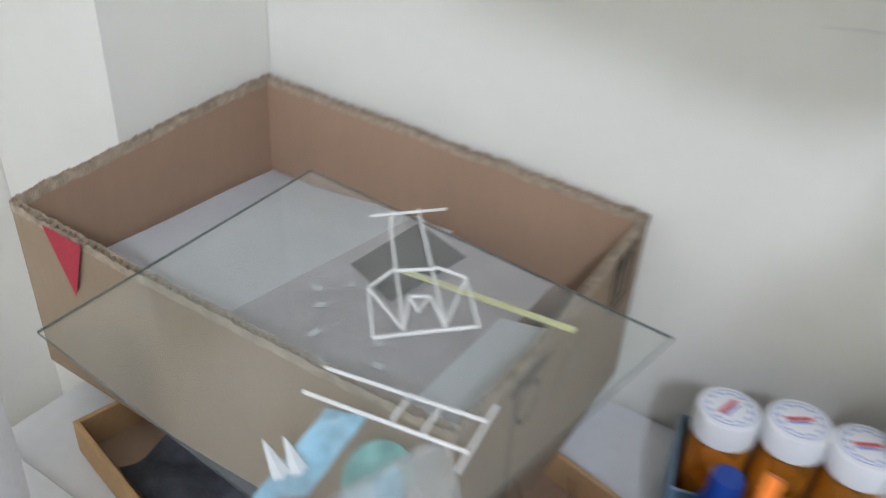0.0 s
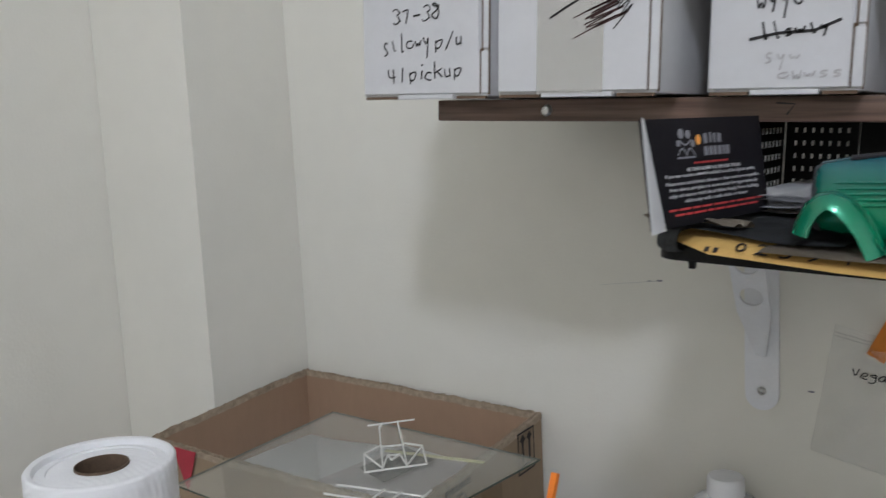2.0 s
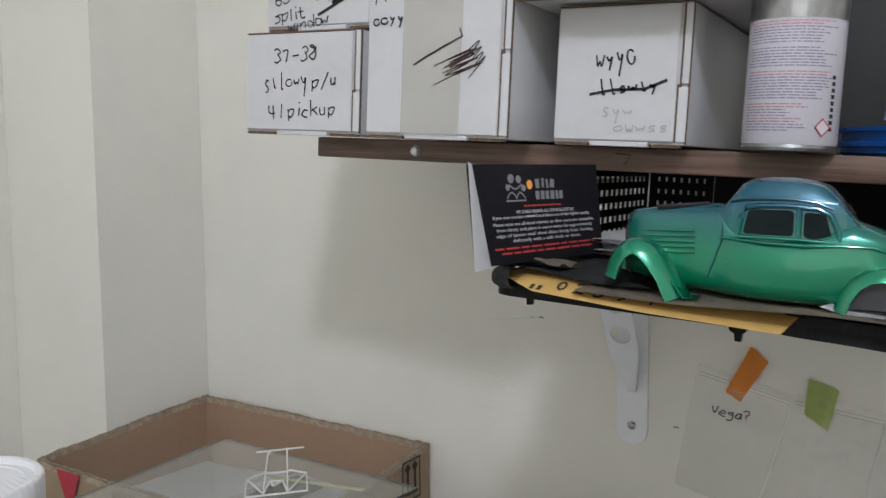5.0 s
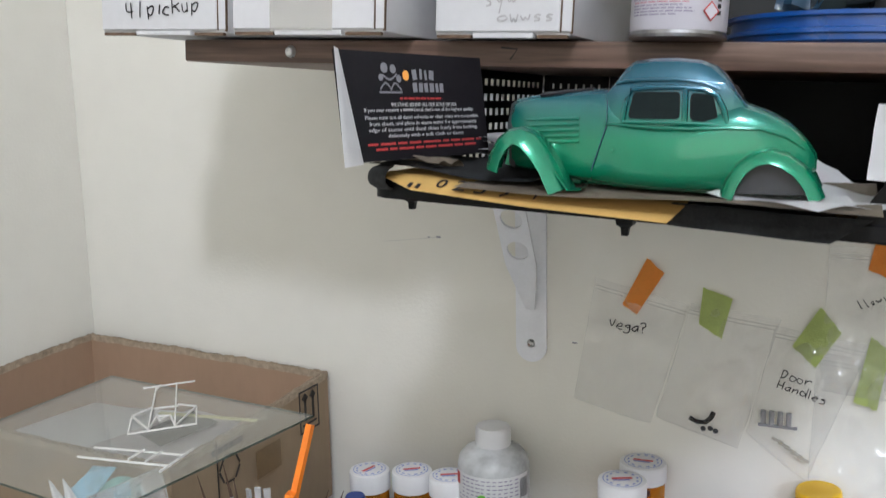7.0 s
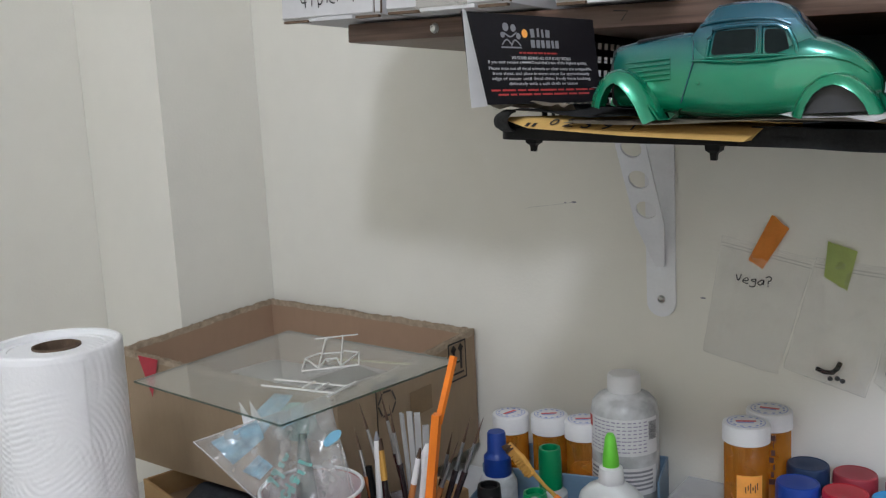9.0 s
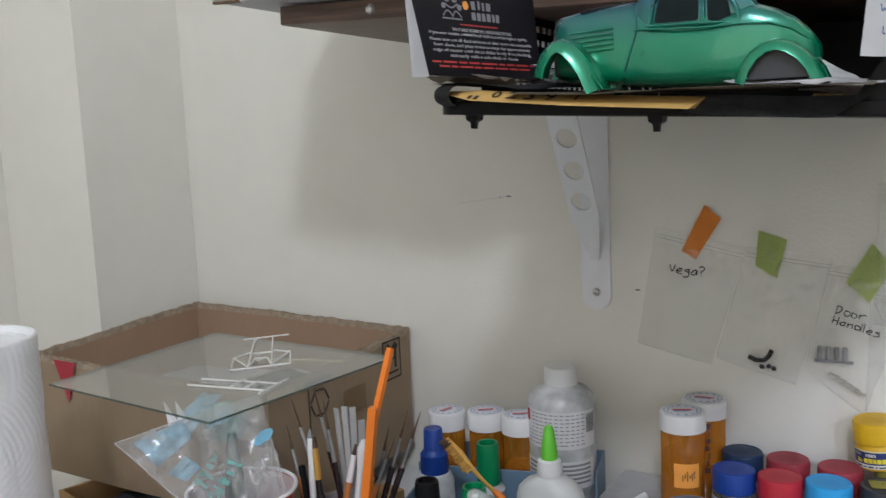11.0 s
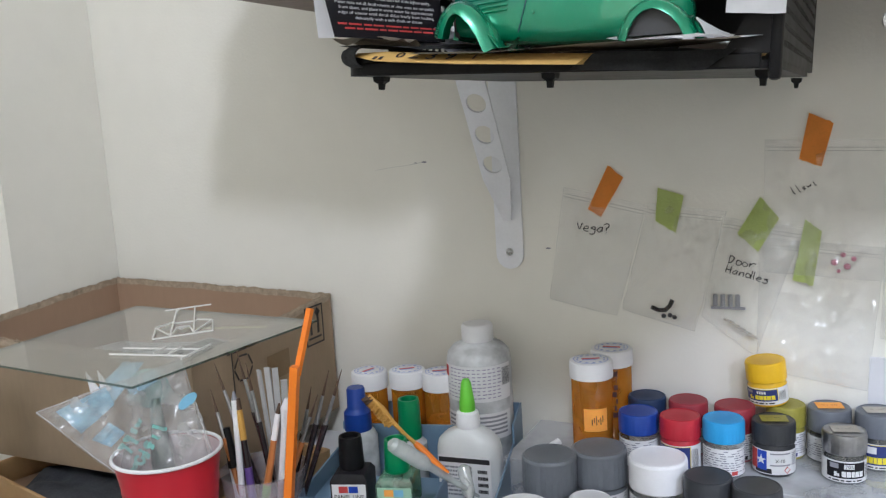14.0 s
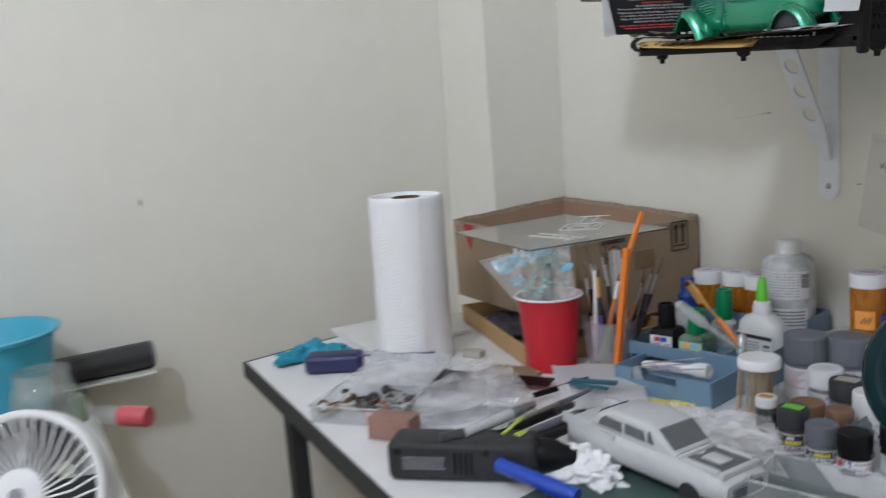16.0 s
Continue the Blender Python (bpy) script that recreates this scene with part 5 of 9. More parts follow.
# ---- the big carton, what lies in it and on it ----
def torn_panel(name, a, b, za, zb, z0, thick, material, parent, seed, bulge=0.0, n=96):
    """A carton wall from a to b with a hand-cut ragged top edge."""
    rng = random.Random(seed)
    a, b = Vector((*a, 0)), Vector((*b, 0))
    d = (b - a).normalized()
    nrm = Vector((-d.y, d.x, 0))
    bm = bmesh.new()
    cols = []
    wob = 0.0
    for i in range(n + 1):
        u = i / n
        wob = wob * 0.75 + rng.uniform(-0.0006, 0.0006)
        zt = za + (zb - za) * u + wob
        p = a + (b - a) * u - nrm * bulge * math.sin(math.pi * u)
        col = []
        for off in (0.0, thick):
            q = p + nrm * off
            col.append([bm.verts.new((q.x, q.y, z0)), bm.verts.new((q.x, q.y, (z0 + zt) / 2)), bm.verts.new((q.x, q.y, zt - 0.0055))])
        cols.append(col)
    for c0, c1 in zip(cols, cols[1:]):
        for k in range(2):
            bm.faces.new((c0[0][k], c1[0][k], c1[0][k + 1], c0[0][k + 1]))
            bm.faces.new((c0[1][k], c0[1][k + 1], c1[1][k + 1], c1[1][k]))
        bm.faces.new((c0[0][2], c1[0][2], c1[1][2], c0[1][2]))
        bm.faces.new((c0[0][0], c0[1][0], c1[1][0], c1[0][0]))
    for c in (cols[0], cols[-1]):
        bm.faces.new((c[0][0], c[0][1], c[0][2], c[1][2], c[1][1], c[1][0]))
    tops = [(c[0][2].co + Vector((0, 0, 0.0055)), c[1][2].co + Vector((0, 0, 0.0055))) for c in cols]
    ob = part(name, bm, material, parent)
    # the two frayed liners and the open flute between them along the cut
    bm = bmesh.new()
    m_ = 6 * n
    fl, li, lo = [], [], []
    wa = wb = ra = rb = 0.0
    for i in range(m_ + 1):
        k, w = divmod(i, 6)
        p0, q0 = tops[k]
        p1, q1 = tops[min(k + 1, n)]
        p, q = p0.lerp(p1, w / 6), q0.lerp(q1, w / 6)
        out = (p - q).normalized()
        ra, rb = ra * 0.6 + rng.uniform(-0.0007, 0.0007), rb * 0.6 + rng.uniform(-0.0007, 0.0007)
        wa, wb = wa * 0.8 + rng.uniform(-0.0004, 0.0004), wb * 0.8 + rng.uniform(-0.0004, 0.0004)
        a_, b_ = p + out * (0.0006 + abs(wa)), q - out * (0.0006 + abs(wb))
        li.append([bm.verts.new(a_ + Vector((0, 0, -0.0075)) - out * abs(wa)), bm.verts.new(a_ + Vector((0, 0, 0.0004 + ra)))])
        lo.append([bm.verts.new(b_ + Vector((0, 0, -0.0075)) + out * abs(wb)), bm.verts.new(b_ + Vector((0, 0, 0.0004 + rb)))])
        s = 0.5 + 0.5 * math.sin(i * 0.62 + 0.8 * math.sin(i * 0.11 + seed))
        c_ = a_.lerp(b_, 0.06 + 0.88 * s)
        fl.append([bm.verts.new(c_ + Vector((0, 0, -0.0075))), bm.verts.new(c_ + Vector((0, 0, -0.0003 + rng.uniform(-0.0012, 0.0006))))])
    for strip in (fl, li, lo):
        for r0, r1 in zip(strip, strip[1:]):
            bm.faces.new((r0[0], r1[0], r1[1], r0[1]))
    part("frayed_edge", bm, KRAFT_TORN, ob, "frayed cut edge with open flutes", angle=0)
    return ob


BOX_Z = 0.788
carton = thing("cardboard_carton", pose(0, 0, 0), "large brown cardboard carton with a hand-cut ragged rim", "carton")
BL, BR, FR, FL = (0.0075, -0.010), (0.4055, -0.010), (0.4035, -0.281), (0.0075, -0.287)
torn_panel("front_wall", FL, FR, 0.9425, 0.9335, BOX_Z, 0.0045, KRAFT, carton, 1, 0.003)
torn_panel("right_wall", FR, BR, 0.9335, 0.949, BOX_Z, 0.0045, KRAFT, carton, 2, 0.003)
torn_panel("back_wall", BR, BL, 0.949, 0.960, BOX_Z, 0.0045, KRAFT_IN, carton, 3, -0.001)
torn_panel("left_wall", BL, FL, 0.960, 0.944, BOX_Z, 0.0045, KRAFT_IN, carton, 4, 0.002)
part("bottom", block((0.010, -0.283, BOX_Z - 0.0015), (0.402, -0.013, BOX_Z + 0.004)), KRAFT, carton)
# print on the outside: red corner mark, upright arrows, recycling loop, brown tape
bm = bmesh.new()
bm.faces.new([bm.verts.new((x, -0.2905, z)) for x, z in ((0.050, 0.9405), (0.094, 0.9395), (0.074, 0.886))])
part("red_mark", bm, mat("red_carton_print", (0.42, 0.03, 0.05), 0.7, var=0.15), carton, "printed red triangle", angle=0)


def on_side(y, z):
    """A pose on the carton's right wall, x towards the back."""
    return pose(0.4092, y, z, 0, 0, 90) @ ON_WALL


def outline(w, h, t):
    return joined(block((-w / 2, -h / 2, 0), (w / 2, -h / 2 + t, 0.0003)), block((-w / 2, h / 2 - t, 0), (w / 2, h / 2, 0.0003)),
                  block((-w / 2, -h / 2, 0), (-w / 2 + t, h / 2, 0.0003)), block((w / 2 - t, -h / 2, 0), (w / 2, h / 2, 0.0003)))


PRINT = mat("carton_print", (0.035, 0.028, 0.024), 0.75, var=0.3, scale=80)
part("upright_mark", outline(0.040, 0.052, 0.0022), PRINT, carton, "printed upright-arrows sign", m=on_side(-0.057, 0.917))
for dx in (-0.008, 0.008):
    part("upright_arrow", joined(block((dx - 0.0022, -0.012, 0), (dx + 0.0022, 0.016, 0.0003)), moved(block((-0.0045, -0.0045, 0), (0.0045, 0.0045, 0.0003)), pose(dx, 0.016, 0, 0, 0, 45))), PRINT, carton, m=on_side(-0.057, 0.917))
part("upright_line", block((-0.014, -0.018, 0), (0.014, -0.0155, 0.0003)), PRINT, carton, m=on_side(-0.057, 0.917))
hexa = joined(*[bar((0.016 * math.cos(radians(60 * k)), 0.016 * math.sin(radians(60 * k)), 0), (0.016 * math.cos(radians(60 * k + 52)), 0.016 * math.sin(radians(60 * k + 52)), 0), 0.0022, 0.0004) for k in range(6)])
part("recycling_mark", hexa, PRINT, carton, "printed recycling loop", m=on_side(-0.203, 0.903))
part("upright_line", lines(0.05, 0.010, 1, 0.007, 71, 1.0), PRINT, carton, m=on_side(-0.205, 0.927))
part("tape_patch", block((-0.022, -0.016, 0), (0.022, 0.016, 0.0003)), mat("brown_tape", (0.21, 0.135, 0.065), 0.35), carton, "shiny brown tape patch", m=on_side(-0.138, 0.887))
part("corner_seam", block((-0.0008, -0.075, 0), (0.0008, 0.07, 0.0003)), PRINT, carton, m=on_side(-0.222, 0.865))

# papers in the carton
sheet_thing("paper_pile", [(0.016, -0.275, 0.872), (0.215, -0.275, 0.874), (0.235, -0.018, 0.870), (0.016, -0.018, 0.862)], 0.004, PAPER_W, "pile of white paper lying in the carton", 0.006, 1.5, category="paper")
sheet_thing("grey_packet", [(0.165, -0.275, 0.8795), (0.352, -0.275, 0.8795), (0.350, -0.045, 0.8785), (0.200, -0.028, 0.8785)], 0.002, mat("mauve_grey_sleeve", (0.70, 0.64, 0.66), 0.4, var=0.12, scale=25), "mauve-grey plastic sleeve holding printed parts", 0.002, 2.5, category="packet")
sheet_thing("white_strip", [(0.338, -0.275, 0.8845), (0.374, -0.275, 0.8840), (0.382, -0.105, 0.8840), (0.341, -0.118, 0.8845)], 0.001, PAPER_W, "long white card strip in the carton", 0.001, 3.5, category="strip")
sheet_thing("dark_print", [(0.205, -0.128, 0.8828), (0.262, -0.150, 0.8828), (0.275, -0.060, 0.8825), (0.212, -0.040, 0.8825)], 0.0006, mat("dark_print_patch", (0.13, 0.12, 0.115), 0.5, var=0.3), "dark printed picture on the sleeve", 0.0, 4.5, category="print")
for i, (x, y) in enumerate(((0.205, -0.17), (0.222, -0.185), (0.24, -0.215), (0.262, -0.235), (0.285, -0.195), (0.30, -0.215), (0.225, -0.15), (0.32, -0.24))):
    bm = block((-0.005 + 0.0004 * i, -0.003, 0), (0.005, 0.003, 0.0004))
    tagged(part("white_decal", bm, LABEL_W, m=pose(x, y, 0.8835, 0, 0, 37 * i)), "small white decal showing through the sleeve", "decal", "decals in the sleeve")
part_y = part("styrene_strip", bar((0.285, -0.170, 0.9340), (0.419, -0.168, 0.9430), 0.0055, 0.0012), STYRENE_Y)
tagged(part_y, "long yellowish styrene strip resting on the carton rim", "strip")

# glass pane: rests on the front and right rim
pane_c = [(0.148, -0.108, 0.9408), (0.474, -0.142, 0.9455), (0.432, -0.390, 0.9390), (0.153, -0.366, 0.9382)]


def glass_pane():
    bm = bmesh.new()
    lo = [bm.verts.new(p) for p in pane_c]
    hi = [bm.verts.new((x, y, z + 0.0024)) for x, y, z in pane_c]
    bm.faces.new(hi)
    bm.faces.new(lo[::-1])
    for i in range(4):
        bm.faces.new((lo[i], lo[(i + 1) % 4], hi[(i + 1) % 4], hi[i]))
    ob = part("glass_sheet", bm, GLASS, angle=0)
    ob.data.materials.append(GLASS_EDGE)
    for f_ in ob.data.polygons:
        f_.material_index = 0 if abs(f_.normal.z) > 0.5 else 1
    ob.visible_shadow = False
    return tagged(ob, "clear greenish sheet of glass lying across the carton corner", "glass sheet")


glass_pane()


def glass_z(x, y):
    return 0.9408 + 0.0060 * (x - 0.15) + 0.0120 * (y + 0.366) + 0.0003


def stick_frame(name, label, sticks, w=0.0016, h=0.0017):
    f_ = thing(name, pose(0, 0, 0), label, "model chassis part")
    for s in sticks:
        (x0, y0), (x1, y1) = s[0], s[1]
        dz0, dz1 = (s[2], s[3]) if len(s) > 2 else (0, 0)
        part("strip", bar((x0, y0, glass_z(x0, y0) + h / 2 + dz0), (x1, y1, glass_z(x1, y1) + h / 2 + dz1), w, h), STYRENE, f_)
    return f_


A = dict(a=(0.322, -0.252), b=(0.369, -0.204), c=(0.290, -0.215), d=(0.336, -0.166), e=(0.333, -0.235), g=(0.248, -0.135), h=(0.352, -0.217), i=(0.263, -0.117), k=(0.237, -0.144), l=(0.277, -0.101), m=(0.291, -0.186), n=(0.312, -0.168), o=(0.317, -0.206), p=(0.328, -0.198), q=(0.332, -0.218))
Q = 0.0017
stick_frame("styrene_chassis", "white styrene chassis frame with splayed rails and cross braces", [
    (A["a"], A["b"]), (A["a"], A["c"]), (A["b"], A["d"]), (A["c"], A["m"], Q, Q), (A["m"], A["n"], 0, 0), (A["n"], A["d"], Q, Q), (A["e"], A["g"], Q, Q), (A["h"], A["i"], Q, Q), (A["k"], A["l"], 2 * Q, 2 * Q),
    (A["c"], A["e"], Q, 0), (A["d"], A["h"], Q, 0), (A["o"], A["e"], Q, 0), (A["p"], A["h"], Q, 0), (A["o"], A["p"], Q, Q), (A["q"], A["o"], 2 * Q, Q), (A["q"], A["p"], 2 * Q, Q), ((0.2535, -0.141), (0.248, -0.128), Q, 2 * Q), ((0.2605, -0.114), (0.268, -0.123), 2 * Q, Q)])
stick_frame("styrene_ladder", "white styrene ladder frame with two long rails", [
    ((0.316, -0.290), (0.416, -0.272)), ((0.319, -0.313), (0.420, -0.297)), ((0.415, -0.260), (0.4225, -0.313), Q, Q), ((0.371, -0.280), (0.374, -0.303), Q, Q), ((0.390, -0.277), (0.393, -0.301), Q, Q)])

# low carton the big one stands on, with dark cloth in it
low = thing("low_carton", pose(0.078, -0.320, TOP + 0.0005, 0, 0, -13.0), "shallow light-brown cardboard tray under the carton", "carton")
LW, LD, LH = 0.342, 0.270, 0.033
part("front_wall", block((0, 0, 0), (LW, 0.0045, LH), 0.0008, 1), KRAFT_LT, low)
part("back_wall", block((0, LD - 0.0045, 0), (LW, LD, LH), 0.0008, 1), KRAFT_LT, low)
part("left_wall", block((0, 0.0046, 0), (0.0045, LD - 0.0046, LH), 0.0008, 1), KRAFT_LT, low)
part("right_wall", block((LW - 0.0045, 0.0046, 0), (LW, LD - 0.0046, LH), 0.0008, 1), KRAFT_LT, low)
part("bottom", block((0.0046, 0.0046, 0), (LW - 0.0046, LD - 0.0046, 0.003)), KRAFT_IN, low)
bm = grid(0.17, 0.13, 22, 18, lambda u, v: (0, 0, 0.010 + 0.014 * noise.noise(Vector((u * 4, v * 4, 2))) - 0.02 * (abs(u - 0.5) ** 2 + abs(v - 0.5) ** 2)), 0.0015)
tagged(part("dark_cloth", bm, CLOTH, m=pose(0.225, -0.275, TOP + 0.012, 0, 0, -13)), "crumpled dark blue-grey cloth in the low carton", "cloth")


# ---- towel roll, cups and tools ----
towel = thing("paper_towel_roll", pose(0.236, -0.503, TOP, -0.4, 0.6, 0) @ Matrix.Diagonal((1, 1, 1.045, 1)), "tall white embossed paper towel roll standing on end", "paper towel roll")
bm = bmesh.new()
rings = []
SEG = 72
for z in [0.0, 0.002] + [0.264 * k / 30 for k in range(1, 30)] + [0.266, 0.268]:
    ring_ = []
    for k in range(SEG):
        a = 2 * math.pi * k / SEG
        r = 0.0625 + 0.0016 * (k / SEG) + 0.0007 * noise.noise(Vector((a * 3, z * 30, 1))) + 0.0012 * math.sin(2 * a + 8 * z)
        r -= 0.0015 if z in (0.0, 0.268) else 0
        ring_.append(bm.verts.new((r * math.cos(a), r * math.sin(a), z)))
    rings.append(ring_)
for a, b in zip(rings, rings[1:]):
    for k in range(SEG):
        bm.faces.new((a[k], a[(k + 1) % SEG], b[(k + 1) % SEG], b[k]))
# ends: wound layers down to the core
prev = rings[-1]
for r, dz in ((0.0590, 0.0042), (0.0560, 0.0035), (0.0545, -0.0015), (0.045, 0.0002), (0.0445, -0.001), (0.030, 0.0), (0.0225, -0.0005)):
    cur = [bm.verts.new((r * math.cos(2 * math.pi * k / SEG), r * math.sin(2 * math.pi * k / SEG), 0.264 + dz)) for k in range(SEG)]
    for k in range(SEG):
        bm.faces.new((prev[k], prev[(k + 1) % SEG], cur[(k + 1) % SEG], cur[k]))
    prev = cur
part("roll", bm, ROLL_PAPER, towel, angle=60)
part("core", lathe([(0.0228, 0.2655), (0.0218, 0.2655), (0.0218, 0.002), (0.0228, 0.002)], 40, True), CUT_EDGE, towel, "grey-brown cardboard core")
part("loose_sheet", arc_patch(0.0665, 0.002, 0.262, -75, -10, 18), ROLL_PAPER, towel, "loose outer sheet")

# red party cup
cup = thing("party_cup", pose(0.4395, -0.3625, TOP), "red plastic party cup with a white rolled rim and lining", "cup")
part("outer_wall", lathe([(0, 0.003), (0.037, 0.003), (0.038, 0.0), (0.0395, 0.001), (0.0405, 0.018), (0.0400, 0.020), (0.0440, 0.055), (0.0436, 0.057), (0.0470, 0.085), (0.0466, 0.087), (0.0510, 0.116)], 48), RED, cup)
part("lining", lathe([(0.0505, 0.1155), (0.0462, 0.086), (0.0396, 0.019), (0.037, 0.006), (0, 0.006)], 48), mat("pinkish_white_lining", (0.70, 0.56, 0.58), 0.4, var=0.04), cup, "white inside of the cup")
part("rim", moved(lathe([(0.0520 + 0.0019 * math.cos(a), 0.1175 + 0.0019 * math.sin(a)) for a in (2 * math.pi * k / 10 for k in range(10))], 48, True), Matrix.Identity(4)), WHITE_PL, cup, "rolled white rim")


def crumple(corners, n, amp, seed, thick=0.0):
    """A crumpled film between four corners."""
    c = [Vector(p) for p in corners]
    nrm = (c[1] - c[0]).cross(c[3] - c[0]).normalized()
    bm = bmesh.new()
    vs = []
    for j in range(n + 1):
        row = []
        for i in range(n + 1):
            u, v = i / n, j / n
            p = c[0] * (1 - u) * (1 - v) + c[1] * u * (1 - v) + c[2] * u * v + c[3] * (1 - u) * v
            k = noise.noise(Vector((u * 3 + seed, v * 3, seed))) + 0.5 * noise.noise(Vector((u * 8, v * 8 + seed, seed))) + 0.7 * (0.5 - abs(noise.noise(Vector((u * 5 + v * 3, v * 6 - seed, seed + 4)))))
            row.append(bm.verts.new(p + nrm * amp * k))
        vs.append(row)
    for j in range(n):
        for i in range(n):
            bm.faces.new((vs[j][i], vs[j][i + 1], vs[j + 1][i + 1], vs[j + 1][i]))
    if thick:
        bmesh.ops.solidify(bm, geom=bm.faces[:], thickness=thick)
    return bm


bag = thing("plastic_bag", pose(0, 0, 0), "clear plastic bag with blue and teal print in the cup", "bag")
TLc, TRc, BRc, BLc = Vector((0.338, -0.424, 0.918)), Vector((0.402, -0.292, 0.938)), Vector((0.466, -0.330, 0.852)), Vector((0.424, -0.378, 0.822))
fwd = (TRc - TLc).cross(BLc - TLc).normalized()
if fwd.y > 0:
    fwd = -fwd
part("front_film", crumple([TLc + fwd * 0.006, TRc + fwd * 0.004, BRc + fwd * 0.008, BLc + fwd * 0.006], 44, 0.007, 1.3), BAG_C, bag, angle=50)
part("back_film", crumple([TLc - fwd * 0.004, TRc - fwd * 0.004, BRc - fwd * 0.010, BLc - fwd * 0.010], 44, 0.007, 4.1), BAG_C, bag, angle=50)
for a, b in ((TLc, TRc), (TRc, BRc), (TLc, BLc)):
    part("seam", rod([a.lerp(b, k / 8) + Vector((0.0012 * noise.noise(Vector((k, a.x * 90, 0))), 0.0012 * noise.noise(Vector((k, 3, a.y * 90))), 0.001 * noise.noise(Vector((k, 7, 1))))) for k in range(9)], 0.0005, 6), BAG_D, bag, "welded seam")


def bag_point(u, v, off=0.0):
    return (TLc * (1 - u) + TRc * u) * (1 - v) + (BLc * (1 - u) + BRc * u) * v + fwd * off


part("blue_print", crumple([Vector(p) for p in ((0.3318, -0.3079, 0.9345), (0.3541, -0.2991, 0.9335), (0.3420, -0.3380, 0.8960), (0.3210, -0.3620, 0.9000))], 12, 0.002, 2.0), BLUE_FILM, bag, "pale blue print")
for uv, sd in ((((0.09, 0.05), (0.45, 0.00), (0.42, 0.18), (0.08, 0.30)), 2.0), (((0.10, 0.38), (0.30, 0.30), (0.34, 0.44), (0.16, 0.50)), 5.0), (((0.55, 0.02), (0.80, 0.00), (0.78, 0.12), (0.58, 0.16)), 6.0)):
    part("blue_print", crumple([bag_point(u, v, 0.002) for u, v in uv], 8, 0.005, sd), BLUE_FILM, bag, "pale blue print")
bm = moved(lathe([(0, 0.0006), (0.0215, 0.0006), (0.0215, 0), (0, 0)], 28), Matrix.Translation(Vector((0.3735, -0.3145, 0.9105))) @ fwd.to_track_quat("Z", "Y").to_matrix().to_4x4())
part("round_sticker", bm, TEAL_FILM, bag, "round teal sticker")
rot = fwd.to_track_quat("Z", "Y").to_matrix().to_4x4()
for i, (u, v, w, a) in enumerate(((0.36, 0.48, 0.036, 48), (0.48, 0.62, 0.040, 48), (0.30, 0.68, 0.034, 48))):
    part("print_word", moved(scrawl(w, 0.014, 4, 0.0031, 80 + i), Matrix.Translation(bag_point(u, v, 0.003)) @ rot @ pose(0, 0, 0, 0, 0, a)), TEAL_PR, bag, "teal printed word")
part("print_word", moved(lathe([(0, 0.0004), (0.008, 0.0004), (0.008, 0), (0, 0)], 16), Matrix.Translation(bag_point(0.93, 0.42, 0.004)) @ rot @ pose(0, 0, 0, 0, 0, 30) @ Matrix.Diagonal((1.5, 0.7, 1, 1))), AQUA_PR, bag, "pale blue oval print")
tag_ = part("clear_tube", rod([(0.424, -0.352, 0.800), (0.413, -0.345, 0.850), (0.404, -0.337, 0.895), (0.402, -0.334, 0.908)], 0.009, 14, (0.012, 0.011, 0.006, 0.004)), film_mat("dark_clear_tube", (0.50, 0.62, 0.60), 0.55, 0.16, 0.08, (0.16, 0.24, 0.23), 30))
tagged(tag_, "shiny clear plastic tube in the bag", "tube")
for i, (p, q) in enumerate((((0.3205, -0.3475, 0.9345), (0.327, -0.343, 0.910)), ((0.3275, -0.3385, 0.9335), (0.333, -0.335, 0.910)))):
    tagged(part("paper_point", rod([q, p], 0.004, 6, (0.006, 0.0006)), PAPER), "pointed white paper stump standing behind the bag", "paper stump", "paper stumps")

# tool cup
tcup = thing("tool_cup", pose(0.494, -0.287, TOP), "hazy clear plastic cup packed with brushes and strips", "cup")
part("cup_wall", lathe([(0, 0.002), (0.033, 0.002), (0.034, 0.0), (0.0355, 0.001), (0.0442, 0.074), (0.0455, 0.0765), (0.0442, 0.0770), (0.0432, 0.075), (0.0345, 0.003), (0, 0.004)], 40), FROST, tcup)


def brush(name, tip, foot, pieces, label, category="paintbrush", seg=9):
    """A slender tool from foot to tip; pieces: (part name, from, to, radius a, radius b, material)."""
    tip, foot = Vector(tip), Vector(foot)
    b = thing(name, Matrix.Translation(foot), label, category, "tools in the cup")
    for pn, u0, u1, r0, r1, mt in pieces:
        a, c = (tip - foot) * u0, (tip - foot) * u1
        part(pn, rod([a, (a + c) / 2, c], 0, seg, (r0, (r0 + r1) / 2, r1)), mt, b)
    return b


F = TOP + 0.006


def fine_brush(tip, foot, handle, label):
    brush("paintbrush", tip, foot, [("handle", 0, 0.66, 0.0022, 0.0034, handle), ("ferrule", 0.66, 0.84, 0.0026, 0.0017, STEEL), ("bristles", 0.84, 1.0, 0.0015, 0.0003, BRISTLE)], label)


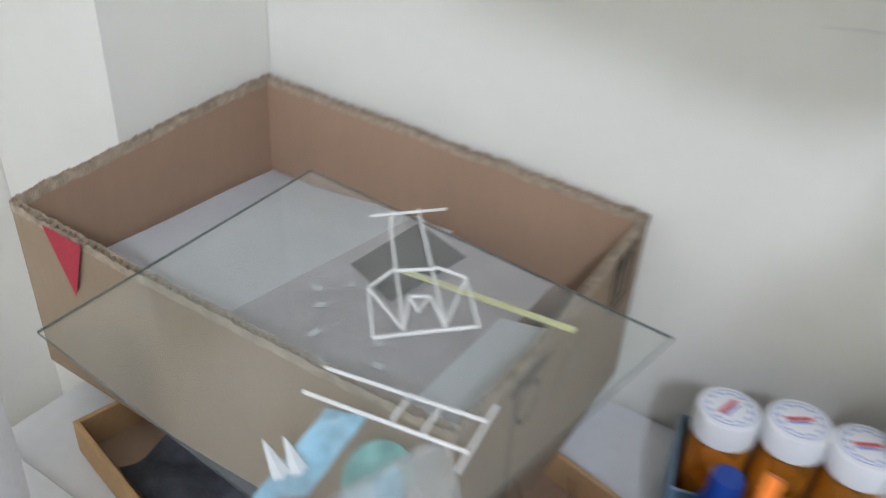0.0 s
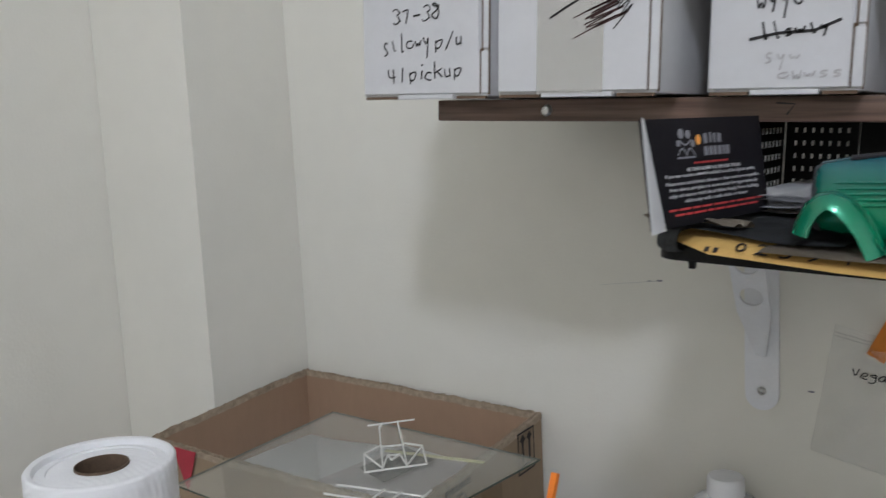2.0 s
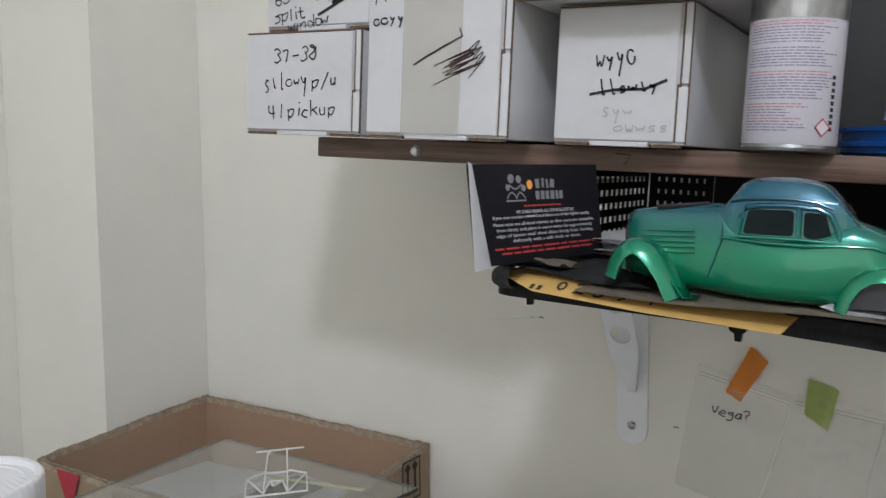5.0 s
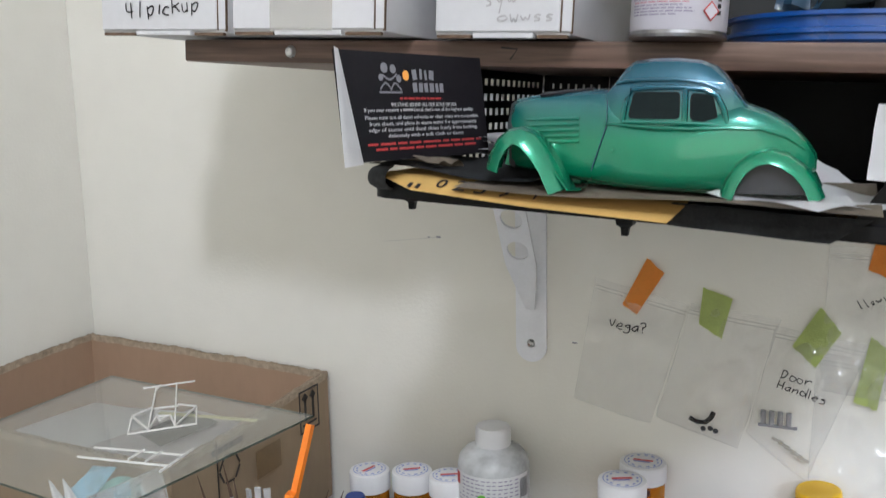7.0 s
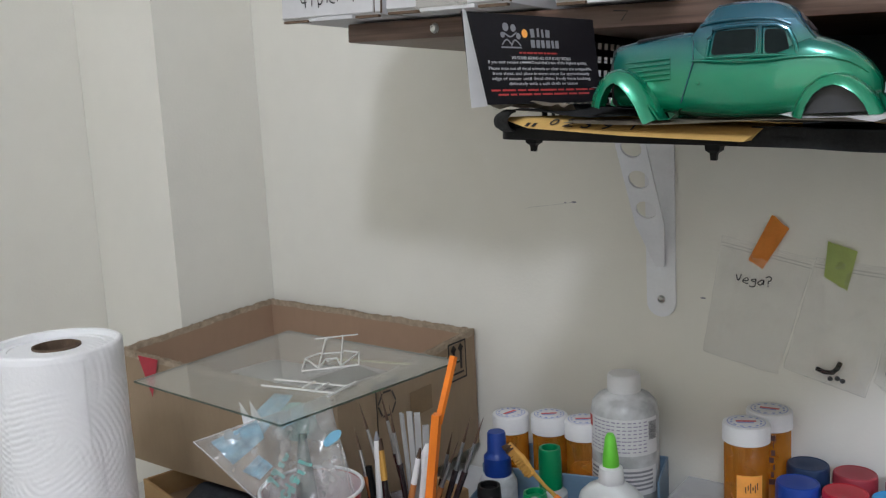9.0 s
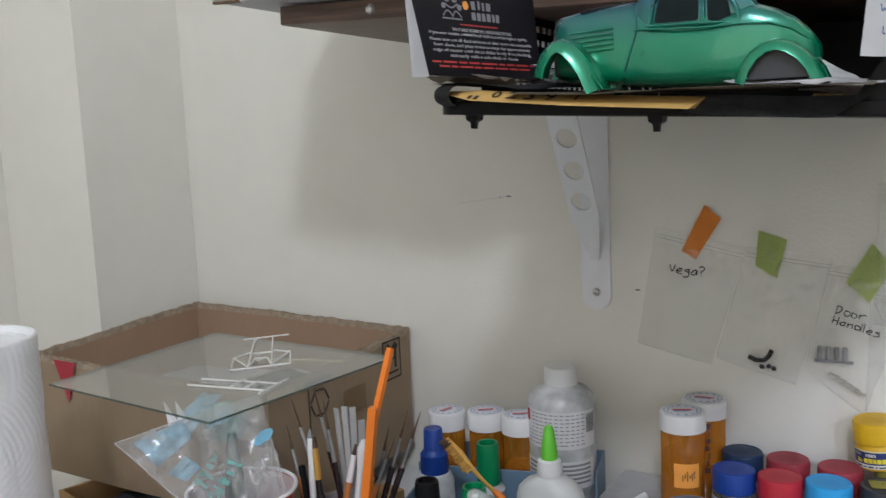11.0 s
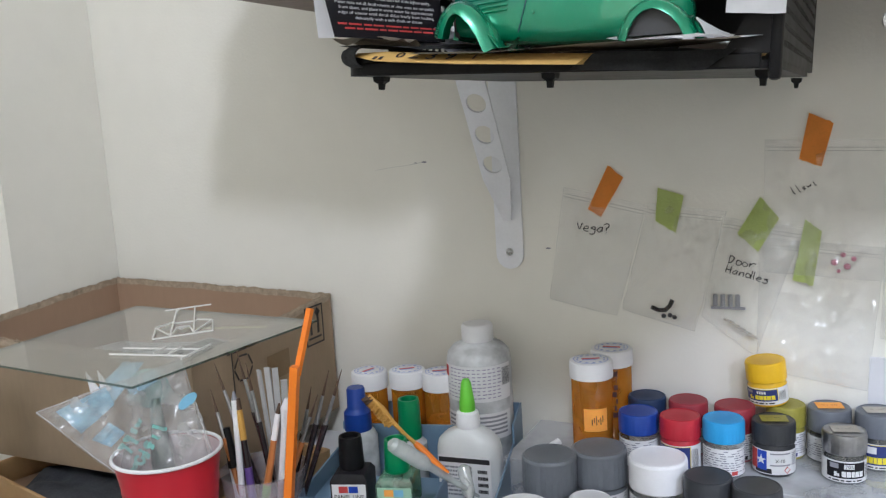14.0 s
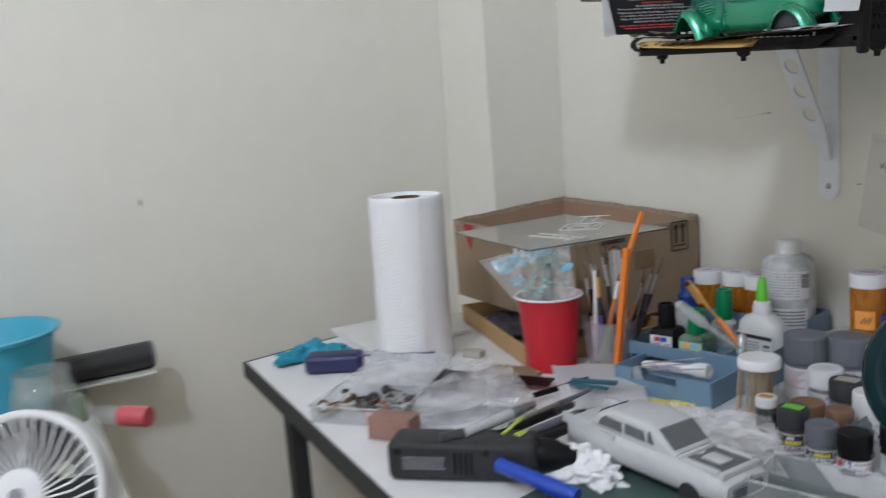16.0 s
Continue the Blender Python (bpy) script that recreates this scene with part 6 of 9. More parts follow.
fine_brush((0.445, -0.290, 0.936), (0.500, -0.285, F), BRUSH_BLK, "fine paintbrush with a black lacquered handle")
fine_brush((0.474, -0.288, 0.952), (0.512, -0.277, F), BRUSH_BLK, "fine paintbrush with a dark plum handle")
fine_brush((0.487, -0.290, 0.940), (0.515, -0.290, F), BRUSH_BLK, "fine paintbrush with a black handle and steel ferrule")
fine_brush((0.537, -0.250, 0.906), (0.505, -0.270, F), BRUSH_BLK, "thin paintbrush leaning outwards, black handle")
fine_brush((0.561, -0.250, 0.926), (0.510, -0.268, F), BRUSH_BLK, "thin dark paintbrush with a twisted wire ferrule")
fine_brush((0.577, -0.250, 0.928), (0.516, -0.272, F), BRUSH_BLK, "thin dark paintbrush leaning far outwards")
fine_brush((0.436, -0.290, 0.907), (0.482, -0.300, F), BRUSH_WOOD, "thin paintbrush with a red-brown handle")
fine_brush((0.548, -0.255, 0.900), (0.500, -0.290, F), BRUSH_WOOD, "short brown paintbrush with dark bristles")
brush("paintbrush", (0.471, -0.290, 0.900), (0.490, -0.300, F), [("handle", 0, 0.5, 0.004, 0.0042, PURPLE), ("grip", 0.5, 0.70, 0.0040, 0.0034, BRUSH_BLK), ("ferrule", 0.70, 0.92, 0.0038, 0.0036, BRASS), ("bristles", 0.92, 1.0, 0.0034, 0.0026, BRISTLE)], "flat paintbrush with gold ferrule and purple handle")
brush("paintbrush", (0.525, -0.290, 0.900), (0.500, -0.312, F), [("handle", 0, 0.42, 0.0042, 0.0042, BRUSH_GRN), ("shaft", 0.42, 0.74, 0.0040, 0.0032, BRUSH_WOOD), ("ferrule", 0.74, 0.93, 0.0032, 0.0028, WHITE_PL), ("bristles", 0.93, 1.0, 0.0026, 0.0010, BRISTLE)], "paintbrush with a green and orange handle")
brush("white_pencil", (0.468, -0.291, 0.908), (0.478, -0.306, F), [("shaft", 0, 0.94, 0.0034, 0.0034, WHITE_PL), ("point", 0.94, 1.0, 0.0034, 0.0010, GREY_PRINT)], "white plastic pencil standing in the cup", "pencil")
brush("craft_knife", (0.452, -0.290, 0.866), (0.472, -0.298, F), [("handle", 0, 0.62, 0.0042, 0.0050, WHITE_PL), ("knob", 0.62, 1.0, 0.0062, 0.0040, BLACK_PL)], "white tool with a black knob end", "tool")
for tip in ((0.502, -0.289, 0.933), (0.512, -0.288, 0.936), (0.521, -0.287, 0.936), (0.532, -0.288, 0.925)):
    foot = Vector((tip[0] * 0.35 + 0.331, -0.278, F))
    ob = part("plastic_strip", bar(foot, tip, 0.0062, 0.0024), mat("clear_grey_styrene", (0.40, 0.40, 0.40), 0.25, var=0.06))
    tagged(ob, "translucent grey plastic strip standing in the cup", "strip", "plastic strips")
brush("spoon_stick", (0.534, -0.289, 0.906), (0.512, -0.296, F), [("stem", 0, 0.8, 0.0030, 0.0036, WHITE_PL), ("bowl", 0.8, 0.93, 0.0036, 0.0056, WHITE_PL), ("tip", 0.93, 1.0, 0.0056, 0.0020, WHITE_PL)], "white plastic mixing stick with a rounded end", "stick")

knife = thing("sanding_stick", pose(0, 0, 0), "long bright orange plastic sanding stick in the cup", "tool")
part("upper_bar", bar((0.5575, -0.300, 0.935), (0.5600, -0.272, 0.996), 0.0060, 0.005), ORANGE, knife)
part("holder", bar((0.533, -0.308, TOP + 0.012), (0.5580, -0.302, 0.945), 0.0088, 0.008), ORANGE, knife)


# ---- the blue-grey organizer ----
OM = pose(0.527, -0.262, TOP + 0.0005, 0, 0, 14.0)
org = thing("desk_organizer", OM, "blue-grey plastic stepped desk organizer with a front drawer", "organizer")
OW, OD, t_ = 0.207, 0.205, 0.0025


def op(name, lo, hi):
    return part(name, block(lo, hi, 0.0008, 1), BLUE_GREY, org)


VF = -0.024
op("front_wall", (0, VF, 0.027), (0.1240, VF + t_, 0.047))
op("front_block", (0.1245, VF - 0.006, 0), (OW, VF + t_, 0.051))
op("left_wall", (0, VF + t_, 0), (t_, 0.128, 0.050))
op("left_back_wall", (0, 0.1285, 0), (t_, OD, 0.072))
op("right_wall", (OW - t_, VF + t_, 0), (OW, 0.128, 0.050))
op("right_back_wall", (OW - t_, 0.1285, 0), (OW, OD, 0.072))
op("divider", (t_, 0.128, 0), (0.140, 0.1305, 0.070))
op("cross_divider", (0.138, VF + t_, 0), (0.1405, 0.128, 0.040))
op("back_wall", (t_, OD - t_, 0), (OW - t_, OD, 0.072))
op("floor_plate", (t_, VF + t_, 0), (OW - t_, OD - t_, 0.0035))
op("upper_deck", (t_, VF + t_, 0.0275), (0.1375, 0.072, 0.0300))
DRAWER_U, DRAWER_V = 0.034, -0.106
drawer = part("drawer", joined(block((DRAWER_U, DRAWER_V, 0.0), (DRAWER_U + 0.030, DRAWER_V + 0.003, 0.036), 0.0006, 1), block((DRAWER_U + 0.030, DRAWER_V, 0.0), (DRAWER_U + 0.100, DRAWER_V + 0.003, 0.021), 0.0006, 1), block((DRAWER_U + 0.100, DRAWER_V, 0.0), (DRAWER_U + 0.152, DRAWER_V + 0.003, 0.036), 0.0006, 1)), BLUE_GREY, org, "drawer with a low cut in its front")
for lo, hi in (((DRAWER_U, DRAWER_V + 0.0035, 0), (DRAWER_U + 0.003, VF - 0.0065, 0.036)), ((DRAWER_U + 0.149, DRAWER_V + 0.0035, 0), (DRAWER_U + 0.152, VF - 0.0065, 0.036)), ((DRAWER_U + 0.0035, DRAWER_V + 0.0035, 0), (DRAWER_U + 0.1485, VF - 0.0065, 0.003))):
    part("drawer_side", block(lo, hi, 0.0006, 1), BLUE_GREY, drawer)


def in_org(u, v, z=0.0045, rz=0.0):
    return OM @ pose(u, v, z, 0, 0, rz)


def pill_bottle(m, r, h, name, label, cap_h=0.017, fill=0.5, tape=False, group="", ang=0):
    p = thing(name, m, label, "pill bottle", group)
    part("vial", lathe([(0, 0), (r * 0.90, 0), (r * 0.93, 0.002), (r * 0.93, h - cap_h)], 36), AMBER, p)
    part("contents", lathe([(0, 0.002), (r * 0.86, 0.002), (r * 0.86, (h - cap_h) * fill), (0, (h - cap_h) * fill)], 28), AMBER_IN, p, "yellow-brown contents")
    cap = part("cap", lathe([(r * 0.90, h - cap_h), (r, h - cap_h), (r, h - 0.003), (r * 0.97, h - 0.001), (r * 0.86, h), (0, h - 0.0005)], 44), WHITE_PL, p, "white snap cap")
    part("cap_ring", lathe([(r * 0.80, h + 0.0001), (r * 0.77, h + 0.0002)], 40), CAP_BLUE, cap)
    for k in range(12):
        a = 360 / 12 * k
        part("ring_word", moved(block((-0.0016, -0.0008, 0), (0.0016, 0.0008, 0.0002)), pose(0, 0, h, 0, 0, a) @ pose(0, r * 0.63, 0)), CAP_BLUE, cap)
    part("cap_print", moved(block((-r * 0.42, -r * 0.02, 0), (r * 0.42, r * 0.14, 0.0002)), pose(0, 0, h, 0, 0, ang)), CAP_RED, cap, "red print on the cap")
    part("cap_print", moved(block((-r * 0.40, -r * 0.15, 0), (r * 0.30, -r * 0.06, 0.0002)), pose(0, 0, h, 0, 0, ang)), CAP_BLUE, cap)
    if tape:
        part("tape_label", arc_patch(r * 0.945, h * 0.29, h * 0.53, 262, 330, 12), TAPE_O, p, "orange tape label")
        part("tape_writing", joined(*[arc_patch(r * 0.952, h * 0.36 + 0.003 * (k % 2), h * 0.42 + 0.002 * (k % 3), 284 + 6 * k, 286.5 + 6 * k, 2) for k in range(6)]), INK, p, "dark handwriting on the tape")
    return p


for u, v, a in ((0.027, 0.162, 60), (0.0735, 0.168, 20), (0.1165, 0.160, 15)):
    pill_bottle(in_org(u, v), 0.0222, 0.1215, "pill_bottle", "amber pill bottle with white cap in the organizer", 0.021, 0.62, False, "pill bottles in the organizer", a)


def panel_bottle(m, cap, body, label, label_mat, accent, h_body=0.040):
    """A square-shouldered bottle with a tall cap."""
    b = thing("liner_bottle", m, label, "bottle", "liner bottles")
    part("glass_body", loft([[(s * w, q * w, z) for s, q in ((-1, -1), (-0.8, -1.0), (0.8, -1.0), (1, -1), (1, 0.8), (1, 1), (-1, 1), (-1, 0.8))] for w, z in ((0.0175, 0), (0.0195, 0.002), (0.0195, h_body - 0.006), (0.016, h_body), (0.0115, h_body + 0.002))]), body, b)
    part("cap", lathe([(0.0125, h_body + 0.002), (0.0132, h_body + 0.004), (0.0122, h_body + 0.032), (0.0115, h_body + 0.036), (0.0095, h_body + 0.036), (0.009, h_body + 0.031), (0, h_body + 0.031)], 30), cap, b)
    lab = part("front_label", block((-0.0178, -0.0200, 0.006), (0.0178, -0.0197, h_body - 0.009)), label_mat, b)
    part("label_mark", block((-0.0105, -0.0204, h_body - 0.018), (-0.001, -0.0201, h_body - 0.011)), INK_RED if accent else TAPE_O, lab)
    part("label_mark", block((0.000, -0.0204, h_body - 0.018), (0.0095, -0.0201, h_body - 0.011)), PEN_BLUE if accent else AQUA_PR, lab)
    part("label_text", moved(fit_letters("PANEL LINE" if accent else "EXTRA THIN", 0.031, 0.0062), pose(0, -0.0202, h_body - 0.0225) @ ON_WALL), INK if accent else INK_RED, lab, "printed words")
    part("label_text", moved(lines(0.030, 0.006, 2, 0.0016, 90 + int(accent), 1.0), pose(0, -0.0201, h_body - 0.029) @ ON_WALL), INK if accent else TEAL_PR, lab)
    return b


panel_bottle(in_org(0.054, 0.000, 0.0303, 4), BLACK_PL, BLACK_CARD, "square bottle of black panel liner with a black cap", LABEL_W, True)
panel_bottle(in_org(0.1015, 0.004, 0.0303, 2), GREEN_CAP, film_mat("green_glass", (0.55, 0.75, 0.62), 0.5, 0.1, 0.06, (0.15, 0.32, 0.22)), "square bottle of cement with a green cap", mat("mint_label", (0.36, 0.58, 0.44), 0.5, var=0.1), False, 0.036)
bb = thing("spout_bottle", in_org(0.030, 0.098), "clear bottle with a stepped royal blue spout cap", "bottle")
part("bottle_body", lathe([(0, 0), (0.021, 0), (0.022, 0.002), (0.022, 0.062), (0.018, 0.070), (0.012, 0.073)], 30), FROST_B, bb)
part("spout_cap", lathe([(0.0155, 0.070), (0.0160, 0.072), (0.0155, 0.092), (0.0120, 0.096), (0.0112, 0.098), (0.0105, 0.119), (0.0095, 0.121), (0, 0.121)], 30), BLUE_CAP, bb, "royal blue spout cap")
gb = thing("spout_bottle", in_org(0.092, 0.098), "small bottle with an open-topped green cap", "bottle")
part("bottle_body", lathe([(0, 0), (0.018, 0), (0.0185, 0.002), (0.0185, 0.056), (0.013, 0.062)], 28), FROST_B, gb)
part("cap", lathe([(0.0128, 0.062), (0.0132, 0.064), (0.0125, 0.104), (0.0118, 0.108), (0.0095, 0.108), (0.0090, 0.098), (0, 0.098)], 30), GREEN_CAP, gb, "hollow green cap")

big = thing("thinner_bottle", in_org(0.165, 0.158), "tall translucent thinner bottle with a white cap and printed label", "bottle")
part("bottle_body", lathe([(0, 0), (0.036, 0), (0.038, 0.003), (0.038, 0.138), (0.036, 0.148), (0.030, 0.155), (0.020, 0.159), (0.017, 0.162)], 48), FROST_B, big)
part("liquid", lathe([(0, 0.002), (0.0355, 0.002), (0.0355, 0.085), (0, 0.085)], 36), mat("clear_thinner", (0.42, 0.43, 0.41), 0.3, var=0.05), big)
part("cap", lathe([(0.0180, 0.160), (0.0188, 0.162), (0.0186, 0.178), (0.0170, 0.1805), (0, 0.1808)], 36), WHITE_PL, big, "white screw cap")
lab = part("label", arc_patch(0.0384, 0.096, 0.138, 196, 344, 26), LABEL_W, big, "white label with dense blue print")
for k in range(9):
    part("label_line", joined(*[arc_patch(0.0387, 0.1338 - k * 0.0042, 0.1350 - k * 0.0042, a, a + random.Random(k * 40 + a).uniform(4, 8), 2) for a in range(222 if k < 5 else 212, 318, 9)]), CAN_TINT, lab)
part("hazard_mark", arc_patch(0.0388, 0.123, 0.136, 201, 214, 4), INK_RED, lab, "red hazard mark")
part("bar_code", joined(*[arc_patch(0.0388, 0.113, 0.134, a, a + 1.0, 2) for a in range(322, 342, 2)]), INK, lab)
part("label", arc_patch(0.0384, 0.050, 0.082, 200, 340, 26), LABEL_W, big, "lower white label")
part("label_line", joined(*[arc_patch(0.0387, 0.076 - k * 0.005, 0.0785 - k * 0.005, 210, 330, 18) for k in range(5)]), GREY_PRINT, big)

glue = thing("glue_bottle", in_org(0.164, 0.078, 0.0045, -8), "white glue bottle with a lime green twist tip", "glue bottle")


def oval(z, a, b, n=28):
    return [(a * math.copysign(abs(math.cos(2 * math.pi * k / n)) ** 0.8, math.cos(2 * math.pi * k / n)), b * math.copysign(abs(math.sin(2 * math.pi * k / n)) ** 0.8, math.sin(2 * math.pi * k / n)), z) for k in range(n)]


part("bottle_body", loft([oval(0, 0.034, 0.018), oval(0.003, 0.0365, 0.0205), oval(0.060, 0.0365, 0.0205), oval(0.070, 0.034, 0.0195), oval(0.078, 0.026, 0.017), oval(0.083, 0.015, 0.0145), oval(0.085, 0.0125, 0.0125)]), mat("milky_glue_plastic", (0.66, 0.68, 0.68), 0.35, var=0.03), glue)
part("collar", lathe([(0.0125, 0.083), (0.0135, 0.085), (0.0135, 0.093), (0.0120, 0.101), (0.0080, 0.103)], 28), WHITE_PL, glue)
part("twist_tip", lathe([(0.0085, 0.102), (0.0088, 0.104), (0.0085, 0.112), (0.0055, 0.134), (0.0035, 0.138), (0, 0.1385)], 24), LIME, glue, "lime green twist tip")
lab = part("label", block((-0.030, -0.0210, 0.008), (0.030, -0.0206, 0.058)), LABEL_W, glue)
part("label_band", block((-0.029, -0.0214, 0.050), (0.029, -0.0211, 0.0555)), INK, lab)
part("label_text", moved(lines(0.036, 0.036, 8, 0.0022, 101, 0.9), pose(-0.008, -0.0211, 0.029) @ ON_WALL), GREY_PRINT, lab)
part("label_text", moved(lines(0.012, 0.030, 4, 0.004, 102, 0.9), pose(0.021, -0.0211, 0.030) @ ON_WALL), INK, lab)


def drop(name, points, radii, material, label, category, seg=12):
    ob = part(name, rod(points, 0, seg, radii), material)
    return tagged(ob, label, category)


# brass brush and pipettes lying across the organizer
wb = thing("wire_brush", pose(0, 0, 0), "small brass wire brush with a wooden handle", "brush")
BR_A, BR_B = Vector((0.573, -0.197, 0.882)), Vector((0.601, -0.194, 0.852))
part("neck", rod([BR_A, BR_A.lerp(BR_B, 0.5) + Vector((0.0015, 0, 0.0015)), BR_B, (0.613, -0.1915, 0.8395), (0.6225, -0.189, 0.8305)], 0, 10, (0.0022, 0.0030, 0.0026, 0.0019, 0.0024)), BRASS, wb)
rng = random.Random(8)
for i in range(11):  # tufts along the head
    for j in (-1, 0, 1):
        p = BR_A.lerp(BR_B, 0.03 + 0.092 * i)
        side_ = Vector((0.0022 * j, -0.0016 * j, 0.0))
        out_ = Vector((-0.0040, -0.0072, -0.0030)) + Vector((rng.uniform(-0.0008, 0.0008), rng.uniform(-0.0008, 0.0008), rng.uniform(-0.0008, 0.0008)))
        part("tuft", rod([p + side_, p + side_ * 1.5 + out_], 0, 6, (0.0009, 0.0012)), BRISTLE if i < 2 else BRASS, wb, "dark stained tuft" if i < 2 else "")
part("handle", rod([(0.6225, -0.189, 0.8305), (0.628, -0.188, 0.8250), (0.656, -0.183, 0.7970)], 0, 12, (0.0028, 0.0042, 0.0036)), ORANGE, wb, "orange handle end")
PIPETTE = film_mat("pipette_plastic", (0.92, 0.93, 0.93), 0.45, 0.14, 0.15, (0.66, 0.70, 0.70), 20)
PB, PT = Vector((0.6630, -0.3080, 0.8815)), Vector((0.7040, -0.2260, 0.8030))
drop("pipette", [PB + (PT - PB) * u for u in (0.0, 0.03, 0.10, 0.36, 0.42, 0.46, 0.80, 1.10)], (0.0035, 0.0068, 0.0078, 0.0078, 0.0062, 0.0042, 0.0032, 0.0015), PIPETTE, "translucent plastic pipette leaning on the organizer", "pipette", 14)
drop("pipette", [(0.692, -0.215, 0.826), (0.693, -0.217, 0.823), (0.702, -0.228, 0.803), (0.705, -0.231, 0.797), (0.722, -0.252, 0.764)], (0.003, 0.0070, 0.0070, 0.0034, 0.0018), PIPETTE, "short translucent pipette in front of the glue", "pipette", 12)
tube_ = thing("paint_tube", in_org(0.062, -0.074, 0.033, -3) @ pose(0, 0, 0, 0, -5, 0), "white plastic tube with a wide cap lying across the drawer", "tube")
part("barrel", moved(lathe([(0, 0), (0.0050, 0), (0.0062, 0.010), (0.0078, 0.082), (0.0070, 0.086)], 20), pose(0, 0, 0, 0, 90, 0)), WHITE_PL, tube_)
part("cap", moved(lathe([(0.0070, 0.0865), (0.0105, 0.0870), (0.0108, 0.106), (0.0098, 0.108), (0.0060, 0.108), (0.0055, 0.104), (0, 0.104)], 24), pose(0, 0, 0, 0, 90, 0)), WHITE_PL, tube_, "hollow white cap")
part("print_line", moved(lines(0.050, 0.006, 2, 0.0014, 64, 0.9), pose(0.045, -0.0076, 0.0015) @ ON_WALL), INK_BLUE, tube_)
for i, (a, b) in enumerate((((0.612, -0.330, 0.788), (0.690, -0.290, 0.806)), ((0.620, -0.340, 0.787), (0.70, -0.298, 0.803)), ((0.640, -0.345, 0.788), (0.715, -0.312, 0.801)))):
    drop("wire_tool", [a, b], (0.0008, 0.0008), STEEL, "thin bent wire tool in the drawer", "wire", 6)


# ---- jars ----
CLEAR_JAR = JAR_GLASS


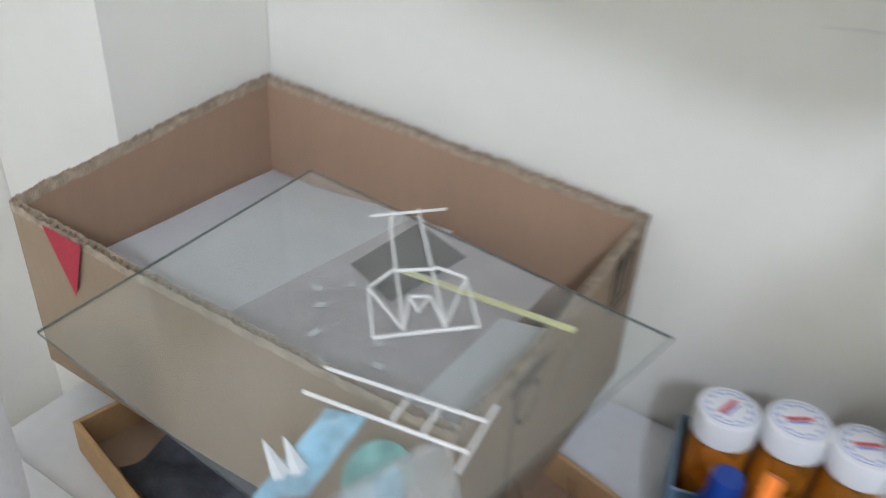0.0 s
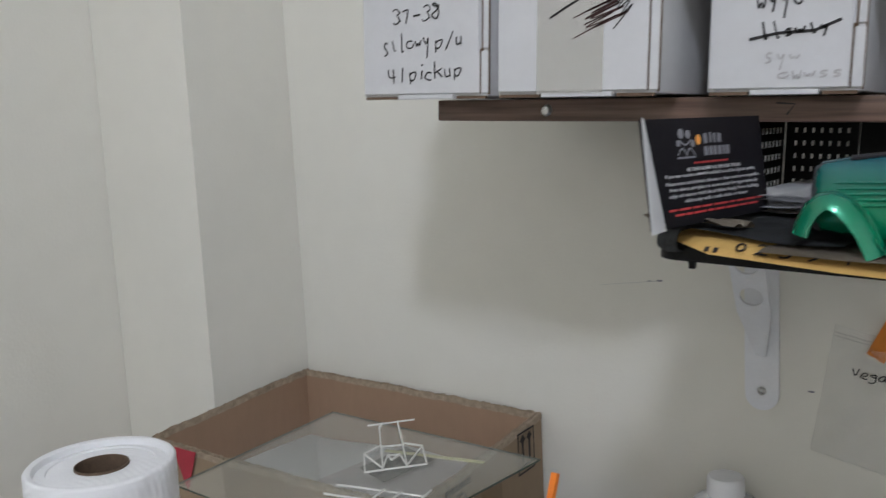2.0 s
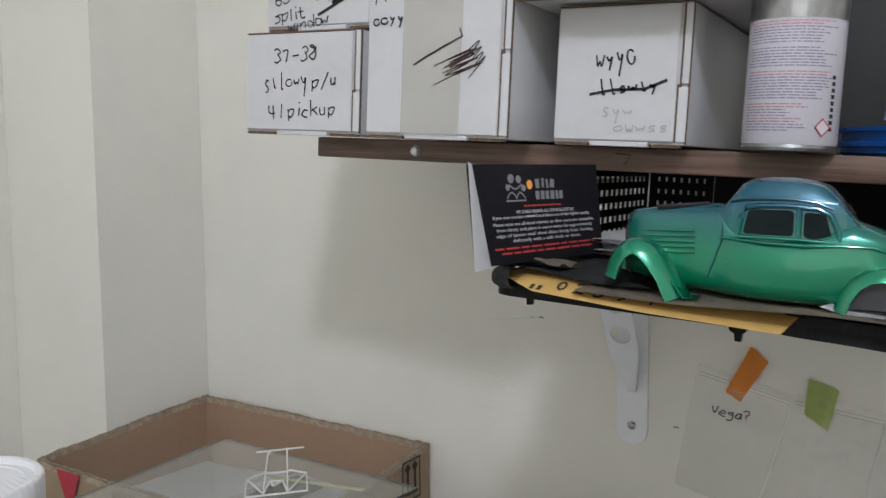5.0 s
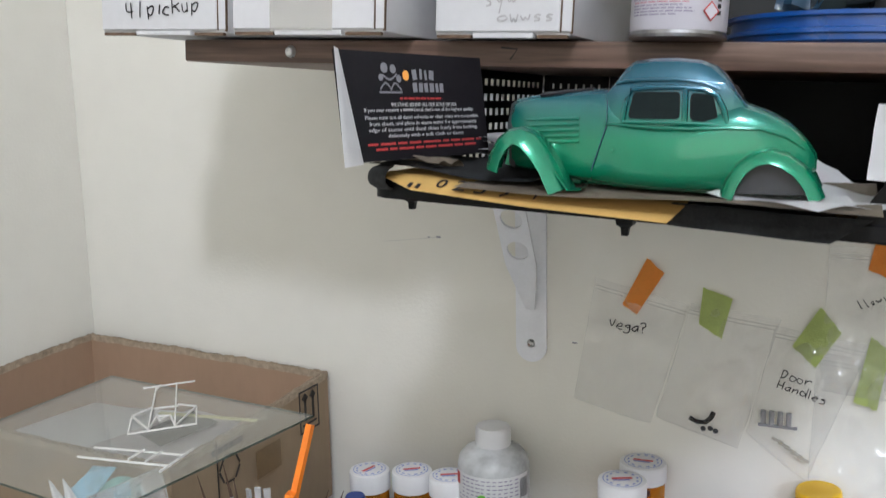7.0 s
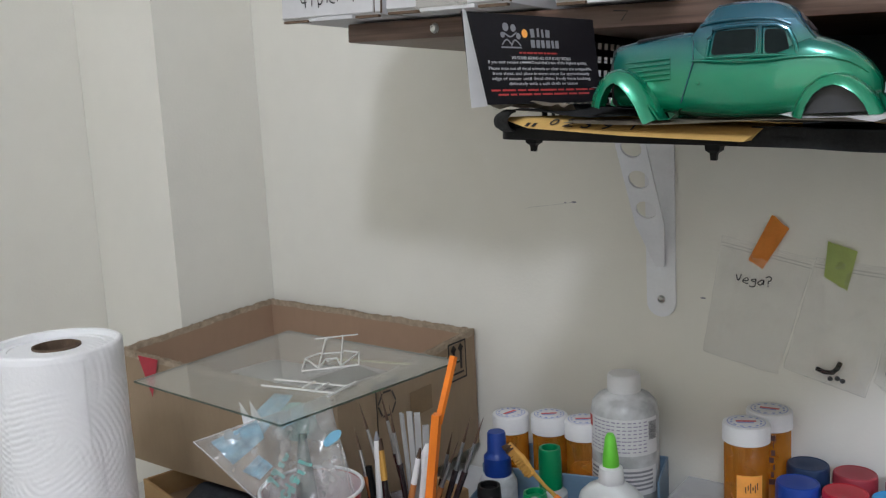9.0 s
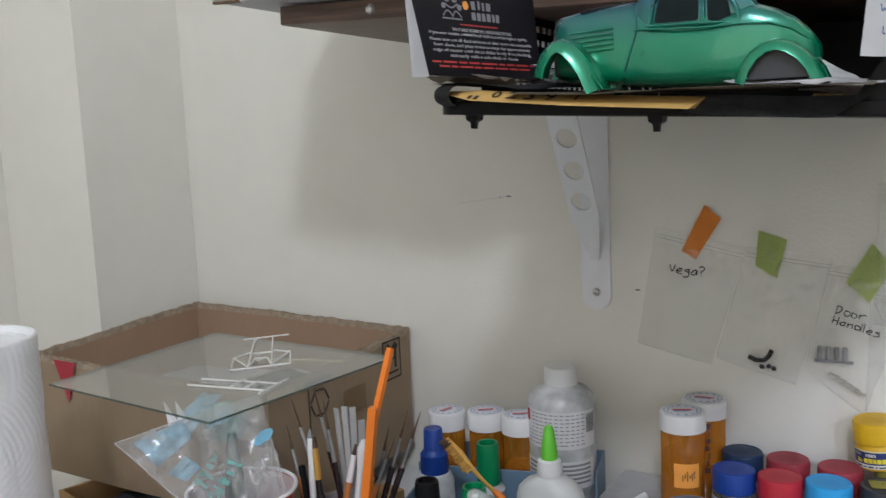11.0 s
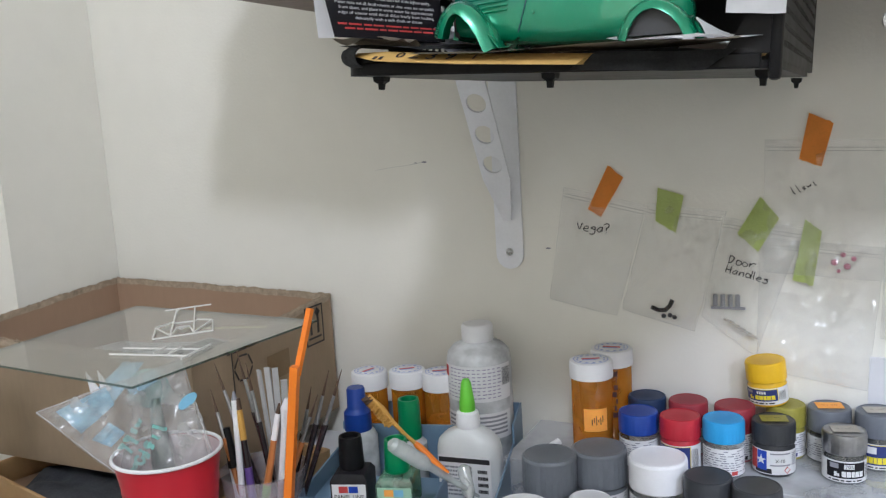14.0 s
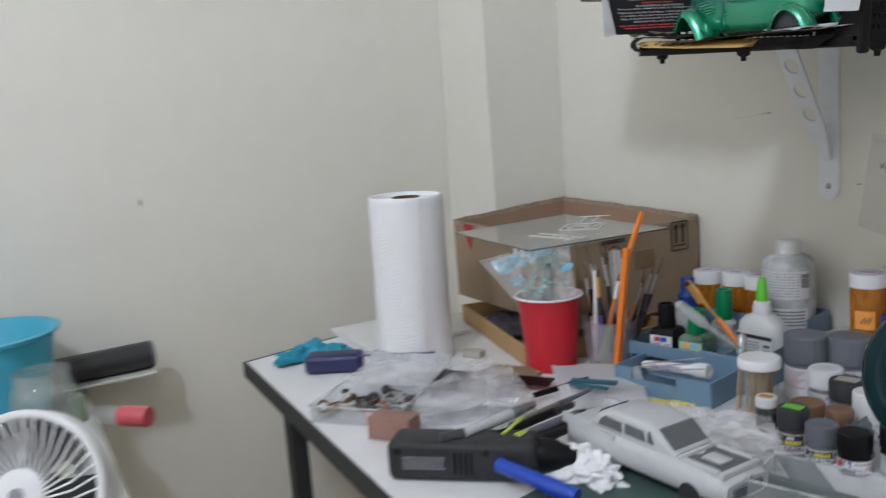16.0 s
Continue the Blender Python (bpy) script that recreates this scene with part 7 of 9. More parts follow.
def paint_jar(m, r, h, cap_h, cap, label, paint=None, lab="navy", name="paint_jar", sticker=None, group="paint jars", ang=270, number="", num_a=0, num_z=0):
    """A small round paint jar: glass, paint, screw cap with ribs, wrapped label."""
    j = thing(name, m, label, "paint jar", group)
    body = part("glass_body", lathe([(0, 0), (r * 0.90, 0), (r * 0.97, 0.002), (r * 0.97, h - cap_h - 0.006), (r * 0.86, h - cap_h - 0.001), (r * 0.84, h - cap_h + 0.001)], 34), CLEAR_JAR if paint is not cap or cap is None else cap, j)
    if paint is not None:
        part("paint", lathe([(0, 0.002), (r * 0.88, 0.002), (r * 0.88, (h - cap_h) * 0.80), (0, (h - cap_h) * 0.80)], 28), paint, j)
    bm = bmesh.new()
    seg = 64
    rows = []
    for rr, z, rib in ((r * 0.98, h - cap_h, 1), (r * 1.0, h - cap_h + 0.001, 1), (r * 1.0, h - 0.003, 1), (r * 0.965, h - 0.0008, 0), (r * 0.90, h, 0), (r * 0.86, h - 0.0006, 0)):
        rows.append([bm.verts.new(((rr - 0.0003 * rib * (k % 2)) * math.cos(2 * math.pi * k / seg), (rr - 0.0003 * rib * (k % 2)) * math.sin(2 * math.pi * k / seg), z)) for k in range(seg)])
    for a, b in zip(rows, rows[1:]):
        for k in range(seg):
            bm.faces.new((a[k], a[(k + 1) % seg], b[(k + 1) % seg], b[k]))
    bm.faces.new(rows[-1])
    capo = part("cap", bm, cap, j, angle=18)
    z0, z1 = 0.003, h - cap_h - 0.005
    if lab:
        base = LABEL_W
        lb = part("label", arc_patch(r * 0.985, z0, z1, ang - 100, ang + 100, 28), base, j)
        if lab in ("navy", "dark"):
            field, mark = (LABEL_NAVY, LABEL_YEL) if lab == "navy" else (BLACK_CARD, LABEL_W)
            part("label_field", arc_patch(r * 0.995, z0 + 0.0042, z1 - 0.001, ang - 62, ang + 46, 16), field, lb)
            part("label_border", joined(arc_patch(r * 0.999, z1 - 0.0014, z1 - 0.0008, ang - 62, ang + 47, 16), arc_patch(r * 0.999, z0 + 0.0036, z1 - 0.001, ang + 45.5, ang + 47.5, 2)), mark, lb)
            part("label_mark", joined(*[arc_patch(r * 1.004, z0 + 0.0058, z0 + 0.0058 + hh * (z1 - z0), ang + q, ang + q + w, 3) for q, w, hh in ((-40, 8, 0.22), (-31, 5, 0.15), (-20, 11, 0.26), (-7.5, 11, 0.26), (5, 8, 0.26), (14.5, 11, 0.26), (27, 11, 0.26))]), mark, lb)
            part("label_mark", arc_patch(r * 1.004, (z0 + z1) / 2 + 0.003, z1 - 0.003, ang - 14, ang + 12, 6), LABEL_W, lb)
            part("label_mark", arc_patch(r * 1.004, (z0 + z1) / 2 + 0.0032, z1 - 0.0026, ang - 52, ang - 28, 5), GREY_PRINT, lb)
            part("label_text", joined(*[arc_patch(r * 0.996, z0 + 0.0012, z0 + 0.0026, ang + q, ang + q + w, 3) for q, w in ((-56, 7), (-44, 18), (-22, 9), (-9, 14), (9, 6), (19, 16))]), INK, lb)
            part("bar_code", joined(*[arc_patch(r * 0.995, z0 + 0.004, z1 - 0.004, ang + 50 + a, ang + 51.5 + a, 2) for a in range(0, 26, 4)]), INK, lb)
        elif lab == "star":
            part("label_field", arc_patch(r * 0.995, z0 + 0.004, z1 - 0.001, ang - 60, ang - 34, 8), INK_RED, lb)
            part("label_field", arc_patch(r * 0.995, z0 + 0.004, z1 - 0.001, ang - 33, ang - 5, 8), PEN_BLUE, lb)
            star = bmesh.new()
            tips = [star.verts.new(((0.0058, 0.0023)[k % 2] * math.sin(k * math.pi / 5), (0.0058, 0.0023)[k % 2] * math.cos(k * math.pi / 5), 0.0002)) for k in range(10)]
            hub = star.verts.new((0, 0, 0.0004))
            for k in range(10):
                star.faces.new((hub, tips[(k + 1) % 10], tips[k]))
            part("star", moved(star, pose(0, 0, (z0 + z1) / 2 + 0.002) @ pose(0, 0, 0, 0, 0, ang - 20 + 90) @ pose(0, -r * 1.01, 0) @ ON_WALL), LABEL_W, lb)
            part("label_mark", arc_patch(r * 0.995, z0 + 0.001, z0 + 0.006, ang - 40, ang + 8, 8), INK, lb)
            part("label_text", joined(*[arc_patch(r * 0.995, z1 - 0.004 - k * 0.004, z1 - 0.0025 - k * 0.004, ang + 4, ang + 60, 6) for k in (0, 3)]), GREY_PRINT, lb)
            part("label_text", joined(*[arc_patch(r * 0.995, z1 - 0.0040 - k * 0.0020, z1 - 0.0030 - k * 0.0020, ang + 66, ang + 92 - 5 * (k % 3), 5) for k in range(7)]), GREY_PRINT, lb)
            frame_ = [block((-0.0026, 0.0020, 0), (0.0026, 0.0026, 0.0002)), block((-0.0026, -0.0026, 0), (0.0026, -0.0020, 0.0002)), block((-0.0026, -0.0020, 0), (-0.0020, 0.0020, 0.0002)), block((0.0020, -0.0020, 0), (0.0026, 0.0020, 0.0002))]
            part("warning_mark", moved(joined(*frame_), pose(0, 0, z0 + 0.0048) @ pose(0, 0, 0, 0, 0, ang + 50 + 90) @ pose(0, -r * 1.005, 0) @ ON_WALL @ pose(0, 0, 0, 0, 0, 45)), INK_RED, lb)
        elif lab == "text":
            rl = random.Random(int(r * 1e5 + h * 1e4 + ang))
            bits = []
            for k in range(max(2, int((z1 - z0) / 0.0024) - 1)):
                a = -82 + rl.uniform(0, 10)
                while a < 76:
                    w = rl.uniform(5, 22)
                    if rl.random() < 0.82:
                        bits.append(arc_patch(r * 0.995, z1 - 0.0028 - k * 0.0024, z1 - 0.0018 - k * 0.0024, ang + a, ang + a + w, 3))
                    a += w + 4
            part("label_text", joined(*bits), GREY_PRINT, lb)
            part("label_mark", arc_patch(r * 0.998, z0 + 0.001, z0 + 0.005, ang + 22, ang + 40, 4), (INK_RED, LABEL_NAVY, INK)[len(label) % 3], lb)
        elif lab == "red_blue":
            part("label_field", arc_patch(r * 0.995, z0, z1, ang + 20, ang + 60, 10), LABEL_NAVY, lb)
            part("label_text", joined(*[arc_patch(r * 0.995, z1 - 0.006 - k * 0.0035, z1 - 0.0045 - k * 0.0035, ang - 62, ang + 4 - 9 * (k % 3), 12) for k in range(7)]), INK_ROSE, lb)
    if number:
        size = 0.0052 if len(number) < 4 else 0.0046
        part("label_number", moved(letters(number, size), pose(0, 0, num_z or z1 - 0.0055) @ pose(0, 0, 0, 0, 0, ang + num_a + 90) @ pose(0, -r * 1.012, 0) @ ON_WALL), INK, lb, "printed number")
    if sticker is None:
        part("embossing", moved(lines(r * 0.95, r * 0.62, 2, r * 0.20, int(h * 1e5) % 97, 0.9), pose(0, 0, h - 0.0003, 0, 0, ang - 250)), cap, capo, "embossed lettering")
    if sticker is not None:
        part("sticker", moved(block((-r * 0.60, -r * 0.42, 0), (r * 0.62, r * 0.42, 0.0003)), pose(0, 0, h + 0.0003, 0, 0, 15)), sticker, capo, "tape sticker on the cap")
        part("sticker_writing", moved(scrawl(r * 0.8, r * 0.26, 4, 0.00035, 7), pose(0, 0, h + 0.0007, 0, 0, 15)), INK, capo)
    return j


RISER = 0.800
riser = thing("acrylic_riser", pose(0.700, -0.128, TOP), "clear acrylic riser shelf carrying paint jars", "riser")
ACRYL = film_mat("acrylic_sheet", (0.95, 0.96, 0.97), 0.66, 0.14, 0.06, (0.84, 0.85, 0.88), 12)
part("deck", block((0, 0, 0.0470), (0.46, 0.122, 0.0498), 0.0006, 1), ACRYL, riser)
part("front_panel", block((0, 0, 0.0), (0.46, 0.0028, 0.0468), 0.0005, 1), ACRYL, riser)
part("side_panel", block((0, 0.003, 0.0), (0.0028, 0.122, 0.0468), 0.0005, 1), ACRYL, riser)
part("side_panel", block((0.457, 0.003, 0.0), (0.46, 0.122, 0.0468), 0.0005, 1), ACRYL, riser)

pill_bottle(pose(0.789, -0.082, RISER), 0.0236, 0.106, "pill_bottle", "tall amber pill bottle with orange tape label", 0.019, 0.32, True, "tall pill bottles", 25)
p2 = pill_bottle(pose(0.7985, -0.0315, RISER), 0.0236, 0.106, "pill_bottle", "tall amber pill bottle with dark handwriting against the wall", 0.019, 0.45, False, "tall pill bottles", 5)
part("dark_writing", joined(*[arc_patch(0.0224, 0.03 + 0.008 * k, 0.036 + 0.008 * k, 285 + 5 * (k % 3), 300 - 3 * (k % 2), 4) for k in range(7)]), INK_BROWN, p2)
JR, JH, JC = 0.0208, 0.058, 0.0218
for x, y, cap, lab, txt, paint in ((0.843, -0.096, BLUE_CAP, "text", "royal blue capped paint jar", None), (0.8865, -0.097, RED_CAP, "navy", "red capped paint jar with a navy label", RED_CAP), (0.9290, -0.093, SKY_CAP, "text", "light blue capped paint jar with clear paint", None),
                                   (0.841, -0.045, NAVY_CAP, "text", "navy capped paint jar", NAVY_CAP), (0.886, -0.047, RED_DK, "text", "dull red capped paint jar", RED_DK), (0.9345, -0.050, RED_DK, "text", "dark red capped paint jar", RED_DK)):
    paint_jar(pose(x, y, RISER, 0, 0, 8 * math.sin(x * 90)), JR, JH, JC, cap, txt + " on the riser", paint, lab, number="158" if lab == "navy" else "", num_a=-1)
paint_jar(pose(0.9750, -0.0735, RISER), 0.0212, 0.0545, 0.0215, GREY_DK, "dark grey capped paint jar with a star label", GREY_DK, "star", sticker=OLIVE_CAP, ang=262, number="X-10", num_a=30, num_z=0.0178)
paint_jar(pose(0.983, -0.0265, RISER), 0.0200, 0.056, 0.022, OLIVE_CAP, "olive capped paint jar under another jar", OLIVE_CAP, "text")
paint_jar(pose(0.9665, -0.0265, RISER + 0.0565, 3, -5, 0), 0.0205, 0.047, 0.021, YEL_CAP, "yellow capped paint jar stacked askew on another", YEL_CAP, "navy", ang=258, number="113", num_a=-1)
paint_jar(pose(1.0250, -0.0265, RISER), 0.0212, 0.057, 0.024, GREY_CAP, "grey capped jar with an orange tape sticker", GREY_DK, "text", sticker=TAPE_O)
paint_jar(pose(1.0400, -0.0720, RISER), 0.0205, 0.0500, 0.0205, STEEL, "silver capped jar with masking tape on its lid", BLACK_CARD, "dark", sticker=MASK_T, ang=285, number="205", num_a=-1)
paint_jar(pose(1.0700, -0.0300, RISER), 0.0212, 0.058, 0.024, GREY_CAP, "grey capped jar with masking tape on its lid", GREY_DK, "navy", sticker=MASK_T, ang=255)

# front rows on the tabletop
paint_jar(pose(0.774, -0.187, TOP), 0.0276, 0.0875, 0.036, GREY_CAP, "large grey capped surfacer jar with a red and blue label", GREY_CAP, "red_blue", ang=300)
paint_jar(pose(0.817, -0.157, TOP), 0.0276, 0.0880, 0.036, GREY_CAP, "large grey capped surfacer jar", GREY_CAP, "text", ang=300)
paint_jar(pose(0.876, -0.158, TOP), 0.0285, 0.0860, 0.030, WHITE_PL, "large white capped jar", LABEL_W, "text", ang=300)
paint_jar(pose(0.822, -0.210, TOP), 0.0212, 0.0570, 0.024, WHITE_PL, "white capped paint jar with a printed label", LABEL_W, "text", ang=305)
paint_jar(pose(0.9265, -0.178, TOP), 0.0225, 0.0815, 0.026, GREY_DK, "black ribbed cap jar", BLACK_CARD, "text", ang=300)
paint_jar(pose(0.9705, -0.186, TOP), 0.0220, 0.0815, 0.026, GREY_DK, "black ribbed cap jar with a printed label", BLACK_CARD, "text", ang=300)
paint_jar(pose(0.866, -0.228, TOP), 0.0212, 0.0560, 0.024, GREY_DK, "black capped jar with masking tape", LABEL_W, "text", sticker=MASK_T, ang=305)
paint_jar(pose(0.905, -0.240, TOP), 0.0200, 0.0540, 0.026, LABEL_W, "white capped jar with a paper label", LABEL_W, "text", ang=305)

tj = thing("toothpick_jar", pose(0.7815, -0.2835, TOP), "clear jar of wooden toothpicks with a white lid", "jar")
part("jar_wall", lathe([(0, 0), (0.020, 0), (0.0225, 0.003), (0.0245, 0.066)], 34), CLEAR_JAR, tj)
part("lid", lathe([(0.0245, 0.064), (0.0265, 0.065), (0.0268, 0.074), (0.0250, 0.077), (0, 0.0775)], 36), WHITE_PL, tj, "white plastic lid")
rng = random.Random(5)
for k in range(46):
    a, b = rng.uniform(0, 6.28), rng.uniform(0, 6.28)
    r0, r1 = 0.018 * math.sqrt(rng.random()), 0.020 * math.sqrt(rng.random())
    part("toothpick", rod([(r0 * math.cos(a), r0 * math.sin(a), 0.002), (r1 * math.cos(b), r1 * math.sin(b), 0.062)], 0.0011, 5), PICK_W, tj)
for k, (dx, dy) in enumerate(((-0.029, -0.004), (-0.027, -0.012), (-0.024, 0.006), (-0.033, 0.003))):
    tagged(part("toothpick", rod([(0.7815 + dx * 1.05, -0.2835 + dy, TOP + 0.001), (0.7815 + dx * 0.86, -0.2835 + dy * 0.8, TOP + 0.060)], 0.0012, 5), PICK_W), "wooden toothpick leaning on the jar", "toothpick", "loose toothpicks")
sj = paint_jar(pose(0.8195, -0.3150, TOP), 0.0131, 0.0425, 0.012, WHITE_PL, "tiny dark bottle with a stained white cap", BLACK_CARD, None, sticker=BRASS)
part("dark_glass", lathe([(0, 0.0005), (0.0125, 0.0005), (0.0129, 0.003), (0.0129, 0.022), (0.010, 0.029)], 26), BLACK_CARD, sj)
paint_jar(pose(0.8730, -0.3330, TOP), 0.0180, 0.0480, 0.022, GREY_DK, "black capped paint jar with lime tape and navy label", BLACK_CARD, "navy", sticker=LIME, ang=300)
paint_jar(pose(0.9140, -0.3370, TOP), 0.0176, 0.0420, 0.021, GREY_CAP, "grey capped paint jar with navy label", GREY_CAP, "navy", ang=300)
paint_jar(pose(0.9540, -0.3360, TOP), 0.0178, 0.0440, 0.022, BLACK_PL, "black capped paint jar with a star label", BLACK_PL, "star", ang=300)
paint_jar(pose(0.8500, -0.2800, TOP), 0.0205, 0.0360, 0.016, BROWN_CAP, "low brown capped jar", BROWN_CAP, "text", ang=300)
paint_jar(pose(0.8980, -0.2850, TOP), 0.0150, 0.0420, 0.014, BROWN_CAP, "small beige capped jar with grey cloth beside it", BROWN_CAP, "text", ang=300)
paint_jar(pose(0.9850, -0.3050, TOP), 0.0200, 0.0520, 0.024, BLACK_PL, "black capped paint jar without print", BLACK_PL, "text", ang=300)


# ---- parts bags taped to the wall ----
def wall_bag(name, corners, tape, tape_mat, label, seed, depth=0.006, words=(), content=None, tape_label="orange"):
    """A clear zip bag on the wall: corners (x, z) top left, top right, bottom right, bottom left; tape: four (x, z)."""
    b = thing(name, pose(0, 0, 0), label, "parts bag", "parts bags on the wall")
    (x0, z0), (x1, z1), (x2, z2), (x3, z3) = corners

    def film(off, sd):
        n = 44
        bm = bmesh.new()
        vs = []
        for j in range(n + 1):
            row = []
            for i in range(n + 1):
                u, v = i / n, j / n
                x = (x0 * (1 - u) + x1 * u) * (1 - v) + (x3 * (1 - u) + x2 * u) * v
                z = (z0 * (1 - u) + z1 * u) * (1 - v) + (z3 * (1 - u) + z2 * u) * v
                belly = math.sin(math.pi * min(1, max(0, u))) ** 0.6 * (0.15 + 0.85 * v ** 1.5 * (1 if v < 0.93 else 0.55))
                k = noise.noise(Vector((u * 5.5 + sd, v * 5.0, sd))) + 0.6 * noise.noise(Vector((u * 15, v * 13 + sd, sd)))
                ridge = (1 - abs(noise.noise(Vector((u * 4 + v * 2.2 + sd, v * 3.4 - u, sd + 7)))) * 2.2) ** 3
                edge_ = min(u, 1 - u, v, 1 - v)
                row.append(bm.verts.new((x + 0.002 * noise.noise(Vector((v * 6, sd, 1))) * (edge_ < 0.02), -0.0012 - off * belly - abs(k) * 0.0050 * (off > 0.001) - max(ridge, 0) * 0.0035 * min(edge_ * 8, 1), z)))
            vs.append(row)
        for j in range(n):
            for i in range(n):
                bm.faces.new((vs[j][i], vs[j][i + 1], vs[j + 1][i + 1], vs[j + 1][i]))
        return bm

    part("front_film", film(depth, seed), BAG_W, b, angle=20)
    # zip strip along the mouth
    d = Vector((x1 - x0, 0, z1 - z0))
    dn = Vector((x3 - x0, 0, z3 - z0)).normalized()
    for k in (0.008, 0.0115):
        a = Vector((x0, -0.0024, z0)) + dn * k + d * 0.02
        part("zip_strip", rod([a, a + d * 0.96], 0.00045, 6), BAG_W, b)
    edge = [Vector((x, -0.0016, z)) for x, z in ((x0, z0), (x3, z3), (x2, z2), (x1, z1))]
    fine = []
    for p, q in zip(edge, edge[1:]):
        for k in range(10):
            w = p.lerp(q, k / 10)
            fine.append(w + Vector((0.0012 * noise.noise(w * 90), -0.0012 * abs(noise.noise(w * 60)), 0.0012 * noise.noise(w * 75 + Vector((3, 0, 0))))))
    part("seam", rod(fine + [edge[-1]], 0.00028, 5), BAG, b, "welded seam")
    # tape: sticks out over the bag's mouth
    bm = bmesh.new()
    c = [Vector((x, -0.0034 - 0.0008 * i, z)) for i, (x, z) in enumerate(tape)]
    n = 6
    vs = [[bm.verts.new(((c[0] * (1 - i / n) + c[1] * i / n) * (1 - j / n) + (c[3] * (1 - i / n) + c[2] * i / n) * j / n) + Vector((0, -0.0008 * noise.noise(Vector((i * 0.7 + seed, j * 0.7, 0))), 0)) + (c[3] - c[0]).normalized() * ((0.0022 * noise.noise(Vector((i * 1.3 + seed, j, 5)))) if j in (0, n) else 0)) for i in range(n + 1)] for j in range(n + 1)]
    for j in range(n):
        for i in range(n):
            bm.faces.new((vs[j][i], vs[j][i + 1], vs[j + 1][i + 1], vs[j + 1][i]))
    bmesh.ops.solidify(bm, geom=bm.faces[:], thickness=0.0003)
    part("tape_piece", bm, tape_mat, b, tape_label + " masking tape")
    for kind, txt, x, z, size, rot in words:
        bmw = handwriting(txt, size, int(seed) + len(txt), 0.115) if kind == "t" else (scrawl(size * 3.0, size, txt, size * 0.10, seed))
        part("writing", moved(bmw, pose(x, -0.0105, z) @ ON_WALL @ pose(0, 0, 0, 0, 0, rot)), INK, b, "black handwriting")
    return b


wall_bag("parts_bag", ((0.740, 1.088), (0.836, 1.066), (0.799, 0.936), (0.717, 0.953)), ((0.793, 1.111), (0.811, 1.097), (0.784, 1.052), (0.769, 1.062)), TAPE_O, "empty clear zip bag held by orange tape", 1.0, 0.007, (("t", "Vega?", 0.775, 1.040, 0.0098, -2),))
wall_bag("parts_bag", ((0.838, 1.068), (0.922, 1.058), (0.886, 0.922), (0.805, 0.944)), ((0.849, 1.085), (0.877, 1.075), (0.868, 1.034), (0.846, 1.048)), TAPE_G, "clear zip bag with a black part held by green tape", 5.0, 0.006, tape_label="green")
wall_bag("parts_bag", ((0.918, 1.052), (1.000, 1.040), (0.950, 0.898), (0.894, 0.940)), ((0.956, 1.073), (0.975, 1.050), (0.954, 1.014), (0.933, 1.034)), TAPE_G, "clear zip bag of small grey parts marked with handwriting", 9.0, 0.008, (("t", "Door", 0.938, 1.003, 0.0088, -12), ("t", "Handles", 0.943, 0.990, 0.0086, -15)), tape_label="green")
wall_bag("parts_bag", ((0.961, 1.133), (1.085, 1.128), (1.080, 0.985), (0.958, 0.992)), ((1.003, 1.158), (1.026, 1.147), (1.015, 1.103), (0.994, 1.112)), TAPE_O, "clear zip bag with pink-stained parts held by orange tape", 13.0, 0.007, (("s", 5, 0.999, 1.082, 0.009, 22),))
wall_bag("parts_bag", ((0.955, 1.030), (1.075, 1.020), (1.060, 0.868), (0.952, 0.885)), ((1.000, 1.049), (1.016, 1.036), (1.008, 0.979), (0.988, 0.985)), TAPE_G, "large clear bag low on the wall held by green tape", 17.0, 0.007, tape_label="green")
wall_bag("parts_bag", ((1.075, 1.070), (1.165, 1.062), (1.170, 0.915), (1.072, 0.925)), ((1.105, 1.092), (1.127, 1.086), (1.122, 1.045), (1.100, 1.050)), TAPE_O, "clear zip bag of parts held by orange tape", 21.0, 0.007)

sheet_thing("paper_sheet", [(1.062, -0.0012, 0.905), (1.185, -0.0012, 0.905), (1.185, -0.0022, 0.800), (1.060, -0.0022, 0.803)], 0.0005, PAPER_W, "white sheet of paper hanging against the wall", 0.0006, 6.0, category="paper")

# what is in the bags
bm = stroke([(-0.012, 0.004), (-0.004, 0.0005), (0.004, 0.001), (0.009, 0.006), (0.012, 0.013)], 0.005)
bmesh.ops.solidify(bm, geom=bm.faces[:], thickness=0.0015)
tagged(part("black_part", bm, BLACK_PL, m=pose(0.851, -0.0052, 0.945) @ ON_WALL), "small curved black model part in the bag", "model part")
for dx, dz in ((0.002, -0.006), (0.009, -0.005), (0.014, -0.007)):
    tagged(part("black_part", moved(lathe([(0, 0), (0.0028, 0), (0.002, 0.002), (0, 0.002)], 9), pose(0.851 + dx, -0.0052, 0.945 + dz, 90, 0, 0)), GREY_DK), "tiny black model part in the bag", "model part", "tiny black parts")
gp = thing("grey_sprue", pose(0.922, -0.006, 0.953), "clear grey sprue with four small tubes in the bag", "model part")
part("sprue_bar", block((-0.017, -0.001, -0.003), (0.019, 0.001, 0.000), 0.0005, 1), GREY_PRINT, gp)
for k in range(4):
    part("sprue_tube", moved(lathe([(0.0026, 0), (0.0026, 0.013), (0.0018, 0.013), (0.0018, 0)], 12, True), pose(-0.0125 + 0.0078 * k, 0, 0.0005)), mat("clear_grey_part", (0.30, 0.30, 0.31), 0.3), gp)
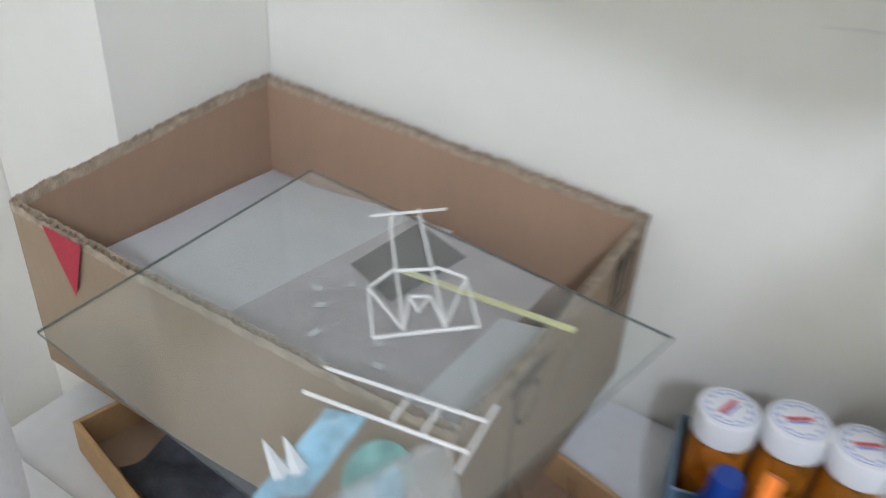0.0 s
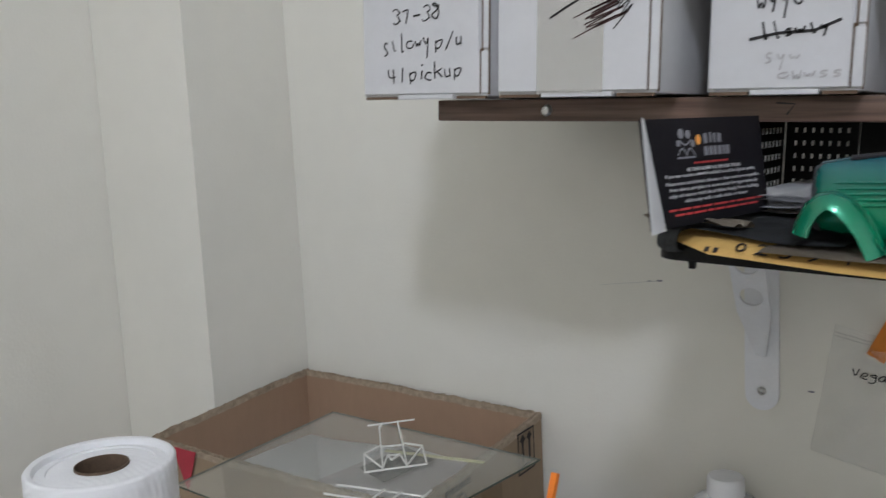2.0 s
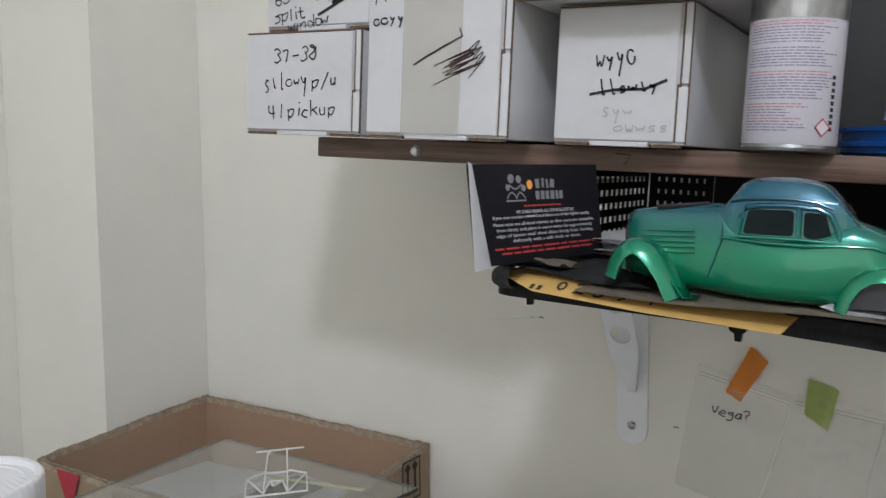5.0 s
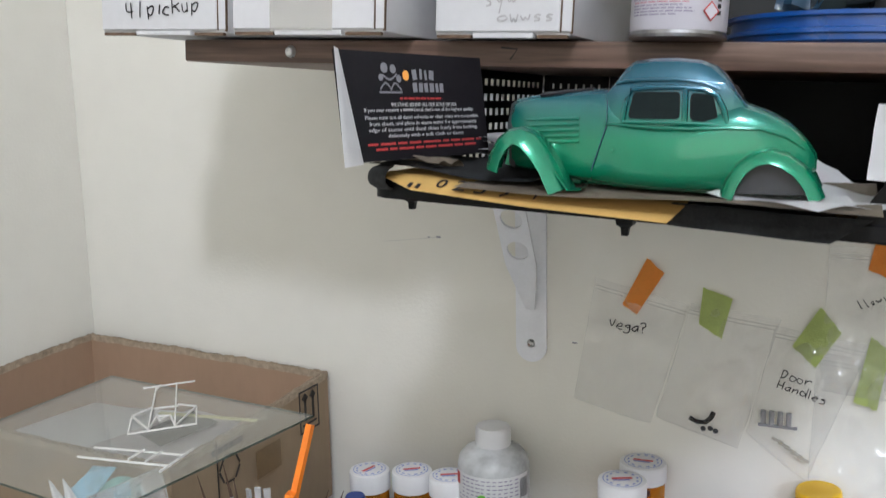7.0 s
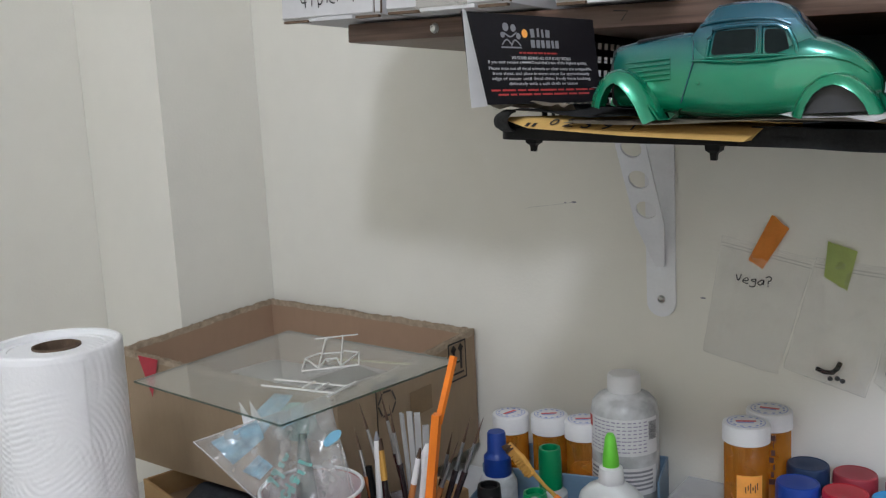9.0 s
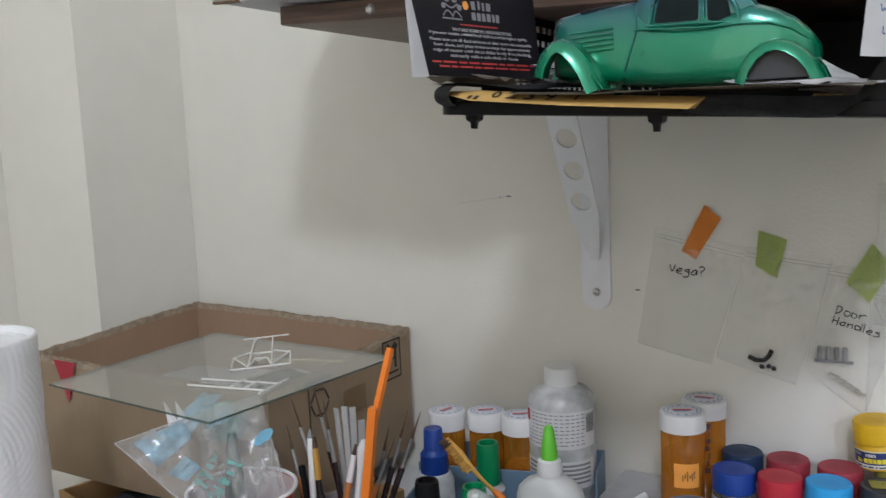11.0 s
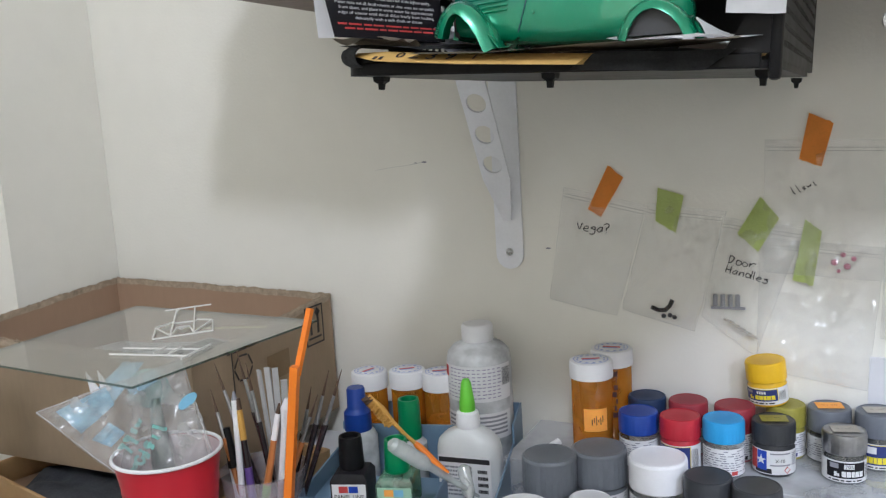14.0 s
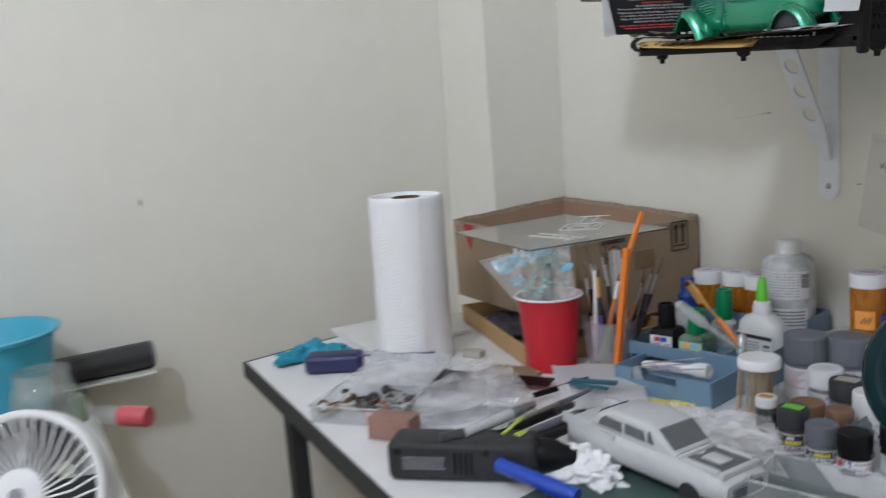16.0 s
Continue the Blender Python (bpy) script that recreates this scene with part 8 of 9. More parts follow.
for k in range(5):
    tagged(part("beige_part", bar((0.918 + 0.006 * k, -0.0055, 0.939 - 0.004 * k), (0.929 + 0.006 * k, -0.0055, 0.935 - 0.004 * k), 0.003, 0.002), MASK_T), "small beige plastic part in the bag", "model part", "beige parts")
for k, (x, z, r) in enumerate(((1.028, 1.004, 0.005), (1.036, 1.012, 0.004), (1.040, 1.000, 0.005), (1.046, 1.008, 0.004), (1.032, 0.995, 0.003))):
    tagged(part("pink_part", moved(lathe([(0, 0), (r * 0.7, 0), (r * 0.5, 0.003), (0, 0.0035)], 10), pose(x, -0.004, z, 90, 0, 0)), mat("pink_parts", (0.50, 0.18, 0.25), 0.5, var=0.3, scale=300)), "small pink plastic part in the bag", "model part", "pink parts")

# leaning dowel and clamp
dw = thing("wooden_dowel", pose(0, 0, 0), "slim round wooden dowel leaning in front of the wall bags", "dowel")
part("rod", rod([(1.080, -0.262, 0.865), (1.079, -0.245, 1.10), (1.084, -0.232, 1.285)], 0.0046, 14), DOWEL_W, dw)
cl = thing("plastic_clamp", pose(1.086, -0.236, 1.235), "pale plastic clamp fitting holding the dowel top", "clamp")
part("jaw", block((-0.006, -0.012, 0.02), (0.007, 0.012, 0.048), 0.003, 2), PIPE, cl)
part("arm", rod([(-0.002, -0.004, 0.035), (-0.006, -0.006, -0.004), (-0.016, -0.008, -0.010)], 0.0042, 10), PIPE, cl)
part("knob", moved(lathe([(0, 0), (0.007, 0), (0.008, 0.003), (0.007, 0.006), (0, 0.007)], 18), pose(-0.016, -0.012, -0.010, 90, 0, 0)), PIPE, cl)
part("bridge", rod([(-0.020, -0.002, 0.050), (0.0, -0.002, 0.044), (0.030, 0, 0.052)], 0.006, 10), PIPE, cl)


# ---- work in progress along the front of the table ----
def blob(name, m, sx, sy, sz, material, label, category, seed, amp=0.35, sub=4):
    """A crumpled lump."""
    bm = bmesh.new()
    bmesh.ops.create_icosphere(bm, subdivisions=sub, radius=1)
    for v in bm.verts:
        p = v.co.copy()
        k = noise.noise(p * 1.5 + Vector((seed, 0, 0))) + 0.9 * abs(noise.noise(p * 2.6 + Vector((0, seed, 0)))) - 0.25 + 0.25 * abs(noise.noise(p * 6 + Vector((0, 0, seed))))
        v.co = p * (1 + amp * k)
        v.co = Vector((v.co.x * sx, v.co.y * sy, max(v.co.z, -0.15) * sz))
    lowest = min(v.co.z for v in bm.verts)
    for v in bm.verts:
        v.co.z -= lowest
    return tagged(part(name, bm, material, m=m, angle=30), label, category)


# blue gloves
gl = thing("nitrile_gloves", pose(0.118, -0.648, TOP + 0.0005, 0, 0, 82) @ Matrix.Diagonal((0.92, 1.0, 1.05, 1)), "crumpled turquoise blue nitrile gloves", "gloves")
for k, (x, y, sx, sy, sz, sd) in enumerate(((-0.030, 0.004, 0.040, 0.024, 0.018, 3.0), (0.034, -0.004, 0.040, 0.022, 0.016, 7.0), (0.000, 0.010, 0.035, 0.018, 0.024, 11.0))):
    bm = bmesh.new()
    bmesh.ops.create_icosphere(bm, subdivisions=4, radius=1)
    for v in bm.verts:
        p = v.co.copy()
        q = 1 + 0.5 * (noise.noise(p * 1.6 + Vector((sd, 0, 0))) + 0.7 * abs(noise.noise(p * 4.5 + Vector((0, sd, 0)))) - 0.2)
        v.co = Vector((p.x * q * sx, p.y * q * sy, max(p.z * q, -0.1) * sz + 0.1 * sz))
    part("glove", bm, GLOVE, gl, m=pose(x, y, 0.0005), angle=40)
for k in range(4):
    part("finger", rod([(-0.05 + 0.004 * k, -0.004 - 0.006 * k, 0.008), (-0.066 - 0.003 * k, -0.010 - 0.007 * k, 0.009), (-0.078 + 0.002 * k, -0.018 - 0.005 * k, 0.006)], 0, 10, (0.0055, 0.006, 0.0035)), GLOVE, gl)

case = thing("navy_case", pose(0.222, -0.632, TOP, 0, 0, 58), "navy blue plastic case with a clear lid", "case")
part("case_end", block((-0.062, -0.024, 0), (0.034, 0.020, 0.031), 0.009, 4), NAVY, case)
part("clear_lid", block((0.0345, -0.016, 0.0), (0.155, 0.016, 0.026), 0.002, 1), CLEAR_PL, case)
part("lid_edge", rod([(0.030, -0.018, 0.0285), (0.155, -0.017, 0.0265)], 0.0016, 6), NAVY, case)


HAZY_LID = film_mat("hazy_lid_plastic", (0.95, 0.95, 0.97), 0.66, 0.06, 0.2, (0.80, 0.80, 0.82), 18)


def clear_box(m, w, d, h, label, name="parts_box"):
    b = thing(name, m, label, "parts box")
    for lo, hi in (((0, 0, 0), (w, d, 0.0015)), ((0, 0, 0.0016), (w, 0.0015, h)), ((0, d - 0.0015, 0.0016), (w, d, h)), ((0, 0.0016, 0.0016), (0.0015, d - 0.0016, h)), ((w - 0.0015, 0.0016, 0.0016), (w, d - 0.0016, h))):
        part("wall", block(lo, hi), CLEAR_PL, b, angle=0)
    part("rim", joined(bar((0, 0, h), (w, 0, h), 0.003, 0.0016), bar((0, d, h), (w, d, h), 0.003, 0.0016), bar((0, 0, h), (0, d, h), 0.003, 0.0016), bar((w, 0, h), (w, d, h), 0.003, 0.0016)), BAG_D, b)
    return b


PBM = pose(0.424, -0.762, TOP + 0.0005, 0, 0, 41)
parts_box = clear_box(PBM, 0.137, 0.105, 0.024, "open clear plastic box of model wheels and metal bits")
part("lid", moved(block((0, 0, 0), (0.137, 0.092, 0.0015), 0.0005, 1), pose(0, 0.106, 0.0245, 3, 0, 0)), HAZY_LID, parts_box, "raised hazy clear lid")
part("lid_wall", moved(block((0, 0.0905, 0.0016), (0.137, 0.092, 0.014), 0.0004, 1), pose(0, 0.106, 0.0245, 3, 0, 0)), HAZY_LID, parts_box)
rng = random.Random(12)
for k in range(8):
    x, y = rng.uniform(0.010, 0.127), rng.uniform(0.012, 0.095)
    w = thing("wheel_and_tyre", PBM @ pose(x, y, 0.010 + 0.008 * rng.random(), rng.uniform(20, 90), 0, rng.uniform(0, 180)), "small model wheel with dark tyre in the box", "model wheel", "model wheels")
    part("tyre", lathe([(0.0058, -0.003), (0.0088, -0.0034), (0.0096, -0.002), (0.0096, 0.002), (0.0088, 0.0034), (0.0058, 0.003)], 20, True), rng.choice((GREY_DK, BRISTLE, GREY_CAP)), w)
    if k % 3:
        part("hub", lathe([(0, 0.001), (0.003, 0.002), (0.0058, 0.0026), (0.0058, -0.0026), (0, -0.002)], 16), STEEL, w)
for k in range(40):
    x, y = rng.uniform(0.010, 0.127), rng.uniform(0.012, 0.095)
    kind = k % 3
    if kind == 0:
        bm = block((-rng.uniform(0.004, 0.011), -0.004, 0), (rng.uniform(0.004, 0.011), 0.004, rng.uniform(0.003, 0.008)), 0.001, 1)
    elif kind == 1:
        bm = rod([(-rng.uniform(0.008, 0.018), 0, 0.001), (0, 0.003, 0.003), (rng.uniform(0.008, 0.018), 0, 0.001)], 0.0014, 6)
    else:
        bm = joined(lathe([(0, 0), (0.0050, 0), (0.0050, 0.005), (0.0025, 0.006), (0, 0.006)], 12), block((-0.009, -0.0015, 0.001), (0.009, 0.0015, 0.003)))
    ob = part("metal_part", bm, rng.choice((GREY_DK, STEEL, BRISTLE, MASK_T, ERASER, BROWN_CAP)), m=PBM @ pose(x, y, 0.004 + 0.012 * rng.random(), rng.uniform(-30, 30), rng.uniform(-30, 30), rng.uniform(0, 180)))
    tagged(ob, "small loose model part in the clear box", "model part", "loose model parts")
tagged(part("price_label", block((0.085, -0.0006, 0.004), (0.122, -0.0002, 0.020)), LABEL_PINK, m=PBM), "pinkish printed label on the clear box", "label")

tagged(part("sanding_block", block((-0.030, -0.018, 0), (0.030, 0.018, 0.030), 0.002, 2), ERASER, m=pose(0.546, -0.690, TOP, 0, 0, 38)), "reddish-brown sanding block with worn edges", "sanding block")
for i, (c, sd) in enumerate((([(0.403, -0.5858, 0.776), (0.3823, -0.4434, 0.772), (0.5765, -0.5339, 0.776), (0.5602, -0.6668, 0.772)], 2.0), ([(0.4378, -0.4931, 0.775), (0.438, -0.4452, 0.772), (0.5929, -0.4973, 0.772), (0.6298, -0.5948, 0.778)], 6.0))):
    b = thing("zip_bag", pose(0, 0, 0), "smooth clear zip bag of parts lying on the table", "bag", "zip bags on the table")
    part("upper_film", crumple(c, 22, 0.0045, sd), HAZY_LID, b, angle=22)
    part("lower_film", crumple([(x, y, TOP + 0.004) for x, y, z in c], 14, 0.003, sd + 2), HAZY_LID, b, angle=22)
tagged(part("grey_sheet", sheet([(-0.035, -0.028, 0), (0.035, -0.028, 0), (0.035, 0.028, 0), (-0.035, 0.028, 0)], 0.001, 4), GREY_CAP, m=pose(0.4293, -0.5508, TOP + 0.0225, 2, 2, 35)), "dark grey sheet inside the zip bag", "sheet")
part_ = part("barcode_label", block((-0.013, -0.009, 0), (0.013, 0.009, 0.0003)), LABEL_W, m=pose(0.5172, -0.6048, TOP + 0.0200, 2, 2, 30))
tagged(part_, "white printed label in the zip bag", "label")
tagged(part("white_card_piece", block((-0.022, -0.013, 0), (0.022, 0.013, 0.001)), PAPER, m=pose(0.5709, -0.5409, TOP + 0.0190, 2, -2, 40)), "white card piece in the zip bag", "card")
tagged(part("beige_block", block((-0.018, -0.010, 0), (0.018, 0.010, 0.012), 0.001, 1), MASK_T, m=pose(0.305, -0.430, TOP, 0, 0, 30)), "small beige block lying by the cup", "block")
tagged(part("paper_scrap", sheet([(-0.06, -0.02, 0), (0.03, -0.03, 0), (0.04, 0.02, 0), (-0.05, 0.03, 0)], 0.0006, 6, 0.004, 14.0), mat("tan_card", (0.55, 0.44, 0.30), 0.8), m=pose(0.435, -0.425, TOP + 0.005, 0, 0, 40)), "tan card scrap in front of the cup", "card")
tagged(part("dark_photo", sheet([(-0.03, -0.018, 0), (0.03, -0.018, 0), (0.03, 0.018, 0), (-0.03, 0.018, 0)], 0.0006, 3), BLACK_CARD, m=pose(0.505, -0.445, TOP + 0.011, 3, 0, 35)), "small dark printed card", "card")
sheet_thing("paper_sheet", [(0.4633, -0.3824, 0.7650), (0.5589, -0.2895, 0.7680), (0.6784, -0.3770, 0.7650), (0.6359, -0.4835, 0.7610)], 0.0006, PAPER, "rumpled sheet of white paper on the table", 0.010, 15.0, category="paper", n=12)

# black cordless tool
tool = thing("cordless_tool", pose(0.668, -0.752, TOP + 0.0005, 0, 0, 49), "matt black cordless rotary tool lying on its side", "power tool")
part("body", block((-0.004, 0.0, 0), (0.168, 0.052, 0.046), 0.009, 4), STEEL_DK, tool)
part("nose", moved(lathe([(0.020, 0), (0.020, 0.016), (0.013, 0.030), (0.010, 0.042), (0, 0.042)], 24), pose(0.168, 0.026, 0.0235, 0, 90, 0)), BLACK_PL, tool)
part("rating_plate", lines(0.050, 0.016, 5, 0.0016, 111, 0.9), GREY_PRINT, tool, m=pose(0.040, -0.0004, 0.023) @ ON_WALL)
for x in (0.010, 0.112):
    part("screw_recess", moved(lathe([(0, 0.0004), (0.004, 0.0004), (0.004, 0)], 14), pose(x, -0.0002, 0.036, 90, 0, 0)), BLACK_CARD, tool)
for k in range(4):
    part("grip_rib", block((0.075 + 0.006 * k, -0.0012, 0.010), (0.078 + 0.006 * k, 0.002, 0.036), 0.0005, 1), BLACK_PL, tool)


def pen(a, b, r, mats, label, category="pen", name="marker_pen"):
    a, b = Vector(a), Vector(b)
    p = thing(name, Matrix.Translation(a), label, category, "pens and tools on the table")
    d = b - a
    for pn, u0, u1, r0, r1, mt in mats:
        part(pn, rod([d * u0, d * u1], 0, 12, (r0 * r, r1 * r)), mt, p)
    return p


pen((0.7037, -0.6754, 0.7980), (0.6689, -0.5537, 0.7960), 0.0068, [("barrel", 0, 0.66, 1, 1, PRIMER), ("grip", 0.66, 0.8, 1.0, 0.9, GREY_CAP), ("cap", 0.8, 1, 1.0, 0.7, STEEL)], "pale grey marker pen lying on the tools")
pen((0.6977, -0.7000, 0.7970), (0.7046, -0.6728, 0.7990), 0.0070, [("barrel", 0, 1, 1, 1, GREY_DK)], "dark cap end of a marker pen")
pen((0.7065, -0.6108, 0.7950), (0.6352, -0.4382, 0.7800), 0.0040, [("shaft", 0, 0.55, 1, 1, STEEL), ("tip", 0.55, 1, 1, 0.5, GREY_CAP)], "steel tweezers lying on the tools", "tweezers", "tweezers")
pen((0.7229, -0.6345, 0.7950), (0.6750, -0.4998, 0.7850), 0.0052, [("barrel", 0, 0.7, 1, 1, BLACK_PL), ("grip", 0.7, 1, 1.1, 0.9, GREY_DK)], "black pen lying on the tools")
pen((0.7287, -0.6365, 0.7960), (0.7034, -0.5926, 0.7980), 0.0030, [("barrel", 0, 1, 1, 0.9, LIME_Y)], "short yellow-green cap lying among the tools")
pen((0.7415, -0.6260, 0.7940), (0.6894, -0.4909, 0.7780), 0.0058, [("barrel", 0, 0.12, 1, 1, LIME_Y), ("shaft", 0.12, 0.85, 0.9, 1, GREY_CAP), ("tip", 0.85, 1, 1, 0.5, BLACK_PL)], "grey tool with a yellow-green end")
pen((0.7568, -0.6174, 0.7900), (0.6948, -0.4822, 0.7700), 0.0062, [("barrel", 0, 0.8, 1, 1, BLACK_PL), ("cap", 0.8, 1, 1.1, 0.9, BLACK_CARD)], "black marker lying behind the tool")
pen((0.7309, -0.5846, 0.7800), (0.7132, -0.5394, 0.7750), 0.0060, [("barrel", 0, 1, 1, 0.9, PEN_BLUE)], "blue pen end among the tools")
pen((0.5564, -0.4780, 0.7600), (0.5604, -0.3864, 0.7640), 0.0040, [("barrel", 0, 0.6, 1, 1, BLACK_PL), ("clip", 0.6, 1, 1.1, 1.2, NAVY_CAP)], "black pen with a teal clip end", "pen")
tagged(part("peg_clip", joined(bar((0.575, -0.425, 0.775), (0.632, -0.392, 0.778), 0.008, 0.005), bar((0.580, -0.432, 0.772), (0.628, -0.404, 0.772), 0.004, 0.004)), mat("teal_clip", (0.03, 0.12, 0.17), 0.4)), "dark teal plastic clip on the paper", "clip")
pen((0.7620, -0.6647, 0.7800), (0.8522, -0.6274, 0.7660), 0.0085, [("barrel", 0, 0.62, 0.95, 1, PEN_BLUE), ("cap", 0.62, 1, 1.12, 1.0, PEN_BLUE)], "thick blue marker pen")
blob("crumpled_towel", pose(0.762, -0.590, TOP + 0.003, 0, 0, 40), 0.046, 0.028, 0.026, TISSUE, "crumpled white paper towel", "paper towel", 5.0, 0.6, 5)
blob("crumpled_towel", pose(0.806, -0.566, TOP + 0.003, 0, 0, -10), 0.036, 0.024, 0.020, TISSUE, "crumpled wad of white paper towel", "paper towel", 9.0, 0.6, 5)
mat_ = part("cutting_mat", block((0, -0.15, 0), (0.30, 0.13, 0.003), 0.001, 1), mat("dark_green_mat", (0.05, 0.085, 0.08), 0.6, var=0.2), m=pose(0.775, -0.580, TOP + 0.0003, 0, 0, 14))
tagged(mat_, "dark green cutting mat on the table", "mat")


# darkened grey: the shade inside the primed shell, put into a colour
INSIDE_SHADE = mat("interior_shade_grey", (0.13, 0.135, 0.14), 0.7, var=0.2, scale=60)


def model_sedan(m):
    """A grey-primed 1950s hardtop body; x from tail to nose."""
    car = thing("model_sedan", m, "grey-primed 1950s hardtop model car body", "model car")

    def ring(x, half, z0, z1, power=4.0, n=20):
        out = []
        for k in range(n):
            a = 2 * math.pi * k / n
            ca, sa = math.cos(a), math.sin(a)
            out.append((x, half * math.copysign(abs(ca) ** (2 / power), ca), (z0 + z1) / 2 + (z1 - z0) / 2 * math.copysign(abs(sa) ** (2 / power), sa)))
        return out
    hull = [(0.0, 0.030, 0.010, 0.032), (0.006, 0.035, 0.007, 0.036), (0.050, 0.037, 0.006, 0.0365), (0.100, 0.037, 0.006, 0.0355), (0.135, 0.0365, 0.006, 0.0350), (0.180, 0.035, 0.007, 0.0335), (0.200, 0.033, 0.008, 0.031), (0.207, 0.029, 0.010, 0.027)]
    part("body", loft([ring(*s) for s in hull]), PRIMER, car, angle=50)
    cab = [(0.030, 0.026, 0.030, 0.0370), (0.044, 0.0285, 0.030, 0.0490), (0.058, 0.0295, 0.030, 0.0555), (0.085, 0.0302, 0.030, 0.0580), (0.115, 0.0300, 0.030, 0.0562), (0.128, 0.0292, 0.030, 0.0500), (0.148, 0.0275, 0.030, 0.0365)]
    part("roof", loft([ring(x, h, a - 0.01, b, 5.0) for x, h, a, b in cab]), PRIMER, car, angle=50)
    for s in (-1, 1):
        # solid panes, with the cabin's inside shade painted on
        for x0, x1, a, b in ((0.050, 0.083, 0.012, 0.001), (0.087, 0.114, 0.001, 0.003), (0.117, 0.124, 0.001, 0.004)):
            bm = bmesh.new()
            q = [(x0, s * 0.0311, 0.0400), (x1, s * 0.0311, 0.0392), (x1 - b, s * 0.0308, 0.0488), (x0 + a * 0.75, s * 0.0308, 0.0498), (x0 + a * 0.25, s * 0.0310, 0.0450)]
            o_ = [bm.verts.new(p) for p in q]
            i_ = [bm.verts.new((x, y - s * 0.003, z)) for x, y, z in q]
            bm.faces.new(o_)
            bm.faces.new(i_[::-1])
            for k in range(5):
                bm.faces.new((o_[k], o_[(k + 1) % 5], i_[(k + 1) % 5], i_[k]))
            part("side_window", bm, INSIDE_SHADE, car, "side window pane in interior-shade grey")
        # dark half discs in place of the shade under the arches
        part("wheel_arch", moved(half_disc(0.0125), pose(0.170, s * 0.0350, 0.0065)), GREY_DK, car, "dark disc for the shaded wheel opening")
        part("wheel_arch", moved(half_disc(0.0110), pose(0.036, s * 0.0366, 0.0065)), GREY_DK, car, "dark disc for the shaded wheel opening")
    part("rear_screen", loft([[(0.0325, -0.020, 0.0385), (0.0325, 0.020, 0.0385), (0.0345, 0.020, 0.0385), (0.0345, -0.020, 0.0385)], [(0.0440, -0.019, 0.0505), (0.0440, 0.019, 0.0505), (0.0460, 0.019, 0.0505), (0.0460, -0.019, 0.0505)]]), GREY_DK, car)
    part("windscreen", loft([[(0.1425, -0.024, 0.0390), (0.1425, 0.024, 0.0390), (0.1450, 0.024, 0.0385), (0.1450, -0.024, 0.0385)], [(0.1255, -0.023, 0.0530), (0.1255, 0.023, 0.0530), (0.1285, 0.023, 0.0530), (0.1285, -0.023, 0.0530)]]), INSIDE_SHADE, car, "windscreen pane in interior-shade grey")
    for s in (-1, 1):
        part("tail_fin", loft([[(x, s * y0, 0.030), (x, s * (y0 + 0.0045), 0.030), (x, s * (y0 + 0.004), z), (x, s * (y0 + 0.001), z)] for x, y0, z in ((-0.003, 0.0290, 0.0395), (0.010, 0.0305, 0.0400), (0.040, 0.0315, 0.0385), (0.075, 0.0320, 0.0350))]), PRIMER, car, "raised tail fin")
    # solid bay, coloured dark for the shade of an open one
    part("engine_bay", block((0.1525, -0.0235, 0.0300), (0.1985, 0.0235, 0.0342), 0.001, 1), INSIDE_SHADE, car, "engine bay block in interior-shade grey")
    for lo, hi in (((0.150, -0.027, 0.0300), (0.1550, 0.027, 0.0368)), ((0.1960, -0.027, 0.0290), (0.2020, 0.027, 0.0350)), ((0.1552, -0.0275, 0.0300), (0.1958, -0.0215, 0.0362)), ((0.1552, 0.0215, 0.0300), (0.1958, 0.0275, 0.0362))):
        part("bay_frame", block(lo, hi, 0.0010, 2), PRIMER, car)
    part("bay_block", block((0.164, -0.010, 0.0335), (0.186, 0.008, 0.0360), 0.001, 2), PRIMER, car)
    part("grille", block((0.203, -0.022, 0.012), (0.2085, 0.022, 0.024), 0.002, 1), GREY_CAP, car)
    return car


model_sedan(pose(0.722, -0.512, TOP + 0.0045, 0, 0, 4) @ Matrix.Diagonal((1.12, 1.06, 1.18, 1)))
bc = thing("clear_bag", pose(0, 0, 0), "large clear plastic bag lying behind the grey car", "bag")
part("upper_film", crumple([(0.70, -0.385, 0.772), (0.86, -0.355, 0.790), (0.935, -0.420, 0.790), (0.86, -0.460, 0.776)], 24, 0.007, 8.0), BAG_D, bc, angle=22)
part("lower_film", crumple([(0.70, -0.385, 0.756), (0.86, -0.355, 0.756), (0.935, -0.420, 0.756), (0.86, -0.460, 0.756)], 12, 0.003, 12.0), BAG_D, bc, angle=22)
clear_box(pose(0.955, -0.500, TOP + 0.0005, 0, 0, 20), 0.13, 0.075, 0.036, "clear plastic box with small reddish parts", "small_parts_box")
for k in range(6):
    ob = part("metal_part", block((-0.006, -0.004, 0), (0.006, 0.004, 0.005), 0.001, 1), (BROWN_CAP, LABEL_PINK, STEEL)[k % 3], m=pose(0.975 + 0.014 * k, -0.470 + 0.006 * (k % 3), TOP + 0.003, 0, 0, 40 * k))
    tagged(ob, "small reddish part in the clear box", "model part", "reddish parts")
tagged(part("yellow_strip", block((-0.045, -0.006, 0), (0.045, 0.006, 0.003), 0.0005, 1), LABEL_YEL, m=pose(0.690, -0.335, TOP + 0.001, 0, 0, 40)), "yellow plastic strip by the organizer", "strip")
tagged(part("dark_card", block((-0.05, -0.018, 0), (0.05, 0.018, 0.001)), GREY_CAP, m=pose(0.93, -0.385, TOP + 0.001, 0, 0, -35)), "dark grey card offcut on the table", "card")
blob("grey_rag", pose(0.925, -0.290, TOP, 0, 0, 20), 0.018, 0.014, 0.030, GREY_CAP, "grey rag stuffed between jars", "rag", 3.0, 0.5, 4)
